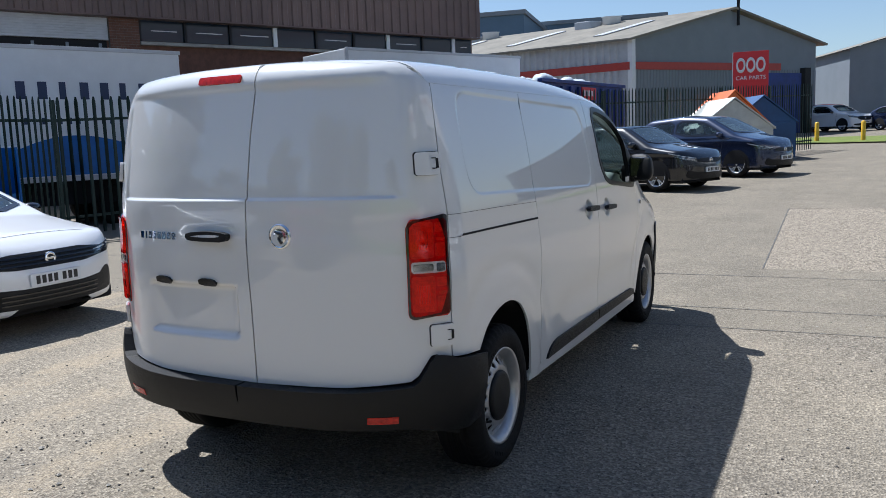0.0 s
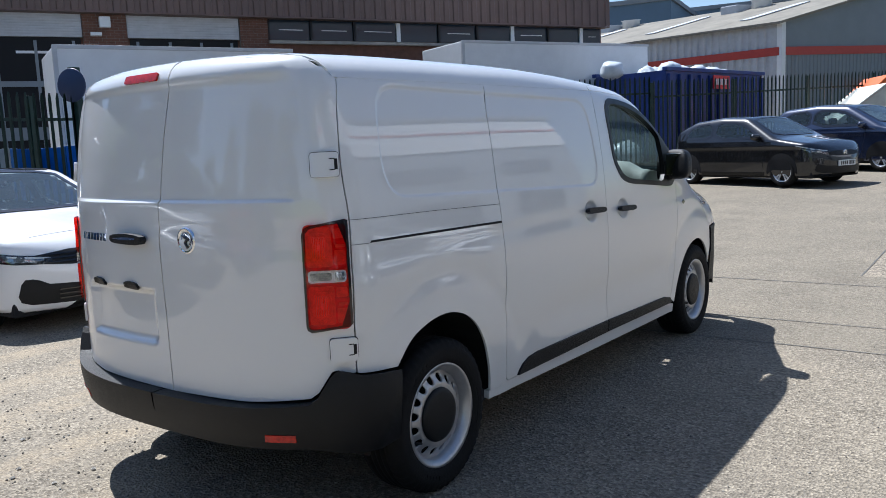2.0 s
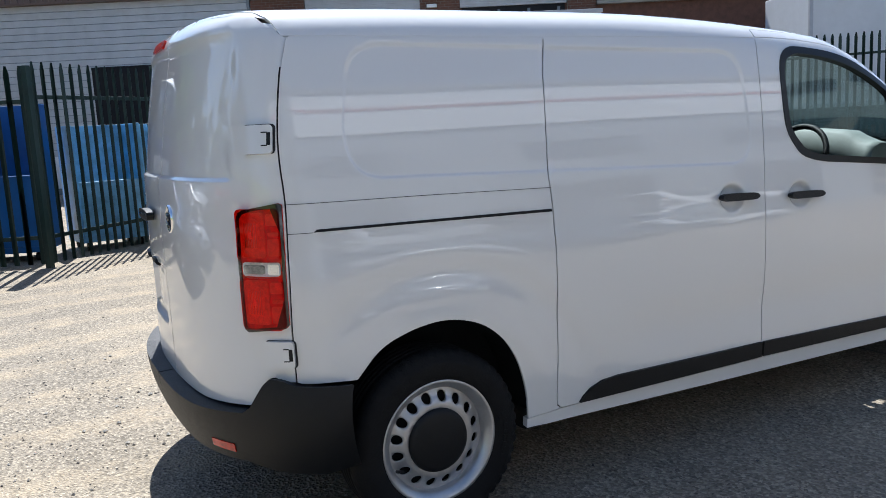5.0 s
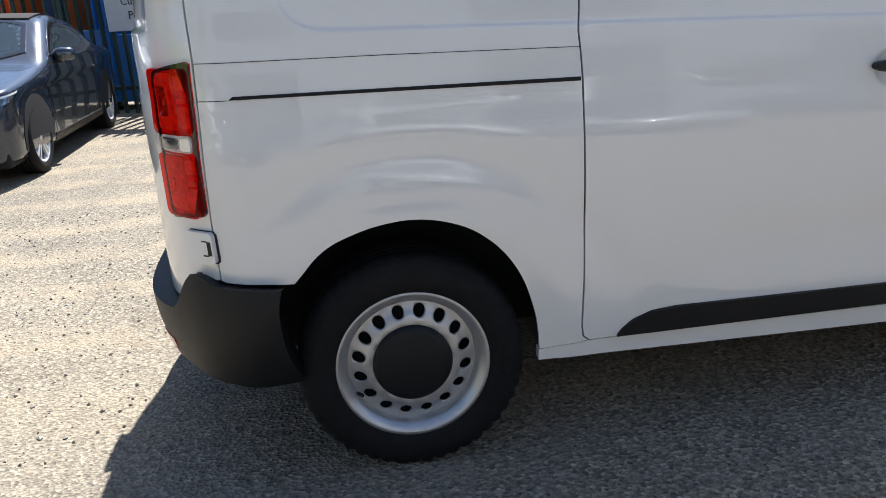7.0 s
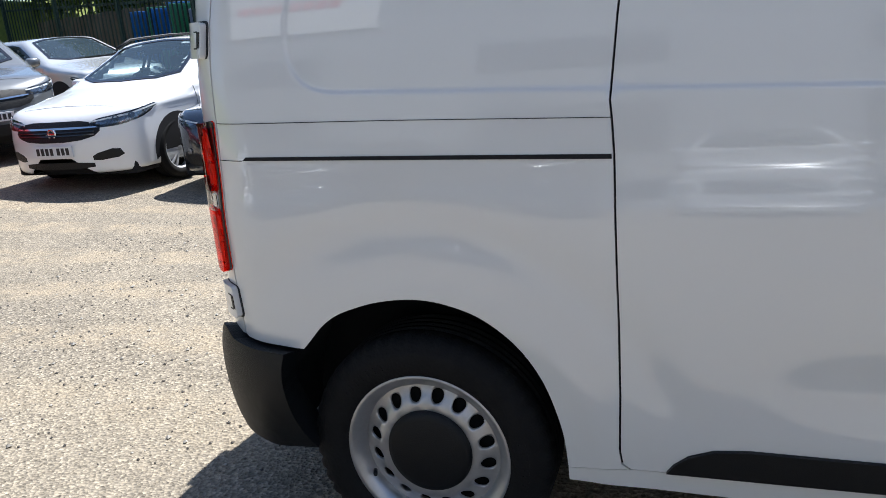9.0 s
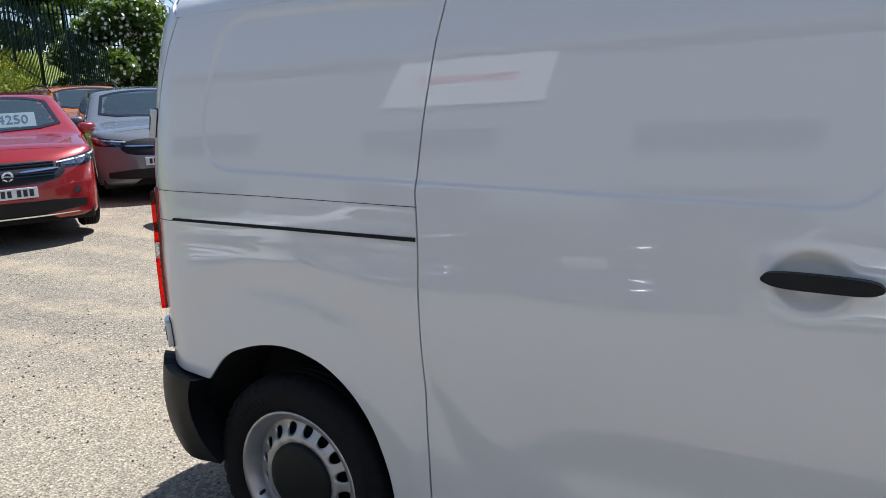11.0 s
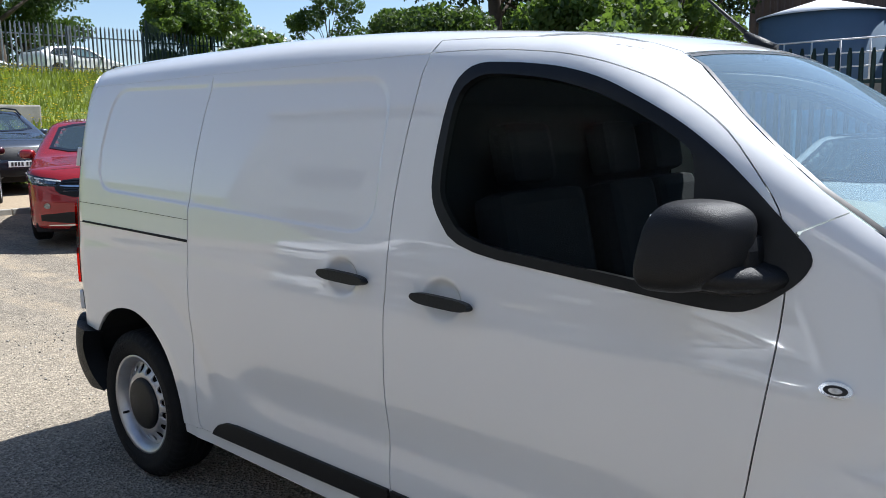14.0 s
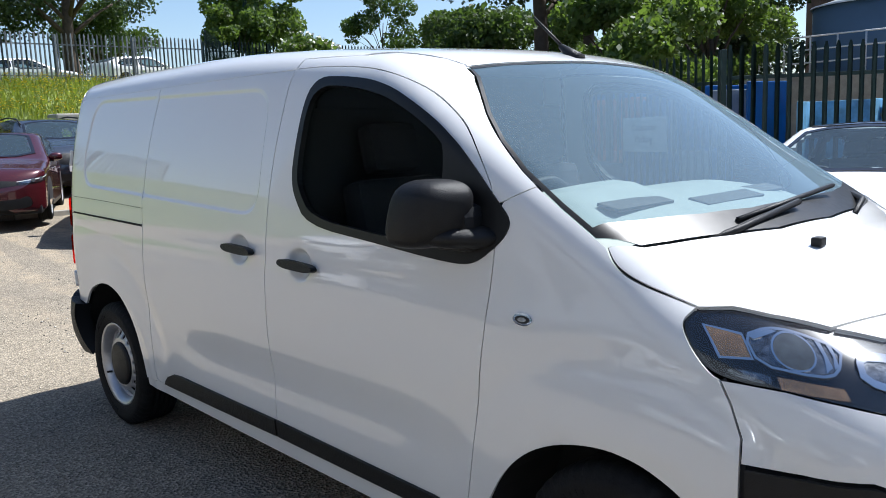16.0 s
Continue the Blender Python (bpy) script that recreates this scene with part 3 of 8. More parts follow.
def build_van():
    van = thing("panel_van", "white panel van with black bumpers and steel wheels in the yard", "van")
    P = M_PAINT
    quarter = [tuple(k) for k in dense(REAR_EDGE, 0.025, False)[::-1]] + [(0.30, 0.662)] + ARCH_R + [(1.20, 0.345)] + SLIDE_SEAM + [(1.0, 1.80), (0.7, 1.80)]
    stamp = stamp_rows()
    both(VAN, "quarter_panel", "R", quarter, P, van, lines=stamp, grid=0.04)
    door = SLIDE_SEAM[::-1] + DOOR_SEAM + [(2.2, 1.80), (1.8, 1.80)]
    both(VAN, "sliding_door", "R", door, P, van, lines=stamp, grid=0.04, spots=[(*BOWLS[0], *BOWL)])
    fdoor = DOOR_SEAM[::-1] + F_SEAM + A_LINE[::-1]
    both(VAN, "front_door", "R", fdoor, P, van, spots=[(*BOWLS[1], *BOWL)], holes=[shrink(WINDOW, 0.012)], gap=0.002)
    fender = [(3.69, 1.352)] + F_SEAM[:0:-1] + ARCH_F + [(4.405, 0.62), (4.405, 0.79), (4.402, 0.845), (4.37, 0.915), (4.338, 0.967)] + flow([(4.338, 0.967), (4.318, 0.975), (4.284, 1.003), (4.247, 1.045), (4.228, 1.08), (4.240, 1.107)]) + HOOD[::-1] + [(3.965, 1.262), (3.85, 1.338), (3.77, 1.392)]
    both(VAN, "front_wing", "R", fender, P, van, gap=0.002)
    pillar = A_LINE + [(3.69, 1.352), (3.77, 1.392)] + SCREEN_EDGE[:6][::-1] + [(3.20, 1.795), (2.9, 1.828), (2.575, 1.842)]
    pillar = [(2.572, 1.806)] + pillar[:len(pillar)]
    both(VAN, "screen_pillar", "R", pillar, P, van, edge=0.02, grid=0.03, gap=0.001)
    # roof
    ys = np.concatenate([np.linspace(0.36, 2.56, 40)])
    edge = VAN.lay("R", [(y, 1.80) for y in ys])
    e2 = VAN.lay("R", [(2.575, 1.842), (2.9, 1.828), (3.20, 1.795), (3.275, 1.768)])
    right = [(p[0] - 0.001, p[1]) for p in edge] + [(p[0], p[1]) for p in e2]
    front_roof = [(0.62, 3.285), (0.5, 3.30), (0.35, 3.32), (0.2, 3.332), (0, 3.335)]
    rear_roof = [(0, 0.205), (0.3, 0.213), (0.5, 0.23), (0.62, 0.255), (0.70, 0.30)]
    half = rear_roof + right + front_roof
    loop = half + [(-x, y) for x, y in half[::-1]][1:-1]
    part("roof", VAN.panel("roof", "T", loop, P, gap=0.001, grid=0.05), None, van)
    both(VAN, "roof_edge_skin", "T", [(0.56, 2.45), (0.56, 3.285), (0.66, 3.29), (0.755, 3.10), (0.80, 2.80), (0.81, 2.45)], P, van, off=-0.0035, thick=0, gap=0)
    # windscreen and bonnet
    e3 = VAN.lay("R", SCREEN_EDGE)
    half = front_roof[::-1] + [(p[0], p[1]) for p in e3] + [(0.78, 4.06), (0.70, 4.09), (0.5, 4.155), (0.3, 4.205), (0.0, 4.23)]
    loop = half + [(-x, y) for x, y in half[::-1]][1:-1]
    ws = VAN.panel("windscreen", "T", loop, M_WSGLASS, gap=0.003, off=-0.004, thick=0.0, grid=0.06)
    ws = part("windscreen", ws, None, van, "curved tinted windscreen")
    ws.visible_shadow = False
    inner = [(x, min(y, 4.145 - 0.29 * x * x)) for x, y in shrink(loop, 0.016)]
    part("windscreen_border", VAN.panel("windscreen_border", "T", loop, M_FRAME, holes=[inner], gap=0.003, off=-0.0025, thick=0.0, grid=0.06), None, van, "black printed border of the windscreen")
    e4 = VAN.lay("R", HOOD)
    half = [(0.0, 4.236), (0.3, 4.211), (0.5, 4.162), (0.70, 4.098), (0.78, 4.068)] + [(p[0] - 0.002, p[1]) for p in e4] + [(0.782, 4.311), (0.759, 4.393), (0.709, 4.513), (0.623, 4.545), (0.548, 4.572), (0.4, 4.61), (0.2, 4.635), (0.0, 4.64)]
    loop = half + [(-x, y) for x, y in half[::-1]][1:-1]
    part("bonnet", VAN.panel("bonnet", "T", loop, P, gap=0.002, grid=0.05), None, van)
    half = [(0.0, 4.643), (0.2, 4.638), (0.4, 4.613), (0.548, 4.575), (0.623, 4.548), (0.706, 4.519), (0.649, 4.606), (0.56, 4.655), (0.46, 4.70), (0.3, 4.75), (0.0, 4.80)]
    loop = half + [(-x, y) for x, y in half[::-1]][1:-1]
    part("nose_panel", VAN.panel("nose_panel", "T", loop, P, gap=0.001, grid=0.05), None, van)
    # nose
    s0 = lambda x, y, z: fdiag([(x, y, z)])[0]
    er = [((q[1] - q[0]) * R2, q[2]) for q in VAN.lay("R", [(4.4075, 0.79), (4.4045, 0.845), (4.3725, 0.915), (4.341, 0.964)])]
    rows_u = er + [(2.474, 0.964), (2.554, 0.961), (2.648, 0.949), (2.728, 0.934), (2.86, 0.902), s0(0.3, 4.86, 0.86), (4.93 * R2, 0.85), (4.93 * R2, 0.62), s0(0.3, 4.9, 0.62), s0(0.6, 4.80, 0.70), (2.69, 0.80), (2.569, 0.796)]
    both(VAN, "front_bumper_skin", "E", rows_u, P, van, gap=0.001)
    eb = [((q[1] - q[0]) * R2, q[2]) for q in VAN.lay("R", [(4.40, 0.36), (4.407, 0.60), (4.409, 0.783)])]
    rows_b = eb + [(2.569, 0.79), (2.69, 0.794), s0(0.6, 4.80, 0.694), s0(0.3, 4.9, 0.615), (4.938 * R2, 0.615), (4.938 * R2, 0.28), s0(0.6, 4.80, 0.27)]
    both(VAN, "front_bumper", "E", rows_b, M_BLACK, van, off=0.008)
    rows_g = [s0(0.0, 4.92, 0.855), s0(0.3, 4.86, 0.865), s0(0.52, 4.72, 0.89), s0(0.45, 4.72, 0.97), s0(0.25, 4.79, 1.0), s0(0.0, 4.81, 1.01)]
    both(VAN, "grille", "E", rows_g, M_BLACK, van, off=-0.01)
    # headlamps: dark housing, chrome bowls, clear cover
    hl = [(2.388, 1.080), (2.402, 1.099), (2.446, 1.113), (2.495, 1.113), (2.570, 1.099), (2.689, 1.077), (2.80, 1.052), (2.93, 1.018), (2.985, 0.98), (2.985, 0.915), (2.86, 0.905), (2.728, 0.937), (2.648, 0.952), (2.554, 0.964), (2.474, 0.967), (2.430, 0.978), (2.407, 1.003), (2.390, 1.045)]
    trap = rounded([(2.499, 1.062), (2.551, 1.079), (2.60, 1.076), (2.692, 1.045), (2.662, 1.000), (2.625, 0.991), (2.515, 1.004)], 1)
    side_l = rounded([(2.706, 1.030), (2.735, 1.040), (2.85, 1.018), (2.87, 0.955), (2.80, 0.955), (2.700, 0.988)], 1)
    circle = [(2.590 + 0.042 * math.cos(t), 1.036 + 0.036 * math.sin(t)) for t in np.linspace(0, 2 * math.pi, 24, False)]
    for s in (False, True):
        lamp = part("headlamp", VAN.panel("headlamp", "E", rounded(hl, 2), M_LAMPDARK, off=-0.012, thick=0.0, flip=s, gap=-0.003), None, van, "dark headlamp with chrome reflectors behind clear cover")
        for nm, mt, lp, of, hs in (("indicator", M_COPPER, [(2.428, 1.072), (2.497, 1.059), (2.506, 1.018), (2.447, 1.014)], -0.010, ()),
                                   ("reflector", M_CHROME, trap, -0.008, [shrink(trap, 0.005)]),
                                   ("reflector_bowl", M_BOWL, shrink(trap, 0.005), -0.011, ()),
                                   ("main_beam", M_CHROME, circle, -0.0085, [shrink(circle, 0.004)]),
                                   ("projector_lens", M_WINDOWLENS, shrink(circle, 0.004), -0.0075, ()),
                                   ("bowl_step", M_CHROME, [(2.640, 1.058), (2.650, 1.056), (2.655, 1.012), (2.640, 1.002), (2.646, 1.03)], -0.0085, ()),
                                   ("bowl_step", M_CHROME, [(2.660, 1.054), (2.670, 1.050), (2.668, 1.016), (2.657, 1.008), (2.664, 1.03)], -0.0085, ()),
                                   ("upper_blade", M_CHROME, [(2.506, 1.060), (2.546, 1.074), (2.572, 1.071), (2.520, 1.054)], -0.008, ()),
                                   ("indicator_edge", M_CHROME, [(2.422, 1.076), (2.501, 1.063), (2.511, 1.012), (2.443, 1.008)], -0.0115, ()),
                                   ("lower_housing", M_BOWL, rounded([(2.452, 0.990), (2.535, 0.988), (2.535, 0.966), (2.470, 0.974)], 1), -0.010, ()),
                                   ("side_light", M_CHROME, side_l, -0.008, [shrink(side_l, 0.014)]),
                                   ("side_light_lens", M_BOWL, shrink(side_l, 0.014), -0.010, ()),
                                   ("lower_strip", M_COPPER, [(2.546, 0.986), (2.663, 0.976), (2.670, 0.955), (2.55, 0.962)], -0.009, ())):
            part(nm, VAN.panel(nm, "E", lp, mt, holes=hs, off=of, thick=0.004, flip=s, gap=0, grid=0.02, edge=0.012), None, lamp)
        cover = part("lamp_cover", VAN.panel("lamp_cover", "E", rounded(hl, 2), M_LAMPGLASS, off=0.001, thick=0.003, flip=s, gap=0), None, lamp, "clear headlamp cover")
        cover.visible_shadow = False
    # rear doors wrap round the corners
    wrap = [(p[0], p[1], p[2]) for p in VAN.lay("R", dense(REAR_EDGE, 0.025, False))]
    topr = [(0.70, 0.30), (0.62, 0.262), (0.45, 0.229), (0.25, 0.211), (0.096, 0.208)]
    up = VAN.lay("T", topr)
    low = [(0.88, 0.2, 0.668), (0.862, 0.2, 0.684), (0.845, 0.14, 0.68), (0.828, 0.12, 0.65), (0.80, 0.10, 0.60), (0.77, 0.09, 0.575), (0.5, 0.07, 0.55), (0.25, 0.055, 0.545)]
    seam_z = [z for z in (1.90, 1.89, 1.88, 1.87, 1.86, 1.85) if z < up[-1][2] - 0.006] + [1.84, 1.82, 1.79, 1.75, 1.70, 1.65, 1.60, 1.55, 1.50, 1.45, 1.40, 1.37, 1.357, 1.351, 1.346, 1.341, 1.335, 1.32, 1.27, 1.2, 1.1, 1.0, 0.9, 0.8, 0.7, 0.6, 0.54]
    seam = [(float(np.interp(z, [0.54, 0.90, 1.05, 1.35, 1.60, 1.75, 1.85], [0.070, 0.066, 0.060, 0.066, 0.076, 0.088, 0.094])), 0.1, z) for z in seam_z]
    right_loop = flat_diag(list(wrap) + list(up)) + diag(seam + low[::-1])
    part("rear_door", VAN.panel("rear_door", "D", right_loop, P, edge=0.03, grid=0.04, rows=(1.330, 1.3375, 1.342, 1.346, 1.350, 1.3545, 1.362)), None, van, "wider windowless rear door with chrome badge")
    left_shell = Shell(lambda x, y, z: plate_recess(-x, y, z))
    left_top = list(wrap) + list(up[:-1]) + list(VAN.lay("T", [(-0.096, 0.208)]))
    left_loop = flat_diag(left_top) + diag([(-x, y, z) for x, y, z in seam] + low[::-1])
    ld = part("rear_door", left_shell.panel("rear_door", "D", left_loop, P, edge=0.025, grid=0.022, flip=True, rows=(1.330, 1.3375, 1.342, 1.346, 1.350, 1.3545, 1.362)), None, van, "windowless rear door with handle and number plate recess")
    both(VAN, "corner_skin", "D", [(0.50, 1.70), (0.50, 1.885), (0.62, 1.87), (0.72, 1.86), (0.80, 1.845), (0.92, 1.80), (0.92, 1.70)], P, van, off=-0.005, thick=0)
    both(VAN, "roof_corner_skin", "T", [(0.48, 0.215), (0.48, 0.40), (0.66, 0.52), (0.775, 0.52), (0.775, 0.40), (0.74, 0.31), (0.68, 0.265), (0.60, 0.235)], P, van, off=-0.0022, thick=0, gap=0)
    # seams
    seam_strip(VAN, "D", flat_diag([up[-1]]) + diag(seam), "door_seal", van)
    for s in (False, True):
        seam_strip(VAN, "R", REAR_EDGE, "door_seal", van, s)
        seam_strip(VAN, "R", SLIDE_SEAM, "door_seal", van, s)
        seam_strip(VAN, "R", DOOR_SEAM, "door_seal", van, s)
        seam_strip(VAN, "R", F_SEAM, "door_seal", van, s)
        seam_strip(VAN, "R", A_LINE, "door_seal", van, s, width=0.007, depth=-0.008)
        seam_strip(VAN, "R", [(0.385, 1.80), (2.565, 1.80)], "roof_joint", van, s, width=0.016, depth=-0.0014, material=P)
        seam_strip(VAN, "R", [(4.407, 0.62), (4.407, 0.79), (4.404, 0.845), (4.372, 0.915), (4.341, 0.965)], "wing_seal", van, s)
        seam_strip(VAN, "R", HOOD, "wing_seal", van, s, width=0.006, depth=-0.006)
    # sill, cladding, rail groove
    both(VAN, "sill", "R", [(1.187, 0.342), (1.187, 0.305), (3.60, 0.262), (3.60, 0.318), (3.50, 0.333), (2.47, 0.349), (1.345, 0.353)], P, van, gap=0.0, off=-0.006, thick=0.03)
    both(VAN, "sill_cladding", "R", [(1.425, 0.358), (1.445, 0.385), (1.48, 0.413), (1.54, 0.435), (1.62, 0.442), (2.466, 0.432), (2.466, 0.358)], M_BLACK, van, off=0.012, thick=0.016, label="black sill cladding strip", edge=0.02)
    both(VAN, "sill_cladding", "R", [(2.474, 0.358), (2.474, 0.432), (3.40, 0.405), (3.50, 0.385), (3.545, 0.345), (3.52, 0.338)], M_BLACK, van, off=0.012, thick=0.016, label="black sill cladding strip", edge=0.02)
    both(VAN, "slide_rail", "R", [(0.372, 1.163), (0.388, 1.176), (1.326, 1.155), (1.326, 1.139)], M_DARK, van, off=0.0025, thick=0.006, label="dark slot of the sliding door rail")
    for s in (False, True):
        p = [(0.300, 1.262), (0.8, 1.250), (1.326, 1.233)]
        part("rail_cover_joint", VAN.panel("rail_cover_joint", "R", p + [(y, z - 0.0016) for y, z in p[::-1]], M_DARK, gap=0, off=0.0015, thick=0.003, grid=0.3, flip=s), None, van)
        p = [(0.294, 1.166), (0.375, 1.165)]
        part("rail_cover_joint", VAN.panel("rail_cover_joint", "R", p + [(y, z - 0.0016) for y, z in p[::-1]], M_DARK, gap=0, off=0.0015, thick=0.003, grid=0.3, flip=s), None, van)
    # windows
    for s in (False, True):
        fr = part("window_frame", VAN.panel("window_frame", "R", WINDOW, M_FRAME, holes=[PANE], gap=0, off=0.004, thick=0.03, flip=s, grid=0.04), None, van, "black window surround with mirror triangle")
        gl = part("window_glass", VAN.panel("window_glass", "R", PANE, M_GLASS, gap=-0.004, off=-0.018, thick=0, flip=s, grid=0.1), None, van, "lightly tinted door glass")
        gl.visible_shadow = False
    # bumper at the rear: thick black shell with a step on top
    bl = diag([(0.93, 0.50, 0.345), (0.93, 0.503, 0.652), (0.93, 0.30, 0.668), (0.895, 0.19, 0.682), (0.875, 0.16, 0.690), (0.855, 0.14, 0.690), (0.835, 0.12, 0.668), (0.81, 0.11, 0.625), (0.79, 0.10, 0.59), (0.76, 0.09, 0.568), (0.5, 0.07, 0.548), (0.25, 0.055, 0.542)]) + [(-0.010, 0.540), (-0.004, 0.37)] + diag([(0.4, 0.06, 0.372), (0.75, 0.10, 0.385), (0.85, 0.2, 0.365), (0.92, 0.40, 0.34)])
    both(BUMPER, "rear_bumper", "D", bl, M_BLACK, van, "black textured rear bumper with raised corners", off=0.0, thick=0.09, gap=0, grid=0.03, edge=0.02)
    sl = [((0.60 + 0.07) * R2, 0.442), ((0.72 + 0.12) * R2, 0.445), ((0.72 + 0.12) * R2, 0.414), ((0.60 + 0.07) * R2, 0.411)]
    both(BUMPER, "bumper_reflector", "D", sl, M_RED_DEEP, van, "small red reflector", off=0.003, thick=0.006, gap=0)
    # tail lamps
    tu = [q[0] for q in diag([(0.765, 0.16, 1.24), (0.77, 0.16, 0.85)])]
    te = [q[0] for q in [((x + y) * R2, z) for x, y, z in VAN.lay("R", [(0.291, 1.26), (0.281, 0.86)])]]
    outline = [(tu[0] + 0.004, 1.215), (tu[0] + 0.014, 1.238), (tu[0] + 0.035, 1.248), (te[0] - 0.012, 1.268), (te[0], 1.262), (te[1], 0.868), (te[1] - 0.012, 0.856), (tu[1] + 0.02, 0.838), (tu[1] + 0.004, 0.848), (tu[1], 0.865)]
    for s in (False, True):
        lamp = part("tail_lamp", VAN.panel("tail_lamp", "D", outline, M_RED_LENS, off=0.003, thick=0.02, flip=s, gap=0, edge=0.02), None, van, "tall red tail lamp with clear middle band")
        u0, u1 = tu[0] + 0.010, te[0] - 0.010
        rim_hole = rounded([(u0 + 0.004, 1.212), (u0 + 0.028, 1.240), (u1, 1.256), (te[1] - 0.010, 0.866), (u0 + 0.01, 0.848), (u0, 0.862)], 1)
        part("rim", VAN.panel("rim", "D", outline, M_BLACK_GLOSS, holes=[rim_hole], off=0.009, thick=0.008, flip=s, gap=0, edge=0.02), None, lamp)

        def inset(name, a, b, z0, z1, material, off, thick=0.006, r=0.012):
            return part(name, VAN.panel(name, "D", rrect(u0 + a * (u1 - u0), u0 + b * (u1 - u0), z0, z1, r), material, off=off, thick=thick, flip=s, gap=0, edge=0.02, grid=0.02), None, lamp)

        for z0, z1 in ((1.090, 1.240), (0.868, 1.016)):
            inset("reflector", 0.05, 0.66, z0, z1, M_SILVERED, 0.008)
            inset("reflector_bowl", 0.13, 0.58, z0 + 0.022, z1 - 0.020, M_SILVERED, 0.0135, 0.005, 0.03)
            inset("side_reflector", 0.70, 0.97, z0 + 0.006, z0 + 0.062, M_SILVERED, 0.007, r=0.006)
            inset("side_reflector", 0.70, 0.97, z1 - 0.044, z1 - 0.006, M_SILVERED, 0.007, r=0.006)
            inset("side_step", 0.74, 0.97, z0 + 0.072, z0 + 0.084, M_SILVERED, 0.011, r=0.004)
            for k in range(8):
                a = 0.20 + 0.04 * k
                inset("lens_rib", a, a + 0.018, z0 + 0.036, z1 - 0.034, M_CHROME, 0.0165, 0.003, 0.001)
            inset("bulb", 0.31, 0.39, (z0 + z1) / 2 - 0.012, (z0 + z1) / 2 + 0.016, M_CHROME, 0.020, 0.006, 0.008)
        inset("band_reflector", 0.06, 0.96, 1.030, 1.076, M_SILVERED, 0.008)
        inset("band_reflector", 0.10, 0.62, 1.038, 1.068, M_BOWL, 0.012, r=0.008)
        inset("band_reflector", 0.70, 0.94, 1.036, 1.070, M_CHROME, 0.012, r=0.006)
        for z0, z1 in ((1.080, 1.252), (0.852, 1.026)):
            inset("lens", 0.0, 1.0, z0, z1, M_REDGLASS, 0.0245, 0.020, 0.018)
        inset("reversing_lens", 0.0, 1.0, 1.027, 1.079, M_LAMPGLASS, 0.0245, 0.018, 0.006)
    # hinges on the corner
    for s in (False, True):
        for zc in (1.475, 0.768):
            ue = flat_diag(VAN.lay("R", [(0.294, zc)]))[0][0]
            ub = diag([(0.800 if zc > 1 else 0.842, 0.2, zc)])[0][0]
            hp = rrect(ub, ue - 0.001, zc - 0.047, zc + 0.045, 0.012)
            # slightly larger dark panel, added to paint the hinge's edge shadow
            part("hinge_seal", VAN.panel("hinge_seal", "D", shrink(hp, -0.002), M_TRIM, off=0.0025, thick=0.004, flip=s, gap=0, edge=0.02), None, van)
            h = part("hinge", VAN.panel("hinge", "D", hp, P, off=0.020, thick=0.024, flip=s, gap=0, edge=0.02), None, van, "white door hinge block")
            for u0, u1, z0, z1 in ((ue - 0.018, ue - 0.006, zc - 0.020, zc + 0.020), (ue - 0.036, ue - 0.016, zc + 0.019, zc + 0.0225), (ue - 0.036, ue - 0.016, zc - 0.0225, zc - 0.019)):
                part("hinge_slot", VAN.panel("hinge_slot", "D", [(u0, z0), (u0, z1), (u1, z1), (u1, z0)], M_BLACK, off=0.0215, thick=0.004, flip=s, gap=0), None, h)
    # high brake lamp, handle, plate lamps, badge, lettering
    bk = rrect(-0.215, 0.02, 1.846, 1.880, 0.008)
    part("brake_lamp", Shell(lambda x, y, z: van_field(x, y, z)).panel("brake_lamp", "B", bk, M_RED_DEEP, off=0.008, thick=0.02, gap=0), None, van, "high red brake lamp")
    RB = Shell(plate_recess)
    for x0 in (-0.44, -0.165):
        part("plate_lamp", RB.panel("plate_lamp", "B", rounded([(x0 - 0.052, 0.963), (x0 - 0.052, 0.998), (x0 + 0.03, 0.996), (x0 + 0.055, 0.976), (x0 + 0.03, 0.957)], 1), M_BLACK, off=0.012, thick=0.02, gap=0), None, ld, "black plate lamp housing")
    hd = part("door_handle", VAN.panel("door_handle", "B", rounded([(-0.25, 1.185), (-0.24, 1.205), (-0.13, 1.213), (-0.02, 1.205), (-0.012, 1.185), (-0.03, 1.165), (-0.13, 1.166), (-0.23, 1.170)], 1), M_BLACK, off=0.04, thick=0.03, gap=0), None, ld, "black and chrome rear handle")
    part("handle_trim", VAN.panel("handle_trim", "B", rounded([(-0.235, 1.189), (-0.13, 1.198), (-0.05, 1.196), (-0.05, 1.188), (-0.13, 1.185)], 1), M_CHROME, off=0.043, thick=0.004, gap=0), None, hd)
    bm = lathe([(0.001, 0.004), (0.03, 0.008), (0.040, 0.004), (0.046, 0.012), (0.053, 0.010), (0.056, 0.0)], 40)
    bmesh.ops.transform(bm, verts=bm.verts, matrix=pose(0.236, 0.054, 1.190, 0, 0, -90))
    bad = part("badge", bm, M_CHROME, van, "round chrome emblem")
    bm = bmesh.new()
    for k, (a0, a1) in enumerate((((-0.02, 0.02), (0.015, 0.006)), ((0.015, 0.006), (-0.004, -0.008)), ((-0.004, -0.008), (0.012, -0.03)))):
        tube_bm(bm, [(0.236 + a0[0], 0.044, 1.19 + a0[1]), (0.236 + a1[0], 0.044, 1.19 + a1[1])], 0.006, 6)
    part("emblem", bm, M_BLACK_GLOSS, bad)
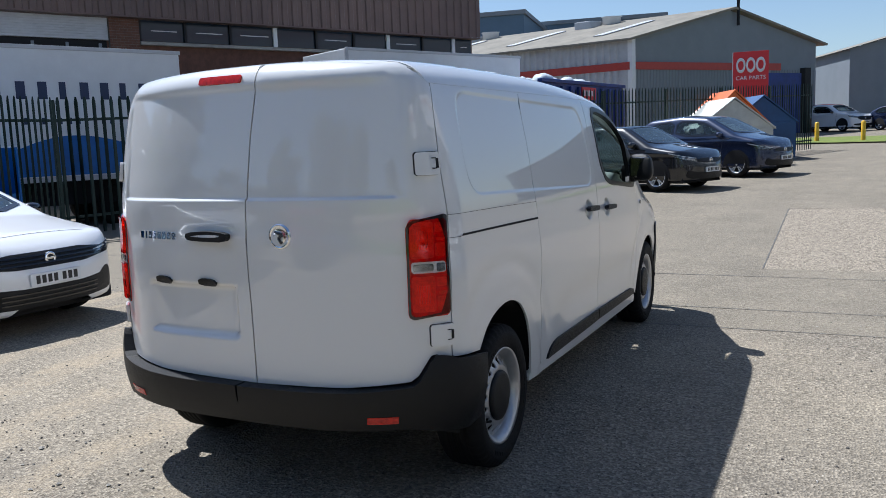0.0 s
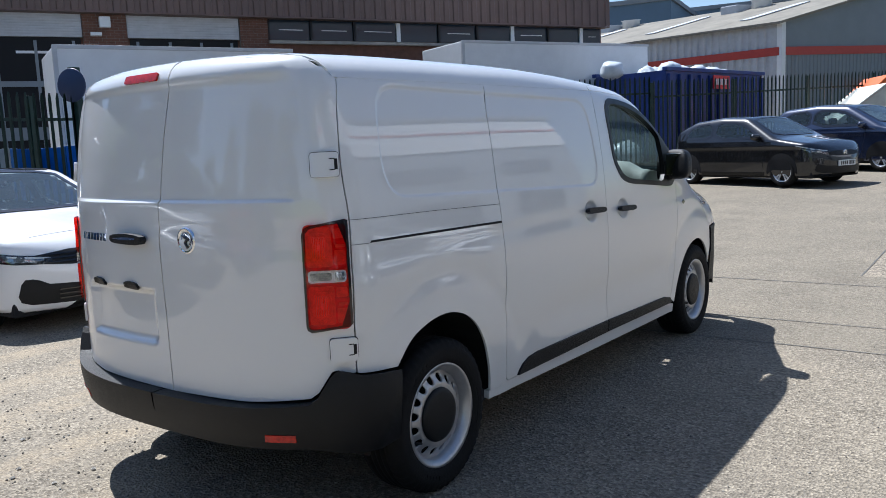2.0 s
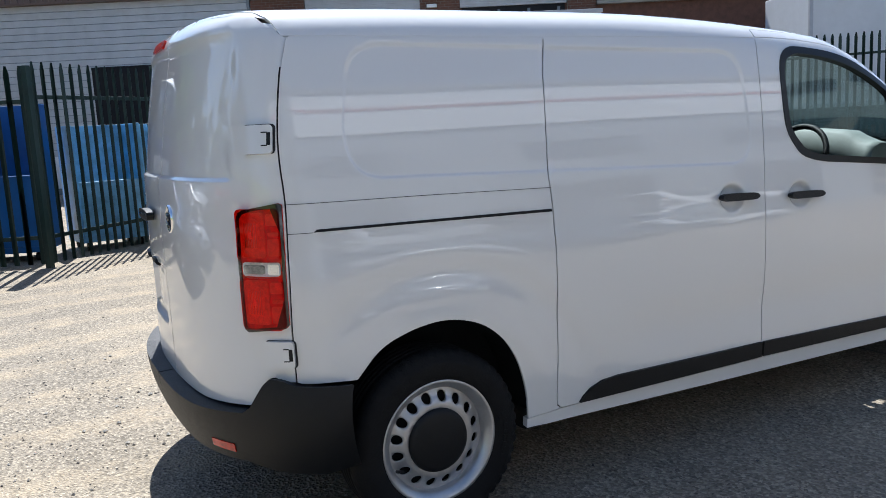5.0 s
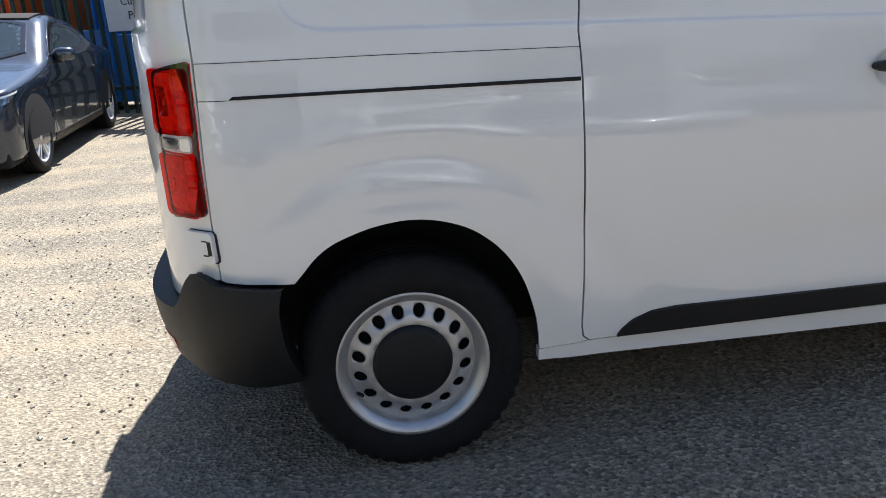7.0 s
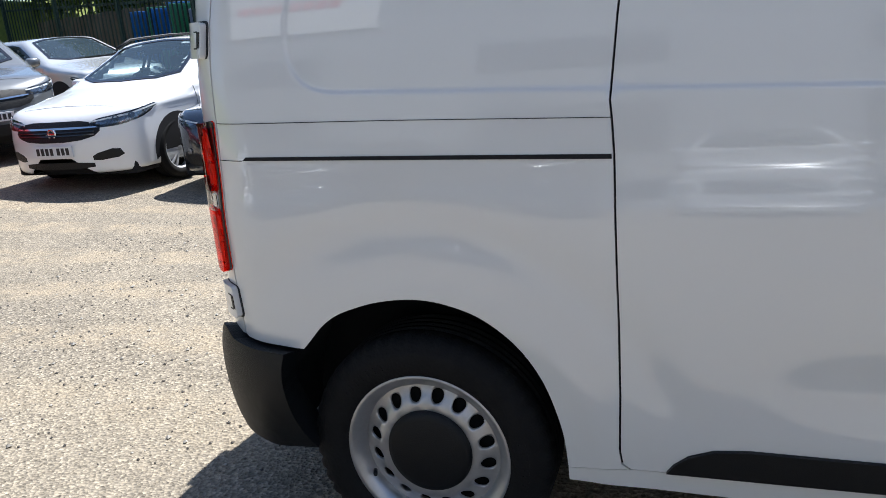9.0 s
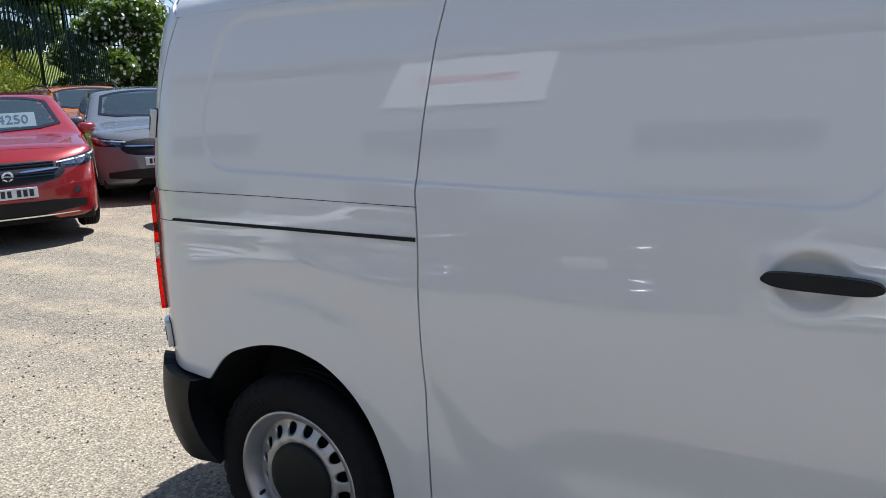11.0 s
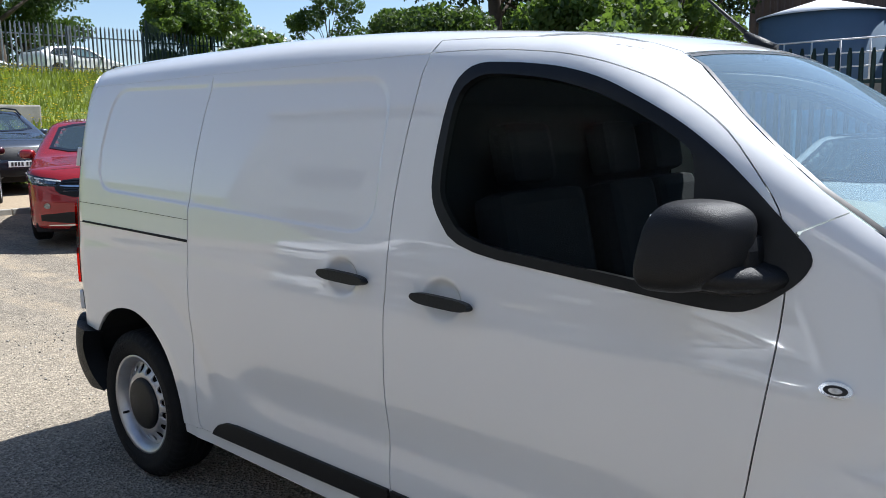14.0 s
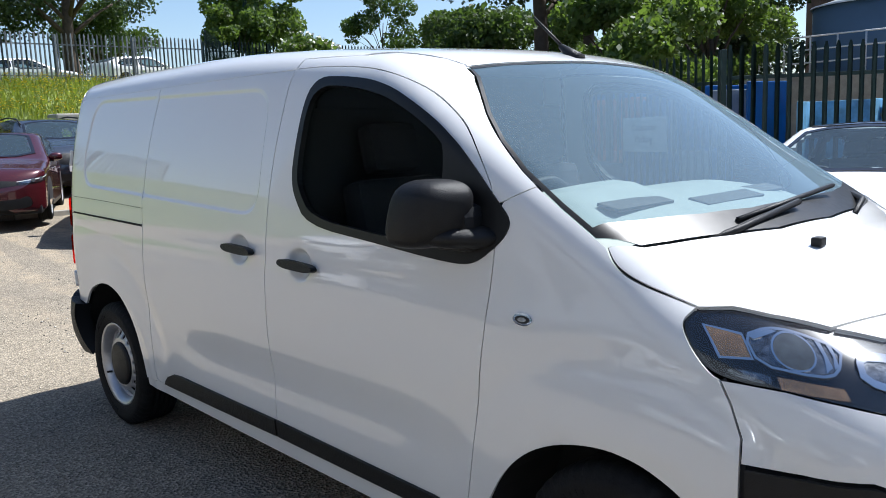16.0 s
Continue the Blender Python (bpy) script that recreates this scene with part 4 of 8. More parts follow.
    for k in range(8):
        wd = 0.012 if k == 1 else 0.026
        x0 = -0.600 + k * 0.033 + (0.008 if k == 1 else 0)
        part("lettering_bar", VAN.panel("lettering_bar", "B", [(x0, 1.168), (x0, 1.200), (x0 + wd, 1.200), (x0 + wd, 1.168)], M_CHROME, off=0.004, thick=0.005, gap=0, grid=0.05, edge=0.05), None, ld)
    # flank handles, filler, repeaters
    for s in (False, True):
        for yc, zc in ((2.295, 1.118), (2.725, 1.092)):
            lp = rounded([(yc - 0.115, zc - 0.004), (yc - 0.10, zc + 0.014), (yc, zc + 0.012), (yc + 0.10, zc + 0.006), (yc + 0.118, zc - 0.012), (yc + 0.09, zc - 0.024), (yc, zc - 0.022), (yc - 0.08, zc - 0.018)], 2)
            part("door_handle", SMOOTH.panel("door_handle", "R", lp, M_BLACK, off=0.036, thick=0.028, flip=s, gap=0, edge=0.015, grid=0.02), None, van, "black pull handle over a shallow bowl")
        rp = [(3.785 + 0.033 * math.cos(t), 1.035 + 0.017 * math.sin(t)) for t in np.linspace(0, 2 * math.pi, 20, False)]
        rep = part("side_repeater", VAN.panel("side_repeater", "R", rp, M_CHROME, off=0.006, thick=0.012, flip=s, gap=0, edge=0.02), None, van, "oval clear side repeater")
        part("repeater_core", VAN.panel("repeater_core", "R", [(3.785 + (a - 3.785) * 0.72, 1.035 + (b - 1.035) * 0.62) for a, b in rp], M_TRIM, off=0.0075, thick=0.004, flip=s, gap=0, edge=0.02), None, rep)
        part("repeater_lens", VAN.panel("repeater_lens", "R", [(3.785 + (a - 3.785) * 0.42, 1.035 + (b - 1.035) * 0.36) for a, b in rp], M_CLEAR_LENS, off=0.009, thick=0.004, flip=s, gap=0, edge=0.02), None, rep)
    # mirrors
    for s in (1, -1):
        bm = bmesh.new()
        bmesh.ops.create_uvsphere(bm, u_segments=32, v_segments=20, radius=1.0)
        for v in bm.verts:
            x, y, z = v.co
            sx, sy, sz = np.sign(x) * abs(x) ** 0.62, np.sign(y) * abs(y) ** 0.7, np.sign(z) * abs(z) ** 0.62
            if y < -0.05:
                sy *= 0.35
            v.co = Vector((1.012 + 0.092 * sx - 0.012 * sz, 3.475 + 0.125 * sy - 0.035 * sx + 0.02 * sz, 1.318 + 0.100 * sz))
        for f in bm.faces:
            f.smooth = True
        bmesh.ops.transform(bm, verts=bm.verts, matrix=Matrix.Diagonal((s, 1, 1, 1)))
        if s < 0:
            bmesh.ops.reverse_faces(bm, faces=bm.faces)
        mir = part("door_mirror", bm, M_BLACK, van, "large black door mirror")
        bm = boxm((0.945, 3.434, 1.245), (1.08, 3.440, 1.39), 0.003)
        bmesh.ops.transform(bm, verts=bm.verts, matrix=Matrix.Diagonal((s, 1, 1, 1)))
        part("mirror_glass", bm, M_CHROME, mir, "mirror glass")
        bm = bmesh.new()
        tube_bm(bm, [(0.85, 3.64, 0.0), (0.93, 3.605, 0.0), (0.99, 3.56, 0.008), (1.04, 3.50, 0.02)], 0.058, 14, [1.1, 1.0, 1.0, 0.8])
        bmesh.ops.transform(bm, verts=bm.verts, matrix=pose(0, 0, 1.248) @ Matrix.Diagonal((s, 1, 0.58, 1)))
        part("mirror_arm", bm, M_BLACK, mir)
        # filler block, added to close the light gap in the mirror's shadow
        bm = boxm((0.86, 3.46, 1.205), (0.985, 3.62, 1.345), 0.035)
        bmesh.ops.transform(bm, verts=bm.verts, matrix=Matrix.Diagonal((s, 1, 1, 1)))
        part("mirror_foot", bm, M_BLACK, mir)
    # aerial
    bm = bmesh.new()
    tube_bm(bm, [(0.01, 3.285, 1.795), (0.01, 3.25, 1.825), (0.01, 3.20, 1.86)], 0.022, 10, [1.5, 1.0, 0.5])
    base = part("aerial_base", bm, M_BLACK, van)
    bm = bmesh.new()
    tube_bm(bm, [(0.01, 3.215, 1.852), (0.01, 3.07, 1.985)], 0.008, 8, [1, 0.6])
    part("aerial_mast", bm, M_BLACK, base)
    # wipers, washers, scuttle
    bm = bmesh.new()
    tube_bm(bm, [(0.60, 4.115, 1.225), (0.45, 4.16, 1.255), (0.10, 4.175, 1.30)], 0.010, 6)
    tube_bm(bm, [(0.42, 4.14, 1.275), (-0.22, 4.15, 1.325)], 0.008, 6)
    part("wiper", bm, M_BLACK, van)
    bm = bmesh.new()
    tube_bm(bm, [(-0.18, 4.235, 1.235), (-0.35, 4.20, 1.27), (-0.62, 4.05, 1.27)], 0.010, 6)
    part("wiper", bm, M_BLACK, van)
    sc = [(0.0, 4.25), (0.3, 4.225), (0.5, 4.175), (0.70, 4.11), (0.79, 4.07), (0.78, 4.03), (0.70, 4.05), (0.5, 4.11), (0.3, 4.16), (0.0, 4.19)]
    sc = sc + [(-x, y) for x, y in sc[::-1]][1:-1]
    part("scuttle", VAN.panel("scuttle", "T", sc, M_BLACK, off=-0.016, thick=0.01, grid=0.05), None, van)
    for x in (0.31, -0.31):
        part("washer_jet", boxm((x - 0.02, 4.305, 1.20), (x + 0.02, 4.335, 1.226), 0.006), M_BLACK, van)
    # wheels and their housings
    for y, z in ((0.803, 0.343), (4.078, 0.338)):
        for s in (1, -1):
            wheel(van, s * 0.925, y, z, 0.343, 0.227, 0.215, "steel", s)
            bm = bmesh.new()
            ring = [[bm.verts.new((s * x, y + 0.47 * math.cos(t), z + 0.475 * math.sin(t))) for t in np.linspace(-0.06, math.pi + 0.06, 28)] for x in (0.905, 0.60)]
            for i in range(27):
                bm.faces.new((ring[0][i], ring[0][i + 1], ring[1][i + 1], ring[1][i]))
            bm.faces.new([v for v in ring[1]])
            part("wheel_housing", bm, M_DARK, van)
    # underbody and cab
    part("underbody", boxm((-0.80, 1.25, 0.24), (0.80, 3.55, 0.34), 0.02), M_DARK, van)
    part("floor_pan", boxm((-0.58, 0.22, 0.36), (0.58, 4.5, 0.5), 0.02), M_DARK, van)
    part("bulkhead", boxm((-0.84, 2.50, 0.35), (0.84, 2.53, 1.66), 0.01), M_TRIM, van)
    part("bulkhead", boxm((-0.70, 2.50, 1.655), (0.70, 2.53, 1.80), 0.01), M_TRIM, van)
    bm = bmesh.new()
    sec = [(4.02, 0.8), (4.09, 1.18), (4.07, 1.222), (3.95, 1.262), (3.80, 1.293), (3.66, 1.318), (3.57, 1.325), (3.51, 1.305), (3.48, 1.24), (3.49, 0.8)]
    rows = []
    for x in np.linspace(-0.80, 0.80, 33):
        cowl = 0.038 * float(step(0.10, 0.20, x) * (1 - step(0.60, 0.70, x)))
        drop = 0.05 * abs(x / 0.8) ** 3
        bow = 0.16 * x * x
        rows.append([bm.verts.new((x, y - (bow if y > 3.9 else bow * 0.5), z - (drop if z > 1 else 0) + (cowl if 3.5 < y < 3.7 else 0))) for y, z in sec])
    for u, v in zip(rows, rows[1:]):
        for k in range(len(sec) - 1):
            f = bm.faces.new((u[k], u[k + 1], v[k + 1], v[k]))
            f.smooth = True
    bm.faces.new(rows[0])
    bm.faces.new(rows[-1][::-1])
    bmesh.ops.recalc_face_normals(bm, faces=bm.faces)
    part("dashboard", bm, M_DASH, van, "pale grey dashboard top")
    for x0, x1, y0, y1, z, t in ((-0.30, 0.10, 3.80, 3.88, 1.282, -13), (0.20, 0.52, 3.74, 3.80, 1.300, -12), (-0.62, -0.40, 3.74, 3.80, 1.280, -12)):
        part("dash_vent", boxm((x0, -0.04, -0.004), (x1, 0.04, 0.008), 0.003, pose(0, (y0 + y1) / 2, z, t)), M_TRIM, van)
    bm = bmesh.new()
    ring = [(0.40 + 0.19 * math.cos(t), 3.36 + 0.19 * math.sin(t) * 0.42, 1.20 + 0.19 * math.sin(t) * 0.9) for t in np.linspace(0, 2 * math.pi, 33)]
    tube_bm(bm, ring, 0.016, 8)
    tube_bm(bm, [(0.24, 3.36, 1.17), (0.56, 3.36, 1.17)], 0.02, 8)
    tube_bm(bm, [(0.40, 3.36, 1.17), (0.40, 3.55, 1.08)], 0.04, 8)
    part("steering_wheel", bm, M_BLACK, van)
    for x in (0.40, -0.20, -0.58):
        w = 0.25 if x > 0 else 0.18
        bm = bmesh.new()
        box_bm(bm, (x - w, 2.78, 0.62), (x + w, 3.25, 0.82), 0.05)
        box_bm(bm, (x - w, -0.07, 0.0), (x + w, 0.07, 0.62), 0.05, pose(0, 2.76, 0.76, 12))
        box_bm(bm, (x - 0.13, -0.05, 0.64), (x + 0.13, 0.05, 0.85), 0.04, pose(0, 2.76, 0.76, 12))
        part("cab_seat", bm, M_FABRIC, van, "dark fabric cab seat")
    return van


van = build_van()


# ---- the yard ----
def ground_z(x, y):
    up = np.clip(np.asarray(y, float) - 5.0, 0, 60)
    dn = np.clip(-3.0 - np.asarray(y, float), 0, 12)
    return 0.03 * up * up / (up + 1.2) + 0.05 * dn * dn / (dn + 1.0)


def gz(x, y):
    return float(ground_z(x, y))


def ground_material():
    m = bpy.data.materials.new("worn_yard_surface")
    m.use_nodes = True
    nt = m.node_tree
    b = nt.nodes["Principled BSDF"]
    L = nt.links.new
    tc = nt.nodes.new("ShaderNodeTexCoord")

    def noise_node(scale, detail=6, rough=0.6):
        n = nt.nodes.new("ShaderNodeTexNoise")
        n.inputs["Scale"].default_value, n.inputs["Detail"].default_value, n.inputs["Roughness"].default_value = scale, detail, rough
        L(tc.outputs["Object"], n.inputs["Vector"])
        return n

    def ramp_node(src, stops):
        r = nt.nodes.new("ShaderNodeValToRGB")
        while len(r.color_ramp.elements) < len(stops):
            r.color_ramp.elements.new(0.5)
        for e, (p, c) in zip(r.color_ramp.elements, stops):
            e.position, e.color = p, (*c, 1)
        L(src, r.inputs["Fac"])
        return r

    def mixc(fac, a, c, kind="MIX"):
        n = nt.nodes.new("ShaderNodeMix")
        n.data_type, n.blend_type = "RGBA", kind
        if isinstance(fac, float):
            n.inputs["Factor"].default_value = fac
        else:
            L(fac, n.inputs["Factor"])
        L(a, n.inputs[6])
        L(c, n.inputs[7])
        return n.outputs[2]

    def edge(axis, a, b):
        n = nt.nodes.new("ShaderNodeMapRange")
        n.inputs["From Min"].default_value, n.inputs["From Max"].default_value = a, b
        L(sep.outputs[axis], n.inputs["Value"])
        return n.outputs[0]

    def times(a, b):
        n = nt.nodes.new("ShaderNodeMath")
        n.operation = "MULTIPLY"
        L(a, n.inputs[0])
        L(b, n.inputs[1])
        return n.outputs[0]

    sep = nt.nodes.new("ShaderNodeSeparateXYZ")
    L(tc.outputs["Object"], sep.inputs[0])
    big = noise_node(0.35, 5)
    mid = noise_node(2.2, 8, 0.7)
    stone = nt.nodes.new("ShaderNodeTexVoronoi")
    stone.inputs["Scale"].default_value, stone.inputs["Randomness"].default_value = 74, 1
    L(tc.outputs["Object"], stone.inputs["Vector"])
    grain = nt.nodes.new("ShaderNodeSeparateColor")
    L(stone.outputs["Color"], grain.inputs[0])
    # worn asphalt: mixed chippings in pale dust
    agg = ramp_node(grain.outputs[0], [(0.0, (0.073, 0.063, 0.048)), (0.3, (0.182, 0.158, 0.126)), (0.7, (0.279, 0.246, 0.195)), (1.0, (0.461, 0.406, 0.323))])
    dust_haze = ramp_node(mid.outputs["Fac"], [(0.25, (0.215, 0.189, 0.149)), (0.5, (0.286, 0.251, 0.198)), (0.75, (0.368, 0.319, 0.248))])
    cover = ramp_node(noise_node(0.9, 7, 0.72).outputs["Fac"], [(0.34, (0.22, 0.22, 0.22)), (0.66, (0.66, 0.66, 0.66))])
    base = mixc(cover.outputs[0], agg.outputs[0], dust_haze.outputs[0])
    patch = ramp_node(big.outputs["Fac"], [(0.35, (0.80, 0.79, 0.785)), (0.62, (1.04, 1.015, 0.97))])
    base = mixc(1.0, base, patch.outputs[0], "MULTIPLY")
    # sand swept into tracks behind the van
    track = nt.nodes.new("ShaderNodeTexWave")
    track.bands_direction, track.wave_profile = "X", "SIN"
    track.inputs["Scale"].default_value, track.inputs["Distortion"].default_value, track.inputs["Detail"].default_value, track.inputs["Detail Scale"].default_value = 0.42, 5.5, 3.0, 0.6
    L(tc.outputs["Object"], track.inputs["Vector"])
    ruts = ramp_node(track.outputs["Fac"], [(0.45, (0.0, 0.0, 0.0)), (0.80, (0.75, 0.75, 0.75))])
    rough_cut = ramp_node(noise_node(3.0, 8, 0.75).outputs["Fac"], [(0.40, (0.0, 0.0, 0.0)), (0.60, (1.0, 1.0, 1.0))])
    sand = ramp_node(noise_node(70, 3, 0.6).outputs["Fac"], [(0.3, (0.295, 0.238, 0.164)), (0.7, (0.411, 0.338, 0.239))])
    base = mixc(times(times(ruts.outputs[0], rough_cut.outputs[0]), edge("X", 0.9, -0.5)), base, sand.outputs[0])
    # smoother concrete bays towards the far yard, one of them left rough
    far = edge("Y", 3.95, 4.01)
    conc = ramp_node(noise_node(1.1, 9, 0.7).outputs["Fac"], [(0.3, (0.162, 0.140, 0.107)), (0.5, (0.214, 0.185, 0.140)), (0.7, (0.265, 0.228, 0.171))])
    conc_c = mixc(0.28, conc.outputs[0], agg.outputs[0])
    pale = ramp_node(grain.outputs[0], [(0.0, (0.088, 0.074, 0.059)), (0.45, (0.265, 0.226, 0.171)), (1.0, (0.432, 0.369, 0.285))])
    bay = times(times(edge("X", 1.60, 1.63), edge("Y", 6.84, 6.88)), edge("Y", 12.9, 12.4))
    conc_c = mixc(bay, conc_c, pale.outputs[0])
    base = mixc(far, base, conc_c)
    speck = ramp_node(noise_node(46, 4, 0.7).outputs["Fac"], [(0.36, (0.68, 0.68, 0.69)), (0.5, (1.0, 1.0, 1.0)), (0.64, (1.25, 1.24, 1.20))])
    base = mixc(1.0, base, speck.outputs[0], "MULTIPLY")
    L(base, b.inputs["Base Color"])
    b.inputs["Roughness"].default_value = 0.9
    b.inputs["Specular IOR Level"].default_value = 0.25
    bp = nt.nodes.new("ShaderNodeBump")
    bp.inputs["Strength"].default_value, bp.inputs["Distance"].default_value = 1.0, 0.009
    L(stone.outputs["Distance"], bp.inputs["Height"])
    bp2 = nt.nodes.new("ShaderNodeBump")
    bp2.inputs["Strength"].default_value, bp2.inputs["Distance"].default_value = 0.4, 0.02
    L(mid.outputs["Fac"], bp2.inputs["Height"])
    L(bp.outputs[0], bp2.inputs["Normal"])
    L(bp2.outputs[0], b.inputs["Normal"])
    return m


M_GROUND = ground_material()


def build_ground():
    xs = np.unique(np.concatenate([np.linspace(-900, -60, 12), np.linspace(-60, 60, 81), np.linspace(60, 900, 12)]))
    ys = np.unique(np.concatenate([np.linspace(-900, -60, 12), np.linspace(-60, 80, 141), np.linspace(80, 900, 12)]))
    verts = [(x, y, gz(x, y)) for y in ys for x in xs]
    n = len(xs)
    faces = [(j * n + i, j * n + i + 1, (j + 1) * n + i + 1, (j + 1) * n + i) for j in range(len(ys) - 1) for i in range(n - 1)]
    tagged(new("ground", mesh_of("ground", verts, faces, M_GROUND, True)), "worn pale yard of dusty asphalt and concrete", "ground", kind="structure")


build_ground()


def loose_stones():
    """Small chips and pebbles lying on the yard, one mesh."""
    rng = np.random.default_rng(11)
    base = np.array([(1, 0, 0), (-1, 0, 0), (0, 1, 0), (0, -1, 0), (0, 0, 1), (0, 0, -1)], float)
    tris = np.array([(0, 2, 4), (2, 1, 4), (1, 3, 4), (3, 0, 4), (2, 0, 5), (1, 2, 5), (3, 1, 5), (0, 3, 5)])
    groups = ([], []), ([], [])
    for i in range(5200):
        x, y = rng.uniform(-7.5, 5.5), rng.uniform(-9.0, 4.6)
        if i % 3 == 0:
            x, y = rng.uniform(-3.0, 0.6), rng.uniform(-3.2, 0.6)
        r = 0.004 + 0.007 * rng.uniform() ** 3 + (0.008 if i % 60 == 0 else 0)
        v = base * rng.uniform(0.6, 1.2, (6, 3)) * (r, r, r * 0.65)
        a = rng.uniform(0, 6.28)
        c, s = math.cos(a), math.sin(a)
        v = np.stack([v[:, 0] * c - v[:, 1] * s + x, v[:, 0] * s + v[:, 1] * c + y, v[:, 2] + gz(x, y) + r * 0.35], 1)
        vs, fs = groups[i % 4 == 0]
        k = len(vs)
        vs += list(v)
        fs += [tuple(t + k) for t in tris]
    for (vs, fs), col, nm in zip(groups, ((0.10, 0.09, 0.08), (0.42, 0.39, 0.34)), ("dark", "pale")):
        tagged(new("loose_stones", mesh_of("loose_stones", vs, fs, mat(nm + "_stone", col, 0.9, vary=0.4, scale=30))), nm + " stone chips scattered over the yard", "stones", kind="stuff")


loose_stones()
M_TAR = mat("joint_sealant", (0.12, 0.112, 0.098), 0.8, vary=0.3)
for a, b in (((-20, 6.18), (14, 6.50)), ((-20, 4.58), (14, 4.86)), ((-20, 3.98), (14, 3.99)), ((1.63, 6.86), (1.62, 12.6)), ((1.62, 12.6), (14, 13.4)), ((-4.5, 6.6), (-4.9, 16))):
    n = 24
    vs, fs = [], []
    dx, dy = b[0] - a[0], b[1] - a[1]
    ln = math.hypot(dx, dy)
    for i in range(n + 1):
        t = i / n
        x, y = a[0] + dx * t, a[1] + dy * t
        w = 0.008 + 0.003 * math.sin(i * 2.3)
        for s in (-w, w):
            xx, yy = x - dy / ln * s, y + dx / ln * s
            vs.append((xx, yy, gz(xx, yy) + 0.004))
    fs = [(2 * i, 2 * i + 1, 2 * i + 3, 2 * i + 2) for i in range(n)]
    tagged(new("joint", mesh_of("joint", vs, fs, M_TAR)), "dark sealed joint between concrete bays", "joint", kind="structure")

M_FENCE = mat("dark_green_fence_steel", (0.012, 0.035, 0.03), 0.45, 0.2, vary=0.3, scale=8)
M_GALV = mat("galvanised_fence_steel", (0.30, 0.31, 0.32), 0.5, 0.6, vary=0.3, scale=10)
M_BROWN = mat("brown_profiled_cladding", (0.15, 0.098, 0.082), 0.55, vary=0.2, scale=1.5)
M_BRICK = mat("red_brown_brick", (0.16, 0.075, 0.05), 0.85, vary=0.4, scale=5)
M_MORTAR = mat("mortar", (0.22, 0.20, 0.18), 0.95, vary=0.2)
M_SHUTTER = mat("roller_shutter_steel", (0.50, 0.51, 0.53), 0.5, 0.15, vary=0.15, scale=3)
M_GREYCLAD = mat("blue_grey_cladding", (0.20, 0.225, 0.25), 0.6, vary=0.12, scale=1.0)
M_BLUECLAD = mat("slate_blue_cladding", (0.10, 0.16, 0.23), 0.55, vary=0.12, scale=0.6)
M_FIBRE = mat("old_cement_roof_sheet", (0.24, 0.22, 0.18), 0.9, vary=0.35, scale=0.8)
M_REDBAND = mat("red_band_paint", (0.42, 0.05, 0.035), 0.5, vary=0.15)
M_WHITEBOX = mat("white_truck_panel", (0.72, 0.73, 0.74), 0.45, vary=0.08, scale=2)
M_BLUEPAINT = mat("blue_skip_paint", (0.018, 0.045, 0.22), 0.5, vary=0.4, scale=3)
M_BLUEPLASTIC = mat("blue_plastic", (0.01, 0.13, 0.42), 0.45, vary=0.25, scale=3)
M_ORANGE = mat("orange_plastic", (0.62, 0.13, 0.02), 0.5, vary=0.2, scale=3)
M_GREENP = mat("green_plastic", (0.03, 0.22, 0.09), 0.5, vary=0.2, scale=3)
M_WINDOWD = mat("dark_window_glass", (0.016, 0.028, 0.045), 0.08, spec=0.25)
M_WHITE = mat("white_sign_paint", (0.72, 0.73, 0.74), 0.5, vary=0.06)
M_YELLOW = mat("yellow_paint", (0.70, 0.42, 0.02), 0.45, vary=0.2)
M_POLY = mat("white_polythene", (0.62, 0.66, 0.70), 0.3, vary=0.2, scale=5)
M_TEXTRED = mat("sign_red", (0.60, 0.03, 0.035), 0.45)
M_TEXTBLK = mat("black_lettering", (0.02, 0.02, 0.022), 0.5)
M_TEXTBLUE = mat("navy_lettering", (0.02, 0.035, 0.09), 0.5)
M_CONC = mat("weathered_concrete", (0.36, 0.34, 0.30), 0.9, vary=0.3, scale=3, bump=0.4, bscale=60)


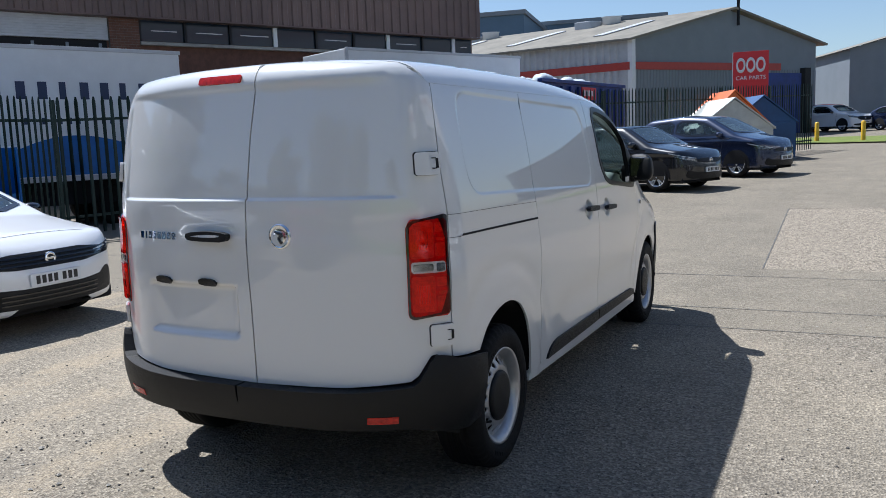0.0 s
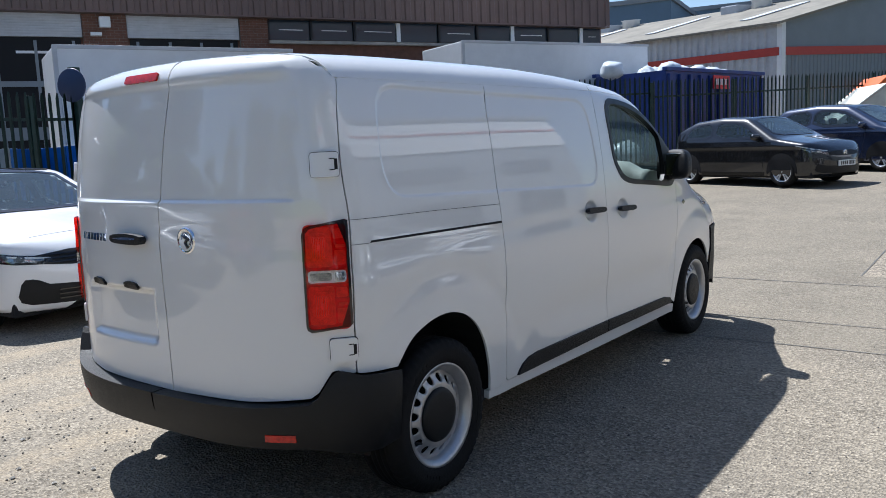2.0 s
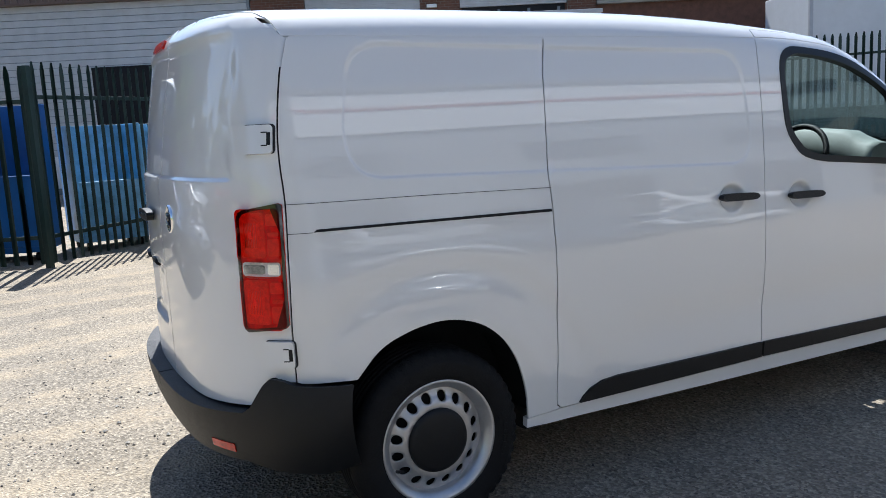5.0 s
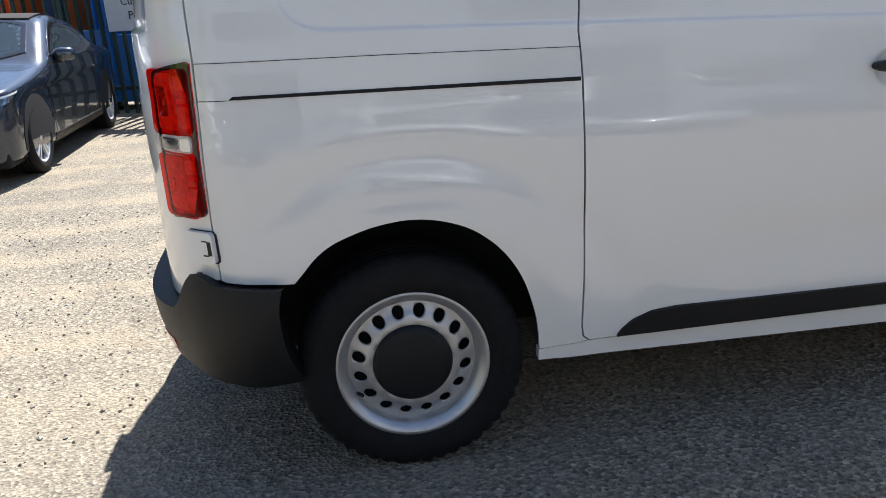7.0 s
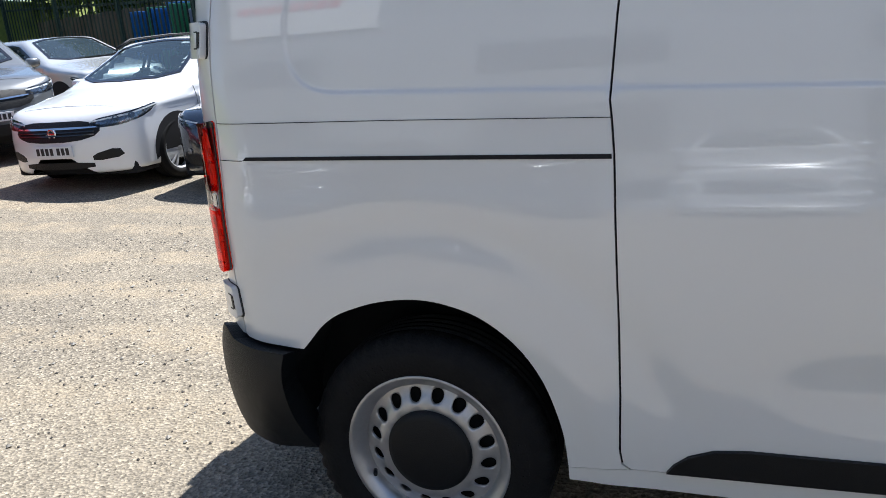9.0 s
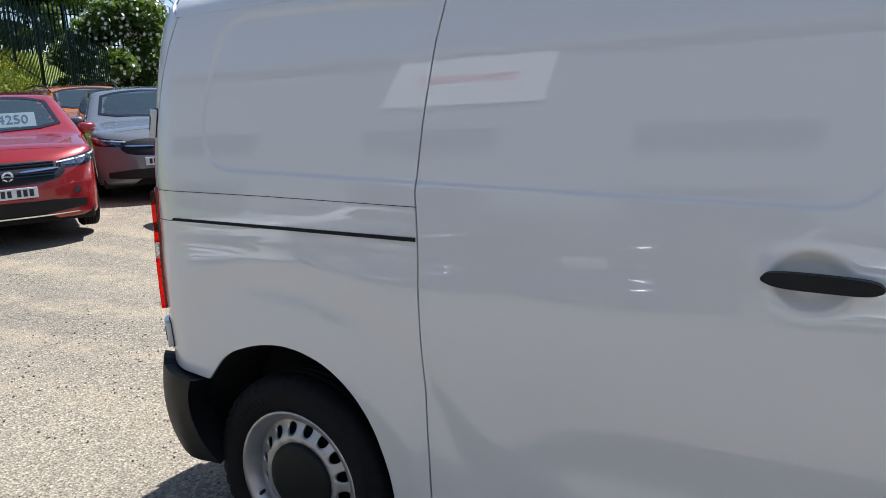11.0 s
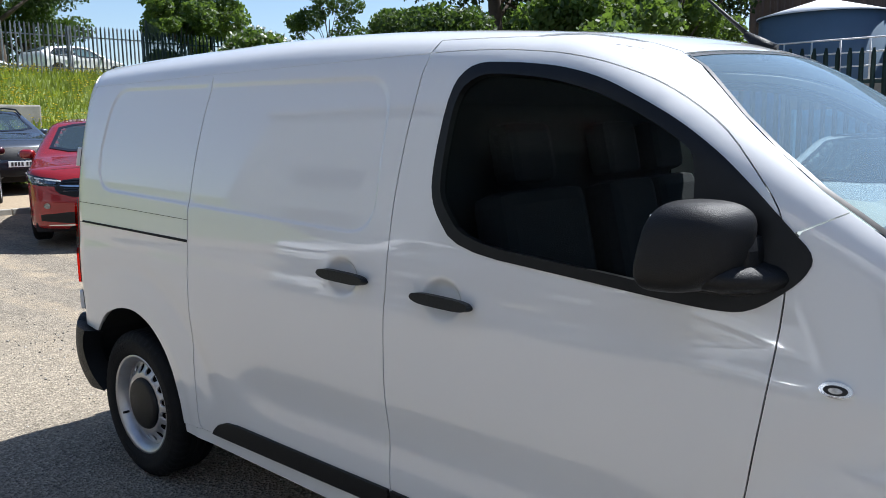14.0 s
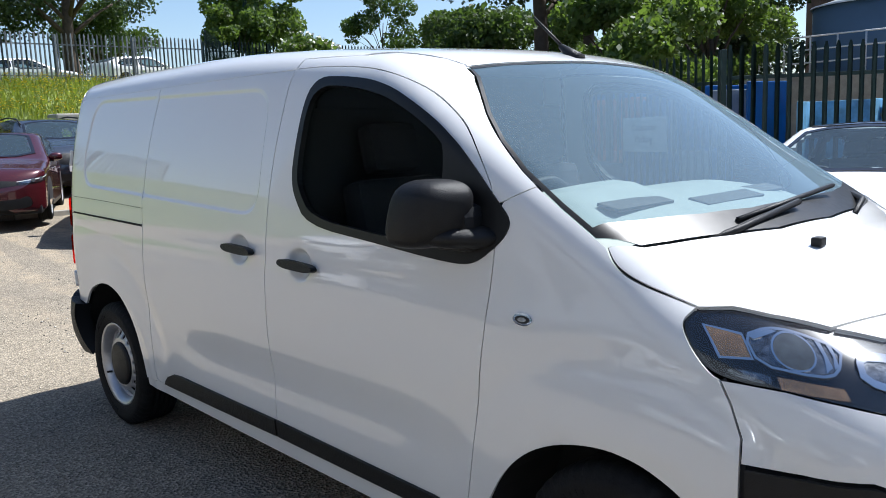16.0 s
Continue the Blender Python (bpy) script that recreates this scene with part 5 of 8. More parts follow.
def palisade(a, b, height, material, label, pale_gap=0.155, lift=0.0, top=None, group="palisade fence"):
    """A run of steel palisade fence, bay by bay from a to b."""
    a, b = Vector(a), Vector(b)
    run = (b - a).length
    n = max(1, round(run / 2.75))
    bay = run / n
    yaw = math.degrees(math.atan2(b.y - a.y, b.x - a.x))
    k = max(2, round(bay / pale_gap))
    pale_me = None
    for i in range(n):
        p = a.lerp(b, i / n)
        q = a.lerp(b, (i + 1) / n)
        z0, z1 = (gz(p.x, p.y), gz(q.x, q.y)) if top is None else (p.z, q.z)
        f = thing("fence_panel", label, "fence", pose(p.x, p.y, z0 + lift, 0, 0, yaw), group)
        slope = (z1 - z0) / bay
        part("post", boxm((-0.04, -0.03, -0.1), (0.03, 0.05, height - 0.05), 0.006), material, f)
        for zr in (0.38, height - 0.42):
            bm = boxm((0, 0.0, zr - 0.025), (bay, 0.012, zr + 0.025), 0.004)
            for v in bm.verts:
                v.co.z += slope * v.co.x
            part("rail", bm, material, f)
        if pale_me is None:
            bm = bmesh.new()
            w = 0.033
            sec = [(-w, -0.006), (-0.012, -0.018), (0.012, -0.018), (w, -0.006)]
            lo = [bm.verts.new((x, y, 0.05)) for x, y in sec]
            hi = [bm.verts.new((x, y, height - 0.09)) for x, y in sec]
            tip = [bm.verts.new((-0.014, -0.012, height)), bm.verts.new((0.014, -0.012, height))]
            for s in range(3):
                bm.faces.new((lo[s], lo[s + 1], hi[s + 1], hi[s]))
            bm.faces.new((hi[0], hi[1], tip[0]))
            bm.faces.new((hi[1], hi[2], tip[1], tip[0]))
            bm.faces.new((hi[2], hi[3], tip[1]))
            bmesh.ops.solidify(bm, geom=bm.faces[:], thickness=0.003)
            pale_me = bpy.data.meshes.new("pale")
            bm.to_mesh(pale_me)
            bm.free()
            pale_me.materials.append(material)
        for j in range(k):
            x = (j + 0.5) * bay / k
            pl = part("pale", pale_me, None, f)
            pl.location = (x, 0, slope * x)


FL = "dark green steel palisade fence panel round the yard"
palisade((-13.5, -15.0, 0), (-7.6, -0.1, 0), 2.45, M_FENCE, FL)
palisade((-7.6, -0.1, 0), (-9.1, 1.6, 0), 2.5, M_FENCE, FL)
palisade((-9.1, 1.6, 0), (-10.6, 7.8, 0), 2.6, M_FENCE, FL)
palisade((-10.6, 7.8, 0), (-5.2, 18.6, 0), 2.6, M_FENCE, FL)
palisade((-5.2, 18.6, 0), (1.5, 31.5, 0), 2.5, M_FENCE, FL)


def corrugated(name, length, height, pitch, depth, material, parent, m):
    """A profiled sheet in the local xz plane, ribs upright."""
    verts, faces = [], []
    xs = []
    for i in range(int(length / pitch)):
        x = i * pitch
        xs += [(x, 0), (x + 0.45 * pitch, 0), (x + 0.55 * pitch, -depth), (x + 0.9 * pitch, -depth)]
    xs.append((length, 0))
    for x, y in xs:
        verts += [(x, y, 0), (x, y, height)]
    faces = [(2 * i, 2 * i + 2, 2 * i + 3, 2 * i + 1) for i in range(len(xs) - 1)]
    ob = part(name, mesh_of(name, verts, faces, material), None, parent)
    ob.matrix_basis = m
    return ob


def brown_building():
    # local x runs along the front, y goes back
    a = Vector((-10.6, 26.6, 0))
    yaw = 63.6 + 180
    b = thing("brown_clad_works", "long works building with brown cladding over brick and roller shutters", "building", pose(a.x, a.y, 0, 0, 0, yaw))
    # front looks along local +y after the turn, so depth goes to -y
    ln = 31.0
    part("wall", boxm((-0.7, -14, 0), (22.6, -0.45, 4.90), 0), M_BRICK, b)
    part("wall", boxm((22.62, -14, 0), (ln, -0.30, 5.55), 0), M_GREYCLAD, b)
    part("roof_deck", boxm((-0.65, -14, 6.9), (ln, -0.10, 7.1), 0), M_FIBRE, b)
    part("upper_wall", boxm((-0.65, -14, 4.91), (ln, -0.42, 6.9), 0), M_BROWN, b)
    corrugated("cladding", ln + 0.7, 1.65, 0.36, 0.05, M_BROWN, b, pose(-0.7, 0.06, 5.58))
    part("soffit", boxm((-0.7, -0.4, 5.53), (ln, 0.05, 5.575)), M_BROWN, b)
    part("capping", boxm((-0.75, -0.12, 7.10), (ln, 0.10, 7.26)), M_BROWN, b)
    # window strip
    edges = [-0.6, 0.33, 1.85, 3.37, 4.86, 6.36, 7.86, 9.45, 10.92, 12.3]
    for i, (x0, x1) in enumerate(zip(edges, edges[1:])):
        w = part("window", boxm((x0 + 0.04, -0.43, 4.93), (x1 - 0.04, -0.37, 5.53), 0), M_WINDOWD, b)
        part("mullion", boxm((x1 - 0.04, -0.43, 4.92), (x1 + (0.10 if i in (0, 2, 5) else 0.04), -0.30, 5.53)), M_WHITE if i in (0, 2, 5) else M_BLACK, w)
        if i % 2 == 0 or i > 5:
            tube = part("strip_lamp", boxm((x0 + 0.25, -0.368, 5.22), (x1 - 0.35, -0.362, 5.245)), M_WHITE, w, "pale strip lamp behind the glass")
    part("window_sill", boxm((-0.65, -0.45, 4.80), (12.3, -0.26, 4.90), 0.01), M_CONC, b)
    # rolled-up shutters over bays; near-black sheets stand in for their unlit insides
    for x0, x1 in ((13.2, 16.4), (17.6, 21.0)):
        d = part("shutter", boxm((x0, -0.44, 4.90), (x1, -0.36, 5.53)), M_SHUTTER, b)
        for i in range(9):
            part("slat", boxm((x0 + 0.02, -0.36, 4.905 + i * 0.07), (x1 - 0.02, -0.335, 4.955 + i * 0.07), 0.006), M_SHUTTER, d)
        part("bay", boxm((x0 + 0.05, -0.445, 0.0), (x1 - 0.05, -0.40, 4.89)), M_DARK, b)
        fr = bmesh.new()
        for k in range(4):
            xx = x0 + 0.2 + k * (x1 - x0 - 0.5) / 3
            box_bm(fr, (xx, -0.40, 0.2), (xx + 0.08, -0.37, 4.8))
        box_bm(fr, (x0 + 0.1, -0.40, 3.55), (x1 - 0.1, -0.36, 3.7))
        box_bm(fr, (x0 + 0.1, -0.40, 2.1), (x1 - 0.1, -0.36, 2.45))
        part("bay_frame", fr, M_GREYCLAD, b)
        part("strip_lamp", boxm((x0 + 0.8, -0.398, 4.45), (x0 + 1.7, -0.385, 4.52)), M_WHITE, b)
    rngb = random.Random(8)
    for x0, x1 in ((12.32, 13.18), (16.42, 17.58), (21.02, 22.6)):
        pr = part("pier", boxm((x0, -0.46, 0), (x1, -0.30, 5.53)), M_MORTAR, b)
        bm = bmesh.new()
        for r in range(38):
            c = 0
            xx = x0 - (0.11 if r % 2 else 0)
            while xx < x1:
                lo, hi = max(xx, x0), min(xx + 0.213, x1)
                if hi - lo > 0.03:
                    box_bm(bm, (lo, -0.30, 2.7 + r * 0.075), (hi, -0.290 + rngb.uniform(0, 0.004), 2.765 + r * 0.075))
                xx += 0.225
        tagged(part("brickwork", bm, M_BRICK, pr), kind="stuff")
    wl = part("wall_lamp", boxm((16.85, -0.30, 5.15), (17.15, -0.08, 5.45), 0.03), M_WHITE, b, "square white flood lamp")
    part("lamp_bracket", boxm((16.97, -0.34, 5.25), (17.03, -0.30, 5.5), 0.0), M_BLACK, wl)
    part("wall_lamp", boxm((17.1, -0.30, 4.92), (17.4, -0.12, 5.02), 0.02), M_WHITE, b)
    # grey siding further along
    for i in range(26):
        part("siding_board", boxm((22.7, -0.30, 0.35 + i * 0.2), (ln - 0.05, -0.275, 0.535 + i * 0.2), 0.006), M_SHUTTER, b)
    # near-black sheet painted as the shade inside the doorway
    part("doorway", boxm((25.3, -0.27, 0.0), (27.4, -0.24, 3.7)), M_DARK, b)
    part("pale_band", boxm((22.7, -0.26, 0.2), (ln - 0.05, -0.22, 1.15)), M_WHITE, b)
    return b


brown_building()


def warehouse():
    """Grey gabled warehouse with a red band; local x along the gable, y goes back."""
    b = thing("warehouse", "grey clad warehouse with low gable, red band and cement sheet roof", "building", pose(-7.5, 41.2, 0.6, 0, 0, 52))
    w, e, r, d = 14.0, 6.05, 7.75, 46.0
    wall = mesh_of("wall", [(0, 0, 0), (w, 0, 0), (w, 0, e), (w / 2, 0, r), (0, 0, e), (0, d, 0), (w, d, 0), (w, d, e), (w / 2, d, r), (0, d, e)],
                   [(0, 1, 2, 3, 4), (5, 9, 8, 7, 6), (0, 4, 9, 5), (1, 6, 7, 2)], M_GREYCLAD)
    part("wall", wall, None, b)
    m = pose(0, 0, 0)
    corrugated("cladding", w, 2.6, 0.22, 0.03, M_GREYCLAD, b, pose(0, -0.02, 1.9))
    corrugated("side_cladding", d, e - 0.1, 0.36, 0.10, M_SHUTTER, b, pose(-0.02, d, 0.05, 0, 0, -90))
    part("red_band", boxm((0.0, -0.09, 4.45), (w * 0.78, -0.06, 4.85)), M_REDBAND, b)
    part("red_band", boxm((-0.16, 0.0, 4.45), (-0.10, d, 4.85)), M_REDBAND, b)
    part("corner_trim", boxm((-0.13, -0.12, 0), (0.10, 0.1, e)), M_WHITE, b)
    for s in (0, 1):
        x0, x1 = (-0.5, w / 2) if s == 0 else (w + 0.5, w / 2)
        bm = bmesh.new()
        ze = e - 0.12
        q = [(x0, -0.3, ze), (x1, -0.3, r + 0.05), (x1, d, r + 0.05), (x0, d, ze)]
        vs = [bm.verts.new(p) for p in q] + [bm.verts.new((p[0], p[1], p[2] + 0.12)) for p in q]
        for f in ((0, 1, 2, 3), (4, 5, 6, 7), (0, 1, 5, 4), (1, 2, 6, 5), (2, 3, 7, 6), (3, 0, 4, 7)):
            bm.faces.new([vs[i] for i in f])
        bmesh.ops.recalc_face_normals(bm, faces=bm.faces)
        rf = part("roof", bm, M_FIBRE, b)
        for k in range(9):
            y = 2.5 + k * 5.0
            t0, t1 = 0.25, 0.75
            pa = Vector((x0, y, ze + 0.14)).lerp(Vector((x1, y, r + 0.19)), t0)
            pb = Vector((x0, y, ze + 0.14)).lerp(Vector((x1, y, r + 0.19)), t1)
            me = mesh_of("rooflight", [pa, pb, pb + Vector((0, 0.5, 0)), pa + Vector((0, 0.5, 0))] + [p + Vector((0, 0, 0.04)) for p in (pa, pb, pb + Vector((0, 0.5, 0)), pa + Vector((0, 0.5, 0)))], [(4, 5, 6, 7), (0, 1, 5, 4), (1, 2, 6, 5), (2, 3, 7, 6), (3, 0, 4, 7)], M_SHUTTER)
            part("rooflight", me, None, rf)
    dr = part("loading_door", boxm((9.6, -0.12, 0), (12.6, -0.05, 4.3)), M_BLUEPAINT, b)
    part("door_surround", boxm((12.62, -0.3, 0), (13.1, -0.04, 4.6)), M_BLACK, b)
    part("dark_plinth", boxm((13.1, -0.14, 0), (w, -0.05, 1.6)), M_BRICK, b)
    part("vent_pipe", boxm((7.2, -0.3, 6.9), (7.28, -0.2, 8.6)), M_BLACK, b)
    for y in (6.7, 14.3):
        v = part("roof_vent", boxm((5.3, y - 0.45, 7.25), (6.3, y + 0.45, 7.95), 0.06), M_SHUTTER, b, "grey extract unit on the roof")
        bm = lathe([(0.001, 0.0), (0.42, 0.0), (0.42, 0.9), (0.5, 0.95), (0.001, 1.0)], 20, "z")
        bmesh.ops.transform(bm, verts=bm.verts, matrix=pose(6.3, y - 0.95, 7.2))
        part("cowl", bm, M_WHITE, v)
    # the long side runs off at an obtuse angle to the gable
    lean = Matrix(((1, -0.536, 0, 0), (0, 1, 0, 0), (0, 0, 1, 0), (0, 0, 0, 1)))
    for o in b.children_recursive:
        o.data.transform(lean @ o.matrix_basis)
        o.matrix_basis = Matrix()
    # second shed further right
    b2 = thing("far_shed", "grey clad shed beyond the warehouse", "building", pose(3.0, 54.5, 0.8, 0, 0, 20))
    w2 = 24
    part("wall", mesh_of("wall", [(0, 0, 0), (w2, 0, 0), (w2, 0, 5.6), (w2 / 2, 0, 8.6), (0, 0, 5.6), (0, 30, 0), (w2, 30, 0), (w2, 30, 5.6), (w2 / 2, 30, 8.6), (0, 30, 5.6)], [(0, 1, 2, 3, 4), (5, 9, 8, 7, 6), (0, 4, 9, 5), (1, 6, 7, 2)], M_GREYCLAD), None, b2)
    part("roof", mesh_of("roof", [(-0.3, -0.3, 5.55), (w2 / 2, -0.3, 8.7), (w2 / 2, 30, 8.7), (-0.3, 30, 5.55), (w2 + 0.3, -0.3, 5.55), (w2 + 0.3, 30, 5.55)], [(0, 1, 2, 3), (1, 4, 5, 2)], M_FIBRE), None, b2)
    # big blue-grey sheds behind
    for x, y, sx, sy, h in ((-58, 66, 34, 14, 12.6), (-41, 84, 27, 18, 13.4)):
        f = thing("distant_shed", "large slate-blue industrial shed in the distance", "building", pose(x, y, 0.8, 0, 0, 10))
        part("wall", boxm((0, 0, 0), (sx, sy, h)), M_BLUECLAD, f)
        part("parapet", boxm((-0.2, -0.2, h), (sx + 0.2, sy + 0.2, h + 0.4)), M_GREYCLAD, f)


warehouse()


def parts_sign():
    s = thing("car_parts_sign", "tall red and white car parts sign on posts", "sign", pose(-1.2, 37.0, gz(-1.2, 37) - 0.25, 0, 0, 4))
    part("panel", boxm((-0.75, -0.06, 2.0), (0.75, 0.06, 4.45), 0.01), M_TEXTRED, s)
    part("edge_strip", boxm((-0.78, -0.05, 2.0), (-0.752, 0.05, 4.45)), M_WHITE, s)
    part("post", boxm((-0.6, 0.07, -0.1), (-0.5, 0.15, 4.0)), M_GREYCLAD, s)
    part("post", boxm((0.5, 0.07, -0.1), (0.6, 0.15, 4.0)), M_GREYCLAD, s)
    for x in (-0.42, 0.0, 0.42):
        bm = lathe([(0.12, 0.0), (0.20, 0.0), (0.20, 0.02), (0.12, 0.02), (0.12, 0.0)], 20)
        bmesh.ops.transform(bm, verts=bm.verts, matrix=pose(x, -0.065, 3.85, 0, 0, -90) @ Matrix.Diagonal((1, 1, 1.7, 1)))
        part("logo_shape", bm, M_WHITE, s)
    me = text_mesh("CAR PARTS", 0.25, 0.008)
    me.transform(pose(0, -0.07, 3.28, 90))
    me.materials.append(M_WHITE)
    part("lettering", me, None, s)


parts_sign()


def box_truck(a, yaw, length, z0, z1, name, label, depth=2.45, text=False):
    t = thing(name, label, "truck", pose(a[0], a[1], gz(*a), 0, 0, yaw))
    part("box_body", boxm((0, 0, z0), (length, depth, z1), 0.03), M_WHITEBOX, t)
    part("edge_rail", boxm((-0.02, -0.02, z1 - 0.06), (length + 0.02, 0.03, z1 + 0.02), 0.01), M_SHUTTER, t)
    part("edge_rail", boxm((-0.02, -0.02, z0), (length + 0.02, 0.03, z0 + 0.1), 0.01), M_SHUTTER, t)
    part("corner_post", boxm((-0.03, -0.03, z0), (0.06, 0.05, z1), 0.01), M_SHUTTER, t)
    part("chassis", boxm((0.1, 0.4, 0.55), (length - 0.1, depth - 0.4, z0), 0.02), M_DARK, t)
    for x in (1.2, length - 1.4):
        for y, s in ((0.30, -1), (depth - 0.05, 1)):
            bm = lathe([(0.25, 0), (0.45, 0.0), (0.48, 0.04), (0.48, 0.22), (0.45, 0.26), (0.2, 0.26), (0.1, 0.2), (0.001, 0.2)], 28)
            bmesh.ops.transform(bm, verts=bm.verts, matrix=pose(x, y - 0.26 if s > 0 else y, 0.48, 0, 0, 90))
            part("wheel", bm, M_RUBBER, t)
    if text:
        for n, w, h, gap, zc in ((9, 0.17, 0.34, 0.40, z1 - 0.86), (11, 0.07, 0.13, 0.165, z1 - 1.46)):
            for k in range(n):
                x0 = length * 0.52 + (k - n / 2) * gap
                part("lettering_bar", boxm((x0, -0.008, zc - h / 2), (x0 + w * (0.75 if k % 3 == 1 else 1.0), -0.002, zc + h / 2)), M_TEXTBLUE, t)
        vs, fs = [], []
        for i in range(25):
            u = i / 24
            x = length * 0.25 + u * length * 0.74
            zt = z0 + 0.55 + 0.25 * math.sin(u * 5) + 0.35 * u
            vs += [(x, -0.006, z0 + 0.12), (x, -0.006, zt)]
        fs = [(2 * i, 2 * i + 2, 2 * i + 3, 2 * i + 1) for i in range(24)]
        part("blue_swoosh", mesh_of("blue_swoosh", vs, fs, M_BLUEPLASTIC), None, t)
    return t


box_truck((-12.6, 6.7), 67, 4.9, 1.05, 3.72, "laundry_truck", "white box lorry with laundry lettering and blue swoosh", text=True)
box_truck((-10.2, 17.3), 65, 6.9, 1.05, 4.0, "box_trailer", "plain white box lorry body behind the fence")


def skip():
    s = thing("skip_container", "blue steel open-top skip container heaped with white bags", "skip", pose(-5.6, 20.7, gz(-6, 22), 0, 0, 80))
    ln, dp, h = 6.0, 2.4, 2.8
    for lo, hi in (((0, 0, 0.15), (ln, 0.06, h)), ((0, dp - 0.06, 0.15), (ln, dp, h)), ((0, 0.06, 0.15), (0.06, dp - 0.06, h)), ((ln - 0.06, 0.06, 0.15), (ln, dp - 0.06, h))):
        part("side", boxm(lo, hi), M_BLUEPAINT, s)
    part("floor", boxm((0, 0, 0.02), (ln, dp, 0.15)), M_BLUEPAINT, s)
    for i in range(11):
        part("rib", boxm((0.05 + i * 0.58, -0.09, 0.1), (0.17 + i * 0.58, -0.002, h - 0.1), 0.01), M_BLUEPAINT, s)
    bm = bmesh.new()
    box_bm(bm, (-0.08, -0.08, h - 0.02), (ln + 0.08, 0.08, h + 0.09), 0.02)
    box_bm(bm, (-0.08, dp - 0.08, h - 0.02), (ln + 0.08, dp + 0.08, h + 0.09), 0.02)
    part("top_rail", bm, M_BLUEPAINT, s)
    sg = part("name_plate", boxm((2.5, -0.13, 2.3), (3.5, -0.095, 2.7)), M_TEXTRED, s, "small red name plate")
    for k in range(7):
        part("lettering_bar", boxm((2.6 + k * 0.12, -0.14, 2.42), (2.68 + k * 0.12, -0.131, 2.60)), M_WHITE, sg)
    rng = random.Random(4)
    for i in range(14):
        u, v = 0.3 + 5.4 * (i / 13), rng.uniform(0.5, 1.9)
        c, sn = math.cos(radians(80)), math.sin(radians(80))
        bag((-5.6 + u * c - v * sn, 20.7 + u * sn + v * c, gz(-6, 22) + 2.72 + rng.uniform(0, 0.12)), 0.26 + 0.1 * (i % 3), i, top=True)
    bag((-7.35, 20.95, gz(-6, 22) + 2.95), 0.34, 77, top=True)


def bag(p, r, seed, top=False):
    bm = bmesh.new()
    bmesh.ops.create_icosphere(bm, subdivisions=3, radius=r)
    for v in bm.verts:
        n = noise.noise(v.co * 3.2 / r * 0.3 + Vector((seed * 7.3, 0, 0))) * 0.35 + noise.noise(v.co * 9 / r * 0.3 + Vector((0, seed * 3.1, 0))) * 0.14
        v.co *= 1 + n
        v.co.z *= 0.8
    for f in bm.faces:
        f.smooth = True
    me = bpy.data.meshes.new("rubbish_bag")
    bm.to_mesh(me)
    bm.free()
    me.materials.append(M_POLY)
    ob = new("rubbish_bag", me)
    ob.location = (p[0], p[1], p[2] + (0 if top else r * 0.72))
    tagged(ob, "crumpled white polythene bag of waste", "bag", "waste bags")


skip()
for i, (x, y) in enumerate(((-6.9, 17.9), (-6.5, 19.0), (-7.5, 18.0), (-6.9, 18.5), (-6.0, 19.3))):
    bag((x - 0.6, y + 0.7, gz(x, y)), 0.5 + 0.1 * (i % 3), 40 + i)


# ---- cars ----
class CarShape:
    """Height profile, widths and marks of a parked car; local y is forward, z up."""

    def __init__(self, L, W, H, prof, belt, wb, wr):
        self.L, self.W, self.H, self.belt, self.wb, self.wr = L, W, H, belt, wb, wr
        t = np.linspace(-L / 2, L / 2, 400)
        z = np.interp(t, [p[0] for p in prof], [p[1] for p in prof])
        k = np.exp(-(np.linspace(-2, 2, 31) ** 2))
        z = np.convolve(np.pad(z, 15, "edge"), k / k.sum(), "valid")
        self.t, self.z = t, z

    def field(self, x, y, z):
        x = np.abs(x)
        top = np.interp(y, self.t, self.z)
        hw = self.W / 2
        u = y / (self.L / 2)
        w = hw - 0.14 * np.clip(np.abs(u) - 0.35, 0, 1) ** 2 - 0.42 * np.clip(z - self.belt, 0, 1) - 0.05 * np.clip(0.5 - z, 0, 1) + 0.012 * np.exp(-(((z - self.belt + 0.12) / 0.05) ** 2))
        side = x - w
        roof = (z - top + 0.055 * (x / hw) ** 2) * 0.85
        front = y - (self.L / 2 - 0.32 * (x / hw) ** 2.4 - 0.10 * np.clip(z - 0.55, 0, 1) - 0.10 * np.clip(0.4 - z, 0, 1))
        back = -y - (self.L / 2 - 0.22 * (x / hw) ** 2.4 - 0.06 * np.clip(0.45 - z, 0, 1))
        f = smax(smax(side, roof, 0.10), smax(front, back, 0.05), 0.14)
        return smax(f, 0.2 - z, 0.06)


CAR_SHELLS, CAR_MESHES = {}, {}
M_CLEARCARD = mat("price_card", (0.34, 0.37, 0.39), 0.5, vary=0.1)


def worn(me, material):
    """The same mesh data, or a copy of it in another paint."""
    if me.materials[0] == material:
        return me
    me = me.copy()
    me.materials[0] = material
    return me


def seat_bm(x, y, w=0.25):
    """A car seat with cushion, back and headrest."""
    bm = bmesh.new()
    box_bm(bm, (x - w, y - 0.02, 0.42), (x + w, y + 0.46, 0.58), 0.05)
    box_bm(bm, (x - w, -0.06, 0.0), (x + w, 0.06, 0.58), 0.05, pose(0, y, 0.52, 14))
    for k in ((x,) if w < 0.4 else (x - 0.38, x + 0.38)):
        box_bm(bm, (k - 0.12, -0.05, 0.60), (k + 0.12, 0.04, 0.76), 0.035, pose(0, y, 0.52, 14))
    return bm


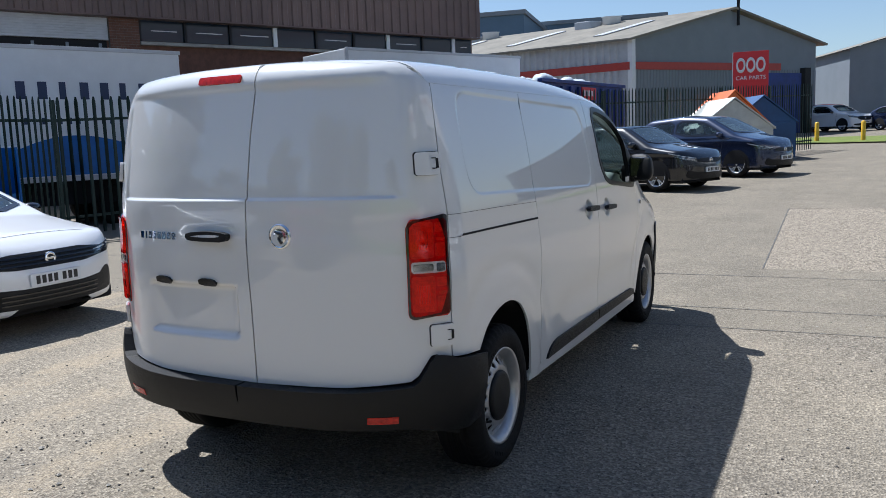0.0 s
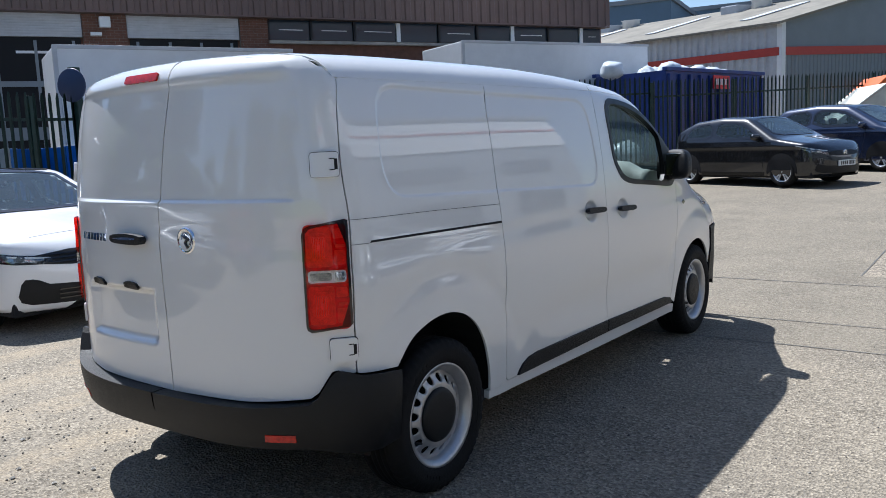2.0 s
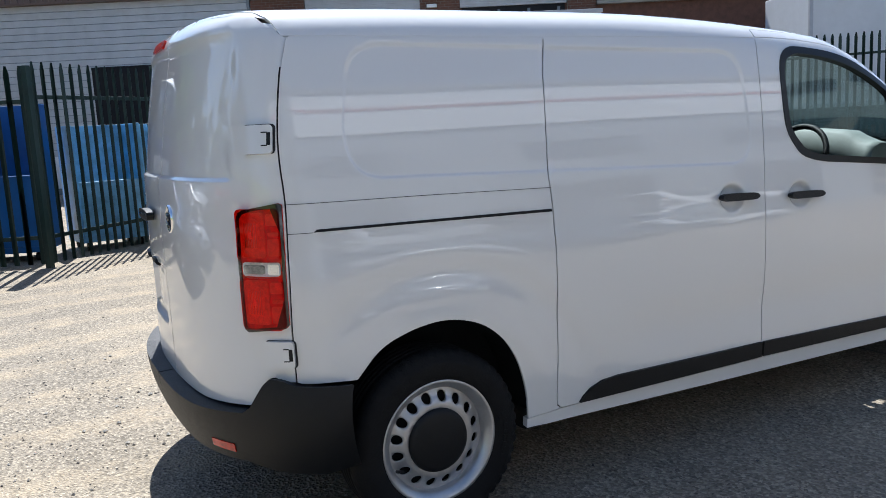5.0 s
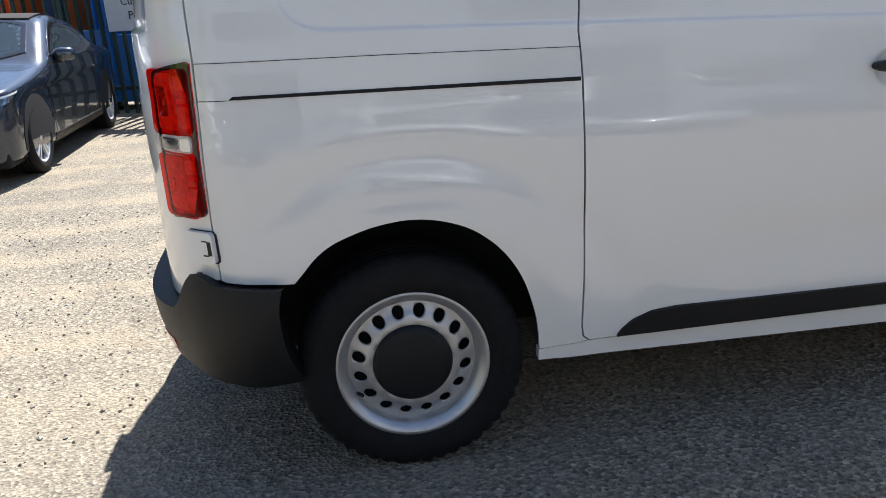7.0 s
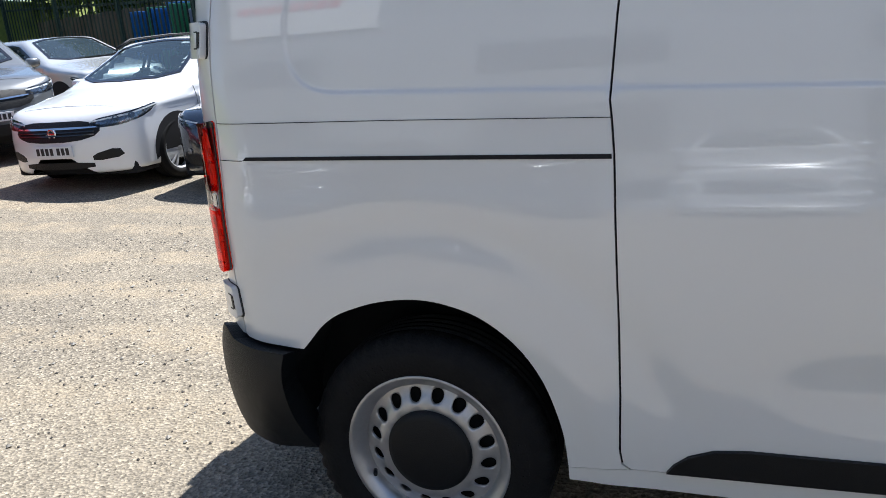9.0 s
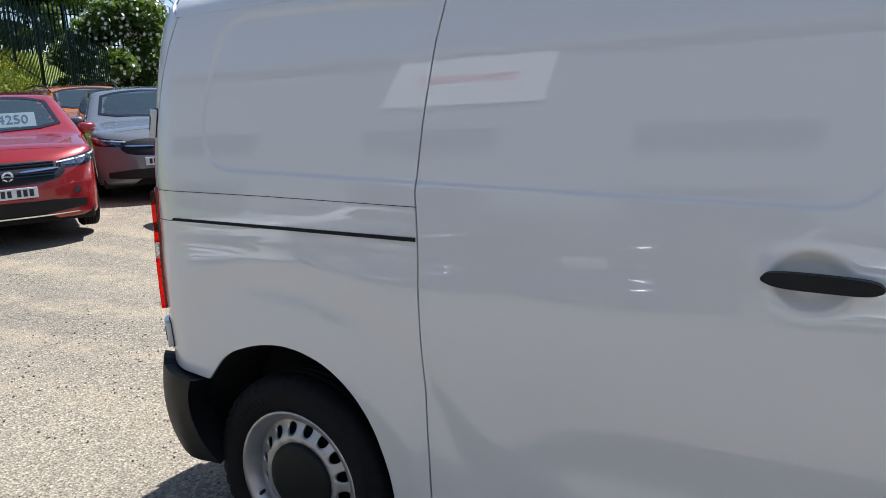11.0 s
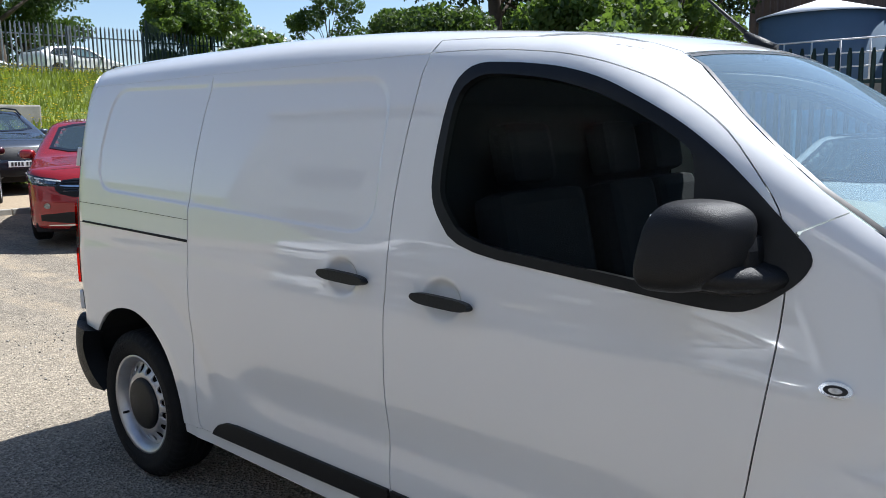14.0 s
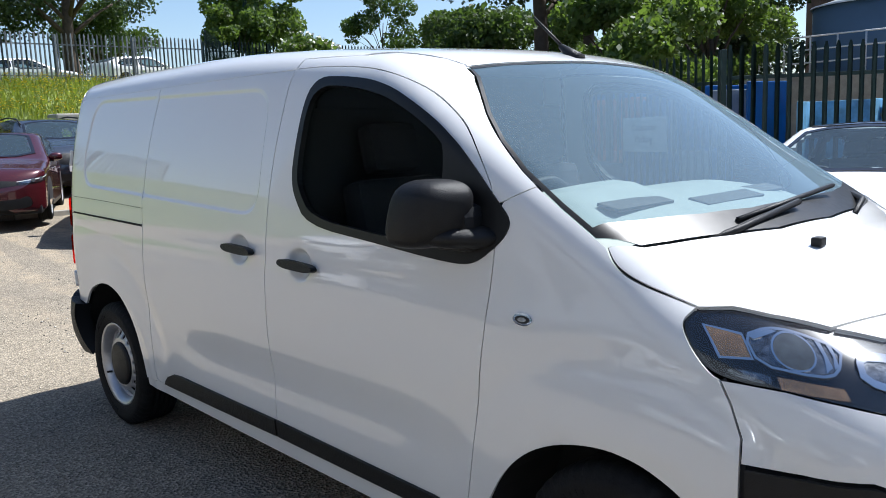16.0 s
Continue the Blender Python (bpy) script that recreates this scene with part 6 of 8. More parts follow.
def car(name, label, at, yaw, shape, paint, side_wins, ws, rs, style=5, plate=True, lamp=None, grille=None, lower=None, roof_mat=None, group="parked cars", price=None, rails=False, soft=None, bar=None, z=None, rims=False, fogs=(), slats=()):
    if id(shape) not in CAR_SHELLS:
        k = CarShape(*shape)
        CAR_SHELLS[id(shape)] = (k, Shell(k.field))
    s, sh = CAR_SHELLS[id(shape)]
    zg = gz(*at) if z is None else z
    c = thing(name, label, "car", pose(at[0], at[1], zg, 0, 0, yaw), group)
    L, W, H = s.L, s.W, s.H

    def pan(nm, way, loop, material, parent=c, label="", **kw):
        key = repr((id(shape), nm, way, np.round(np.asarray(loop, float), 4).tolist(), sorted((k, np.round(np.asarray(v[0], float), 4).tolist() if k == "holes" else v) for k, v in kw.items())))
        if key not in CAR_MESHES:
            CAR_MESHES[key] = sh.panel(nm, way, loop, material, **kw)
        return part(nm, worn(CAR_MESHES[key], material), None, parent, label)

    screens = []
    for nm, lp in (("windscreen", ws), ("rear_screen", rs)):
        if lp:
            screens.append((nm, [(x, y) for x, y in lp] + [(-x, y) for x, y in lp[::-1] if x > 0.001]))
    sides = [rounded(lp, 1) for lp in side_wins]
    # body skin: sections along the length, open at the windows, with a dark lining inside
    key = repr((id(shape), sides and [k.tolist() for k in sides], screens))
    if key not in CAR_MESHES:
        zc = 0.52
        us = np.sin(np.linspace(-1, 1, 84) * math.pi / 2) * (L / 2 - 0.012)
        ang = np.linspace(-0.62, math.pi + 0.62, 81)
        n = len(ang)
        d = np.stack([np.cos(ang), 0 * ang, np.sin(ang)], 1)
        d = np.tile(d, (len(us), 1))
        o = np.stack([np.zeros(n * len(us)), np.repeat(us, n), np.full(n * len(us), zc)], 1)
        lo, hi = np.zeros(len(o)), np.full(len(o), 2.2)
        for _ in range(22):
            mid = (lo + hi) / 2
            ins = s.field(*(o + mid[:, None] * d).T) <= 0
            lo, hi = np.where(ins, mid, lo), np.where(ins, hi, mid)
        verts = o + lo[:, None] * d
        nor = sh.normal(verts)
        gap = np.zeros(len(verts), bool)
        for lp in sides:
            gap |= inside(shrink(lp, 0.004), verts[:, 1:]) & (np.abs(verts[:, 0]) > 0.3) & (np.abs(nor[:, 0]) > 0.45)
        for _, lp in screens:
            gap |= inside(shrink(lp, 0.004), verts[:, :2]) & (verts[:, 2] > s.belt - 0.12)
        faces = [(j * n + i, (j + 1) * n + i, (j + 1) * n + i + 1, j * n + i + 1) for j in range(len(us) - 1) for i in range(n - 1)]
        faces = [f for f in faces if not gap[list(f)].all()]
        caps = [tuple(range(n)), tuple(range((len(us) - 1) * n, len(us) * n))[::-1]]
        CAR_MESHES[key] = (mesh_of("body", verts, faces + caps, paint, True, nor), mesh_of("lining", verts - nor * 0.035, faces, M_TRIM, True))
    skin, lining = CAR_MESHES[key]
    part("body", worn(skin, paint), None, c)
    part("lining", lining, None, c)
    part("underbody", boxm((-W / 2 + 0.1, -L / 2 + 0.25, 0.16), (W / 2 - 0.1, L / 2 - 0.25, 0.30), 0.03), M_DARK, c)
    # cabin
    nose_y = max(y for _, y in ws) - 0.12
    dash = boxm((-W / 2 + 0.14, nose_y - 0.42, 0.55), (W / 2 - 0.14, nose_y - 0.02, s.belt - 0.06), 0.06)
    part("dashboard", dash, M_TRIM, c)
    seat_y = nose_y - 1.25
    for x in (-0.36, 0.36):
        part("seat", seat_bm(x, seat_y), M_FABRIC, c)
    part("rear_seat", seat_bm(0.0, seat_y - 0.85, 0.62), M_FABRIC, c)
    bm = bmesh.new()
    tube_bm(bm, [(0.36 + 0.18 * math.cos(t), nose_y - 0.52 + 0.07 * math.sin(t), s.belt - 0.06 + 0.16 * math.sin(t)) for t in np.linspace(0, 2 * math.pi, 21)], 0.015, 6)
    part("steering_wheel", bm, M_BLACK, c)
    # glass in black surrounds
    for lp in sides:
        for fl in (False, True):
            w = pan("side_window", "R", lp, M_CABGLASS, off=0.003, thick=0.0, flip=fl, gap=0, grid=0.12, edge=0.06)
            w.visible_shadow = False
            pan("window_trim", "R", lp, M_BLACK_GLOSS, w, off=0.006, thick=0.008, flip=fl, gap=-0.006, grid=0.12, edge=0.06, holes=[shrink(lp, 0.042)])
    for nm, lp in screens:
        w = pan(nm, "T", lp, M_CABSCREEN, off=0.005, thick=0.0, gap=0, grid=0.10, edge=0.05)
        w.visible_shadow = False
        pan("screen_border", "T", lp, M_BLACK_GLOSS, w, off=0.009, thick=0.010, gap=0, grid=0.10, edge=0.05, holes=[shrink(lp, 0.048)])
    for sd in (1, -1):
        bm = bmesh.new()
        tube_bm(bm, [(0.30 * sd + 0.05, nose_y + 0.09, s.belt + 0.02), (0.30 * sd - 0.42, nose_y + 0.0, s.belt + 0.075)], 0.012, 5)
        part("wiper", bm, M_BLACK, c)
    if roof_mat:
        pan("roof_skin", "T", roof_mat[1], roof_mat[0], label=roof_mat[2], off=0.011, thick=0.012, gap=0, grid=0.12, edge=0.06)
    # doors: shut lines, handles, sills
    front_y, back_y = L / 2 - 0.88 - 0.42, L / 2 - 0.88 - s.wb + 0.38
    mid_y = side_wins[-1][0][0] - 0.03 if len(side_wins) > 1 else back_y - 0.05
    for fl in (False, True):
        for y0, y1 in ((mid_y, mid_y + 0.02), (front_y - 0.06, front_y + 0.05)):
            pan("shut_line", "R", [(y0 - 0.004, 0.30), (y0 + 0.004, 0.30), (y1 + 0.004, s.belt - 0.01), (y1 - 0.004, s.belt - 0.01)], M_DARK, off=0.0015, thick=0.0, flip=fl, gap=0, grid=0.3, edge=0.1)
        for y0 in ((mid_y + 0.06, back_y - 0.10) if len(side_wins) > 1 else (mid_y + 0.08,)):
            pan("door_handle", "R", rrect(y0, y0 + 0.20, s.belt - 0.16, s.belt - 0.13, 0.012), paint, off=0.026, thick=0.024, flip=fl, gap=0, grid=0.1, edge=0.05)
        pan("sill_strip", "R", [(back_y, 0.22), (back_y, 0.29), (front_y, 0.29), (front_y, 0.22)], M_BLACK, off=0.006, thick=0.008, flip=fl, gap=0, grid=0.3, edge=0.1)
    # bonnet edge
    pan("bonnet_gap", "T", [(-0.60, L / 2 - 0.31), (0.60, L / 2 - 0.31), (0.60, L / 2 - 0.316), (-0.60, L / 2 - 0.316)], M_DARK, off=0.0015, thick=0.0, gap=0, grid=0.3, edge=0.08)
    # wheels, and near-black discs painting the shaded arch openings onto the skin
    for y in (L / 2 - 0.88, L / 2 - 0.88 - s.wb):
        for sd in (1, -1):
            circ = [(y + (s.wr + 0.05) * math.cos(t), s.wr + (s.wr + 0.055) * math.sin(t)) for t in np.linspace(-0.35, math.pi + 0.35, 22)]
            pan("wheel_arch", "R", circ, M_DARK, off=0.004, thick=0.004, flip=sd < 0, gap=0, grid=0.15, edge=0.08)
            key = ("wheel", s.wr, style)
            if key not in CAR_MESHES:
                CAR_MESHES[key] = wheel(c, sd * (W / 2 - 0.015), y, s.wr, s.wr, s.wr * 0.70, 0.2, style, sd)
            else:
                first_hub = CAR_MESHES[key]
                hub = part("wheel", first_hub.data, None, c)
                hub.matrix_world = c.matrix_world @ pose(sd * (W / 2 - 0.015), y, s.wr, 0, 0, 0 if sd > 0 else 180)
                for k in first_hub.children:
                    part(k.name.split(".")[0], k.data, None, hub)
    # lamps, grille, plate
    if lamp:
        flat = [((y - x) * R2, zz) for x, y, zz in lamp]
        cen = np.mean(flat, 0)
        half = len(flat) // 2
        top_edge, low_edge = np.array(flat[:half]), np.array(flat[half:][::-1])
        inner = [tuple(cen + (np.array(p) - cen) * (0.80, 0.66)) for p in flat]
        strip = [tuple(0.86 * a + 0.14 * b) for a, b in zip(top_edge, low_edge)] + [tuple(0.70 * a + 0.30 * b) for a, b in zip(top_edge, low_edge)][::-1]
        for fl in (False, True):
            l = pan("headlamp", "E", rounded(flat, 1), M_BLACK_GLOSS, label="dark glossy headlamp with bright reflectors", off=0.004, thick=0.008, flip=fl, gap=0, grid=0.06, edge=0.03)
            pan("lamp_bowl", "E", rounded(inner, 1), M_BOWL, l, off=0.006, thick=0.003, flip=fl, gap=0, grid=0.06, edge=0.03)
            pan("light_strip", "E", strip, M_SILVERED, l, off=0.0095, thick=0.003, flip=fl, gap=0, grid=0.06, edge=0.03)
            for t in (0.36, 0.66):
                cc = inner[0] + (np.array(inner[half - 1]) - inner[0]) * t
                cc = 0.5 * cc + 0.5 * (np.array(inner[-1]) + (np.array(inner[half]) - inner[-1]) * t)
                disc = [(cc[0] + 0.034 * math.cos(a), cc[1] + 0.030 * math.sin(a)) for a in np.linspace(0, 2 * math.pi, 14, False)]
                pan("lamp_unit", "E", disc, M_WINDOWLENS, l, off=0.0105, thick=0.004, flip=fl, gap=0, grid=0.06, edge=0.03)
            cv = pan("lamp_cover", "E", rounded(flat, 1), M_LAMPGLASS, l, off=0.013, thick=0.0, flip=fl, gap=0, grid=0.06, edge=0.03)
            cv.visible_shadow = False
    for nm, lps, mt in (("grille", grille or (), M_BLACK), ("lower_intake", lower or (), M_BLACK), ("chrome_bar", bar or (), M_CHROME)):
        for lp in lps:
            g = pan(nm, "F", rounded(lp, 1), mt, off=0.004 if mt is M_BLACK else 0.012, thick=0.01, gap=0, grid=0.08, edge=0.04)
            if rims and nm == "grille":
                pan("grille_rim", "F", shrink(rounded(lp, 1), -0.012), M_CHROME, g, off=0.012, thick=0.012, gap=0, grid=0.08, edge=0.03, holes=[shrink(rounded(lp, 1), 0.006)])
                x0, x1 = min(p[0] for p in lp), max(p[0] for p in lp)
                for k in range(6):
                    xx = x0 + 0.03 + k * (x1 - x0 - 0.06) / 5
                    pan("grille_slat", "F", [(xx - 0.005, lp[0][1] + 0.015), (xx - 0.005, lp[1][1] - 0.02), (xx + 0.005, lp[1][1] - 0.02), (xx + 0.005, lp[0][1] + 0.015)], M_BLACK_GLOSS, g, off=0.012, thick=0.008, gap=0, grid=0.1, edge=0.05)
    for x, zz in slats:
        pan("intake_slat", "F", [(-x, zz), (-x, zz + 0.012), (x, zz + 0.012), (x, zz)], M_BLACK_GLOSS, off=0.014, thick=0.010, gap=0, grid=0.1, edge=0.05)
    for x, zz in fogs:
        for sd in (1, -1):
            pan("fog_lamp", "E", [((float(sh.lay("F", [(-x, zz)])[0][1]) - x) * R2 + 0.042 * math.cos(a), zz + 0.036 * math.sin(a)) for a in np.linspace(0, 2 * math.pi, 14, False)], M_BOWL, off=0.010, thick=0.008, flip=sd < 0, gap=0, grid=0.06, edge=0.03)
    emb_z = float(np.mean([p[1] for p in grille[0]])) + (0.10 if rims else 0.0) if grille else 0.74
    fy = sh.lay("F", [(0.0, emb_z)])[0]
    emb = lathe([(0.036, 0.012), (0.048, 0.016), (0.058, 0.010), (0.060, 0.0), (0.036, 0.0), (0.036, 0.012)], 24)
    bmesh.ops.transform(emb, verts=emb.verts, matrix=pose(0, fy[1] + 0.004, emb_z, 0, 0, 90))
    bad = part("badge", emb, M_CHROME, c)
    bm = bmesh.new()
    box_bm(bm, (-0.045, fy[1] + 0.004, emb_z - 0.010), (0.045, fy[1] + 0.016, emb_z + 0.010), 0.003, None)
    part("emblem", bm, M_CHROME, bad)
    if plate:
        pz = plate if plate is not True else 0.5
        fy = sh.lay("F", [(0.0, pz)])[0]
        pl = part("number_plate", boxm((-0.26, fy[1] - 0.01, pz - 0.056), (0.26, fy[1] + 0.014, pz + 0.056), 0.004), M_WHITE, c, "white number plate")
        for xx in (-0.19, -0.13, -0.07, -0.01, 0.08, 0.14, 0.20):
            part("plate_bar", boxm((-xx - 0.02, fy[1] + 0.0142, pz - 0.036), (-xx + 0.02, fy[1] + 0.0165, pz + 0.036)), M_TEXTBLK, pl)
    # door mirrors
    for sd in (1, -1):
        bm = bmesh.new()
        bmesh.ops.create_uvsphere(bm, u_segments=16, v_segments=12, radius=1)
        for v in bm.verts:
            v.co = Vector((math.copysign(abs(v.co.x) ** 0.7, v.co.x), math.copysign(abs(v.co.y) ** 0.8, v.co.y) * (0.4 if v.co.y < 0 else 1), math.copysign(abs(v.co.z) ** 0.7, v.co.z)))
        bmesh.ops.transform(bm, verts=bm.verts, matrix=pose(sd * (W / 2 + 0.075), nose_y - 0.28, s.belt + 0.07, 0, 0, -12 * sd) @ Matrix.Diagonal((0.105, 0.085, 0.068, 1)))
        for f in bm.faces:
            f.smooth = True
        part("door_mirror", bm, M_BLACK_GLOSS if roof_mat and not soft else paint, c)
        part("mirror_stem", boxm((sd * (W / 2 - 0.06), nose_y - 0.32, s.belt - 0.01), (sd * (W / 2 + 0.05), nose_y - 0.24, s.belt + 0.03), 0.01), M_BLACK, c)
        if rails:
            bm = bmesh.new()
            tube_bm(bm, [(sd * (W / 2 - 0.28), yy, float(np.interp(yy, s.t, s.z)) + 0.02) for yy in np.linspace(-L / 2 + 0.7, 0.45, 9)], 0.018, 6)
            part("roof_rail", bm, M_BLACK, c)
    if price:
        card = part("price_card", boxm((-0.33, -0.006, -0.1), (0.33, 0.0, 0.1), 0.004), M_CLEARCARD, c, "pale grey price card behind the windscreen")
        card.location, card.rotation_euler = (-0.12, price[1], price[2]), (radians(price[3]), 0, radians(180))
        me = text_mesh(price[0], 0.17, 0.002)
        me.transform(pose(0, -0.009, 0, 90))
        me.materials.append(M_TEXTBLUE)
        part("lettering", me, None, card)
    return c


def car_paint(name, col, metal=0.3):
    return mat(name, col, 0.27, metal, coat=1.0)


C_WHITE = mat("white_car_paint", (0.78, 0.78, 0.78), 0.3, coat=1.0)
C_GREY = car_paint("dark_grey_car_paint", (0.045, 0.055, 0.075), 0.75)
C_PEWTER = car_paint("pewter_car_paint", (0.16, 0.17, 0.18))
C_SLATE = car_paint("slate_blue_car_paint", (0.035, 0.045, 0.065))
C_NAVY = car_paint("navy_car_paint", (0.012, 0.022, 0.06))
C_BLACK = car_paint("black_car_paint", (0.006, 0.007, 0.010))
C_RED = car_paint("red_car_paint", (0.27, 0.010, 0.011))
C_ORANGE = car_paint("orange_car_paint", (0.42, 0.13, 0.012))
C_SILVER = car_paint("silver_car_paint", (0.58, 0.60, 0.62), 0.35)
C_MAROON = car_paint("maroon_car_paint", (0.06, 0.008, 0.012))
M_CLOTH = mat("soft_top_cloth", (0.03, 0.024, 0.022), 0.95, vary=0.2, scale=40)

HATCH = (4.37, 1.86, 1.47, [(-2.19, 0.95), (-2.05, 1.15), (-1.45, 1.40), (-0.7, 1.47), (0.1, 1.46), (1.05, 1.02), (1.9, 0.88), (2.10, 0.74), (2.19, 0.6)], 0.95, 2.675, 0.33)
HATCH_SW = [[(-1.75, 1.0), (-1.45, 1.30), (-0.75, 1.37), (-0.72, 0.98)], [(-0.66, 0.98), (-0.69, 1.37), (0.0, 1.37), (0.45, 1.16), (0.72, 0.99)]]
HATCH_WS = [(0, 1.02), (0.45, 0.98), (0.72, 0.84), (0.60, 0.22), (0.40, 0.16), (0, 0.13)]
HATCH_RS = [(0, -1.55), (0.55, -1.58), (0.6, -1.98), (0, -2.05)]
HATCH_LAMP = [(0.50, 2.05, 0.69), (0.80, 1.78, 0.74), (0.86, 1.55, 0.78), (0.84, 1.62, 0.70), (0.78, 1.85, 0.64), (0.50, 2.08, 0.62)]
ESTATE = (4.70, 1.81, 1.50, [(-2.35, 0.95), (-2.25, 1.25), (-1.95, 1.46), (-0.7, 1.51), (0.25, 1.48), (1.2, 1.03), (2.05, 0.88), (2.27, 0.74), (2.35, 0.6)], 0.96, 2.66, 0.33)
EST_SW = [[(-2.0, 1.04), (-1.85, 1.36), (-1.05, 1.40), (-1.02, 1.0)], [(-0.96, 1.0), (-0.99, 1.40), (-0.30, 1.40), (-0.28, 1.0)], [(-0.22, 1.0), (-0.24, 1.40), (0.15, 1.38), (0.60, 1.17), (0.88, 1.0)]]
EST_WS = [(0, 1.18), (0.45, 1.13), (0.70, 1.0), (0.58, 0.38), (0.4, 0.31), (0, 0.28)]
SUV = (4.40, 1.85, 1.62, [(-2.2, 1.05), (-2.08, 1.35), (-1.7, 1.58), (-0.6, 1.64), (0.25, 1.58), (1.08, 1.12), (1.85, 1.0), (2.1, 0.84), (2.2, 0.7)], 1.06, 2.65, 0.35)
SUV_SW = [[(-1.85, 1.15), (-1.55, 1.46), (-0.85, 1.50), (-0.82, 1.10)], [(-0.76, 1.10), (-0.79, 1.50), (0.10, 1.47), (0.50, 1.26), (0.78, 1.10)]]
SUV_WS = [(0, 1.06), (0.45, 1.0), (0.70, 0.88), (0.60, 0.38), (0.4, 0.32), (0, 0.29)]
SUV_LAMP = [(0.48, 2.06, 0.83), (0.72, 1.92, 0.87), (0.86, 1.62, 0.93), (0.85, 1.66, 0.84), (0.76, 1.88, 0.76), (0.48, 2.10, 0.74)]
CABRIO = (4.44, 1.78, 1.41, [(-2.22, 0.85), (-2.1, 0.98), (-1.35, 1.05), (-0.85, 1.33), (-0.3, 1.42), (0.05, 1.38), (0.85, 0.99), (1.95, 0.84), (2.15, 0.70), (2.22, 0.58)], 0.93, 2.69, 0.33)
CAB_SW = [[(-0.95, 1.0), (-0.75, 1.24), (-0.2, 1.31), (0.05, 1.28), (0.40, 1.10), (0.60, 0.98)]]
CAB_WS = [(0, 0.84), (0.45, 0.80), (0.68, 0.67), (0.58, 0.16), (0.4, 0.1), (0, 0.07)]

GR_HATCH = [[(-0.55, 0.60), (-0.55, 0.70), (0.55, 0.70), (0.55, 0.60)]]
LOW_HATCH = [[(-0.72, 0.30), (-0.68, 0.46), (-0.5, 0.40), (0.5, 0.40), (0.68, 0.46), (0.72, 0.30), (0.55, 0.25), (-0.55, 0.25)]]
GR_VISOR = [[(-0.64, 0.60), (-0.64, 0.735), (0.64, 0.735), (0.64, 0.60)]]
LOW_VISOR = [[(-0.80, 0.31), (-0.76, 0.50), (-0.66, 0.50), (-0.54, 0.43), (0.54, 0.43), (0.66, 0.50), (0.76, 0.50), (0.80, 0.31), (0.68, 0.26), (-0.68, 0.26)]]
car("hatchback", "white hatchback with black roof and gloss black nose band", (-6.15, 2.27), -90, HATCH, C_WHITE, HATCH_SW, HATCH_WS, HATCH_RS, 5, 0.5, HATCH_LAMP, GR_VISOR, LOW_VISOR, slats=((0.58, 0.63), (0.58, 0.665), (0.58, 0.70), (0.5, 0.30), (0.5, 0.34), (0.5, 0.38)),
    roof_mat=(M_BLACK_GLOSS, [(-0.55, -1.4), (0.55, -1.4), (0.60, -0.6), (0.58, 0.10), (0.4, 0.12), (-0.4, 0.12), (-0.58, 0.10), (-0.60, -0.6)], "black roof skin"))
car("convertible", "dark grey convertible with brown cloth roof and twin grille", (-6.13, -2.81), -90, CABRIO, C_GREY, CAB_SW, CAB_WS, None, 5, 0.52, [(0.46, 2.08, 0.72), (0.72, 1.90, 0.77), (0.82, 1.62, 0.80), (0.80, 1.72, 0.70), (0.70, 1.95, 0.65), (0.46, 2.10, 0.65)],
    [[(-0.36, 0.60), (-0.38, 0.72), (-0.05, 0.74), (-0.05, 0.60)], [(0.05, 0.60), (0.05, 0.74), (0.38, 0.72), (0.36, 0.60)]], [[(-0.7, 0.32), (-0.7, 0.44), (-0.5, 0.40), (0.5, 0.40), (0.7, 0.44), (0.7, 0.32), (0.5, 0.28), (-0.5, 0.28)]],
    roof_mat=(M_CLOTH, [(-0.56, -0.98), (0.56, -0.98), (0.62, -0.4), (0.58, 0.05), (-0.58, 0.05), (-0.62, -0.4)], "folded cloth roof, brown-black"), soft=True, rims=True, fogs=((0.60, 0.43),))
car("estate_car", "white estate car with slim grille and roof rails", (-6.2, -4.85), -92, ESTATE, C_WHITE, EST_SW, EST_WS, None, 5, 0.45, [(0.44, 2.24, 0.74), (0.74, 1.96, 0.80), (0.84, 1.62, 0.86), (0.80, 1.80, 0.74), (0.68, 2.08, 0.67), (0.44, 2.26, 0.66)],
    [[(-0.55, 0.60), (-0.55, 0.74), (0.55, 0.74), (0.55, 0.60), (0.3, 0.54), (-0.3, 0.54)]], [[(-0.75, 0.36), (-0.70, 0.46), (-0.45, 0.40), (-0.45, 0.33)], [(0.45, 0.33), (0.45, 0.40), (0.70, 0.46), (0.75, 0.36)], [(-0.45, 0.26), (-0.45, 0.33), (0.45, 0.33), (0.45, 0.26)]], rails=True, slats=((0.5, 0.60), (0.5, 0.63)), bar=[[(-0.52, 0.665), (-0.52, 0.685), (0.52, 0.685), (0.52, 0.665)]])
GR_SUV = [[(-0.55, 0.66), (-0.58, 0.84), (0.58, 0.84), (0.55, 0.66), (0.3, 0.60), (-0.3, 0.60)]]
LOW_SUV = [[(-0.75, 0.28), (-0.75, 0.42), (0.75, 0.42), (0.75, 0.28)]]
BAR_SUV = [[(-0.5, 0.745), (-0.5, 0.765), (-0.12, 0.745), (-0.12, 0.725)], [(0.12, 0.725), (0.12, 0.745), (0.5, 0.765), (0.5, 0.745)]]
car("small_suv", "pewter grey compact sport utility car with skid plate", (-6.3, -8.95), -31, SUV, C_PEWTER, SUV_SW, SUV_WS, None, 5, 0.52, SUV_LAMP, GR_SUV, LOW_SUV, bar=BAR_SUV)
